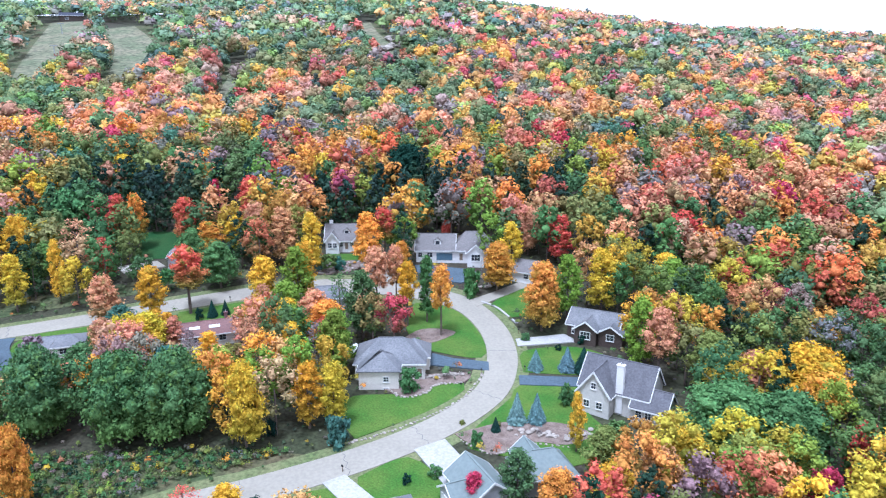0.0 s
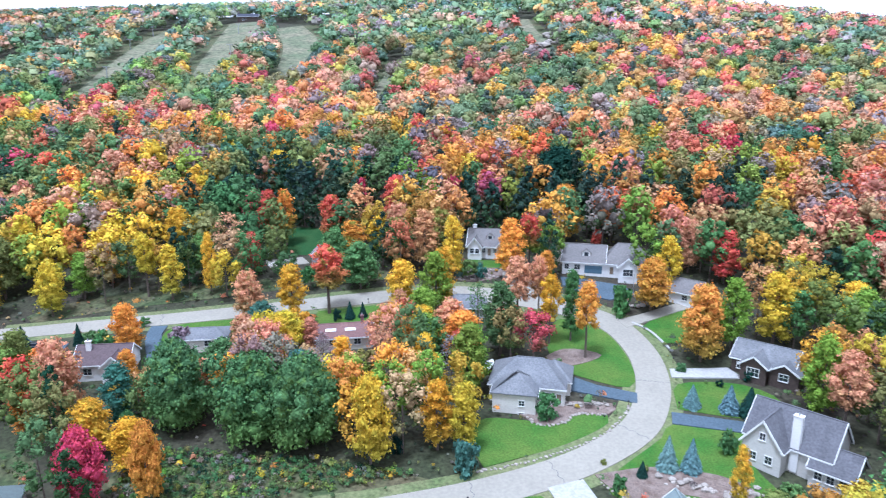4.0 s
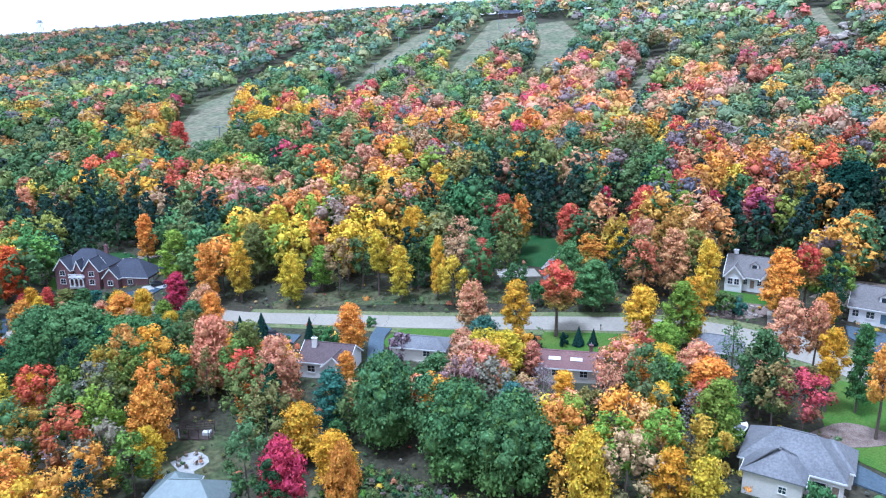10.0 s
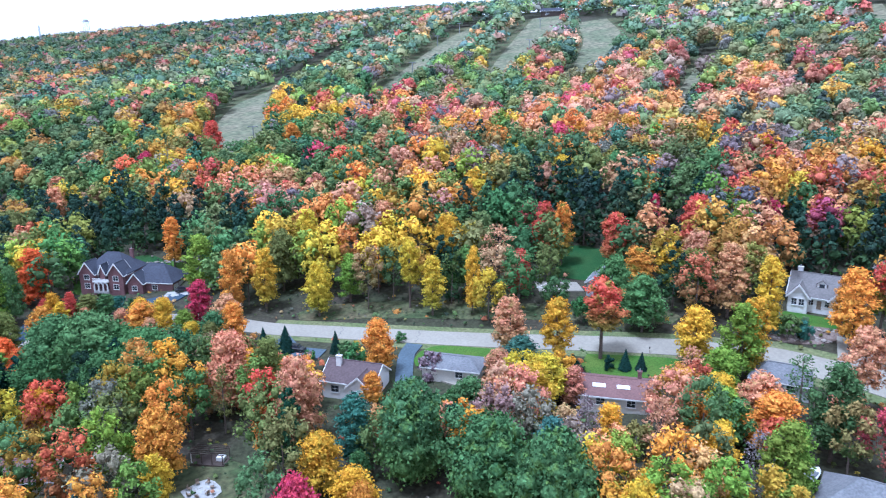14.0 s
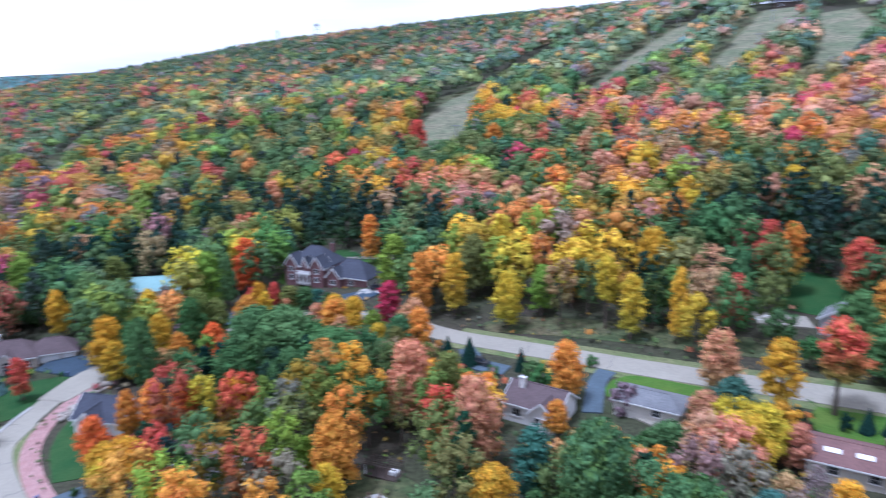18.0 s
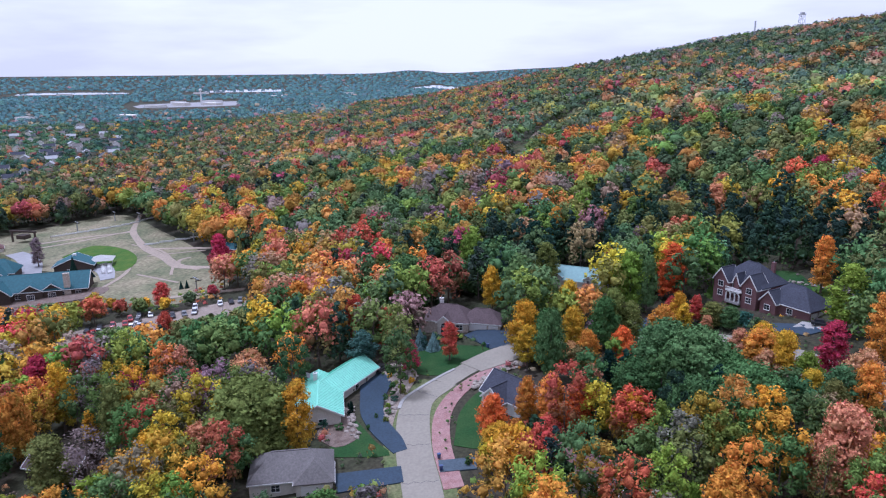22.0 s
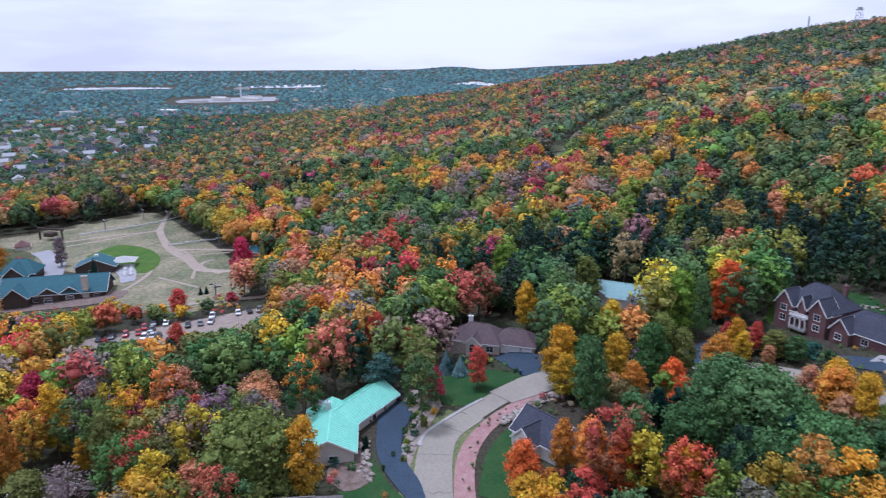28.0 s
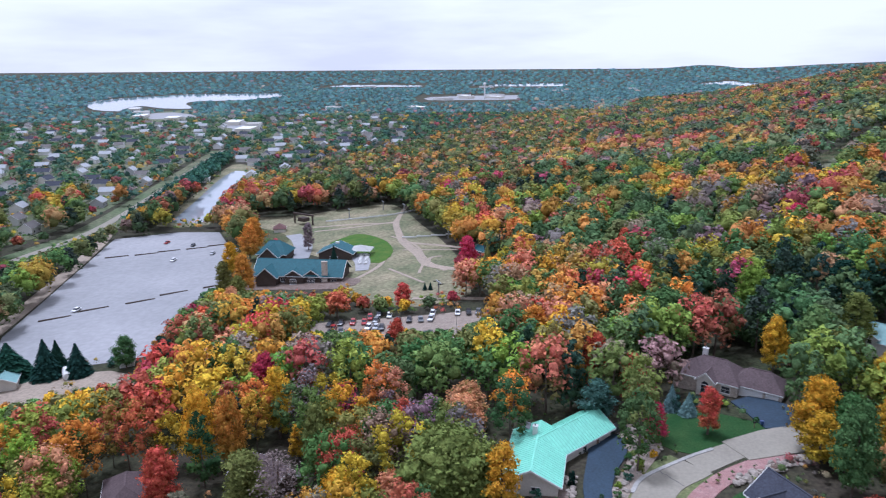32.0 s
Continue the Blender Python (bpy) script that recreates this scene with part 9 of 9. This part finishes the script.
    woods("bank_brush", "green brambles and brush on the bank above the road", bank, rng, np.tile(np.array([.45, .12, .22, .03, .02, .01, .02, .08, .0, .05, .0, .0]), (len(bank), 1)), 1.15, (3, 16), spray=0.2, tall=1.6, dull=0.05, sizes=(0.5, 1.4), heart=0.7, tone=0.8)
    # The plain: the trees stand wider apart the farther off they are.
    rings, d = [], 600.0
    while d < 4700:
        step = 9.5 + (d - 600) * 0.0095
        n = int(1.5 * d / step)
        ang = np.radians(64) + 1.5 * (np.arange(n) + rng.uniform(-0.4, 0.4, n)) / n
        dist = d + rng.uniform(-0.4, 0.4, n) * step
        rings.append(np.stack([-50 - np.sin(ang) * dist, 60 + np.cos(ang) * dist], -1))
        d += step * 0.9
    plain = np.concatenate(rings)
    plain = plain[(plain[:, 1] < -60) | (plain[:, 0] < -1750)]
    plain = plain[free_of(plain, (0.0, 0.03, 0.07)) & open_country(plain, rng)]
    belt = curve_points([(-420, -276), (-490, -312), (-580, -357), (-729, -432)], 4.0)
    belt = np.concatenate([belt + rng.uniform(-9, 9, belt.shape) for _ in range(8)])
    dark = np.zeros((len(belt), len(LEAF_COLOURS)))
    dark[:, DARK], dark[:, TEAL] = 0.6, 0.4
    woods("conifer_belt", "dense belt of dark conifers along the street", belt, rng, dark, 4.4, (4, 10), tall=12.0, low=-0.85, dull=0.0)
    edge = curve_points([(-462, -236), (-488, -226), (-498, -199), (-510, -178), (-526, -156), (-534, -140), (-510, -108), (-468, -82), (-420, -52), (-366, -22)], 3.4)
    edge = np.concatenate([edge + np.array([(-0.8, -0.35)]) * k * 5 + rng.uniform(-3, 3, edge.shape) for k in range(3)])
    mixed = np.tile(np.array([.16, .34, .10, .03, .17, .04, .06, .10, .0, .0, .0, .0]), (len(edge), 1))
    woods("field_edge_woods", "dark tree line along the far side of the field", edge, rng, mixed, 3.8, (5, 14), tall=13.0, dull=0.1, low=-0.85, stems=True)
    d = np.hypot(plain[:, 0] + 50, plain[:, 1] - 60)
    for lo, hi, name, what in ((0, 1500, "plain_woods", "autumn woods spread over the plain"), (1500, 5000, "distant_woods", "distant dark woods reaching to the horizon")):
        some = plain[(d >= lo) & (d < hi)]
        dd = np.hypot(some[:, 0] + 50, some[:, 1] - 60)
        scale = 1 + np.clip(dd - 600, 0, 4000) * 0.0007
        # Beyond 1500 m a lighter blue-green blend paints in the haze.
        woods(name, what, some, rng, plain_mix(some), 5.8 * scale, (3, 6) if lo == 0 else (1, 5), dull=0.32 if lo == 0 else 0.6, twig_haze=np.where(in_town(some[:, 0], some[:, 1])[:, None], (0.085, 0.13, 0.12), (0.21, 0.185, 0.125)) if lo == 0 else (0.095, 0.165, 0.20), tone=1.0 if lo == 0 else 1.45, spray=1.6 if lo == 0 else 2.4, low=0.0, tall=np.where(in_town(some[:, 0], some[:, 1]), 9.0, 14.0) - np.clip((dd - 1200) / 250, 0, 7.5) * 0.8)


def open_country(xy, rng):
    """Thins the trees where streets, fields and yards of the town lie."""
    x, y = xy[:, 0], xy[:, 1]
    keep = np.ones(len(xy), bool)
    away = xy / np.linalg.norm(xy, axis=1)[:, None]
    for a in FAR_FIELDS + [LAKE_1]:
        for shift in (0.0, 60.0, 120.0, 180.0):
            sx, sy = (xy + away * shift * np.clip(np.linalg.norm(xy, axis=1, keepdims=True) / 2000, 0.1, 1)).T
            keep &= ~inside(a, sx, sy)
    town = in_town(x, y)
    for hx, hy in TOWN_SPOTS:
        for shift in (0.0, 9.0, 18.0, 27.0):
            keep &= np.hypot(x + away[:, 0] * shift - hx, y + away[:, 1] * shift - hy) > (11.0 if shift == 0 else 7.0)
    return keep & (~town | (rng.random(len(xy)) < 0.86))


def in_town(x, y):
    return (y < -300 - 0.06 * (x + 400)) & (np.hypot(x, y) < 2000)


def plain_mix(xy):
    x, y = xy[:, 0], xy[:, 1]
    d = np.hypot(x, y)
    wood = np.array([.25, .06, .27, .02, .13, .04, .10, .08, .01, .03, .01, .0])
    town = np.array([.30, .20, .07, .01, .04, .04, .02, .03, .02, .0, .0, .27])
    # Blue-green shares that take over with distance, standing in for haze.
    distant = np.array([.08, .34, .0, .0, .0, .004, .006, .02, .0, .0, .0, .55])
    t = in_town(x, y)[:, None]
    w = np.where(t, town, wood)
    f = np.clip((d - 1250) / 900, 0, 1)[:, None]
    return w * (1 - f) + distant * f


plant_woods()


def undergrowth():
    """Low brush and ferns on the open ground between the trees."""
    rng = np.random.default_rng(8)
    xy = jittered(rng, -250, 90, 20, 245, 3.0)
    x, y = xy.T
    ok = in_sight(xy)
    for r in ROADS:
        ok &= near_line(r, x, y) > 5.0
    for a in CLEAR_AREAS:
        if a is not BANK_NORTH and a is not FIREPIT_YARD:
            ok &= ~inside(a, x, y)
    for hx, hy in HOUSES:
        ok &= np.hypot(x - hx, y - hy) > 10
    for a in DRIVES:
        ok &= near_line(a, x, y) > 4.0
    ok &= np.hypot(x + 208, y - 79) > 11
    xy = xy[ok & (rng.random(len(xy)) < 0.8)]
    w = np.tile(np.array([.36, .20, .22, .02, .02, .01, .02, .10, .0, .03, .02, .0]), (len(xy), 1))
    woods("undergrowth", "low brush and ferns under the trees and on the banks", xy, rng, w / w.sum(1, keepdims=True), 0.75, (1, 8), spray=0.2, tall=1.3, dull=0.4, sizes=(0.5, 1.4), twig_haze=(0.085, 0.072, 0.045))


undergrowth()
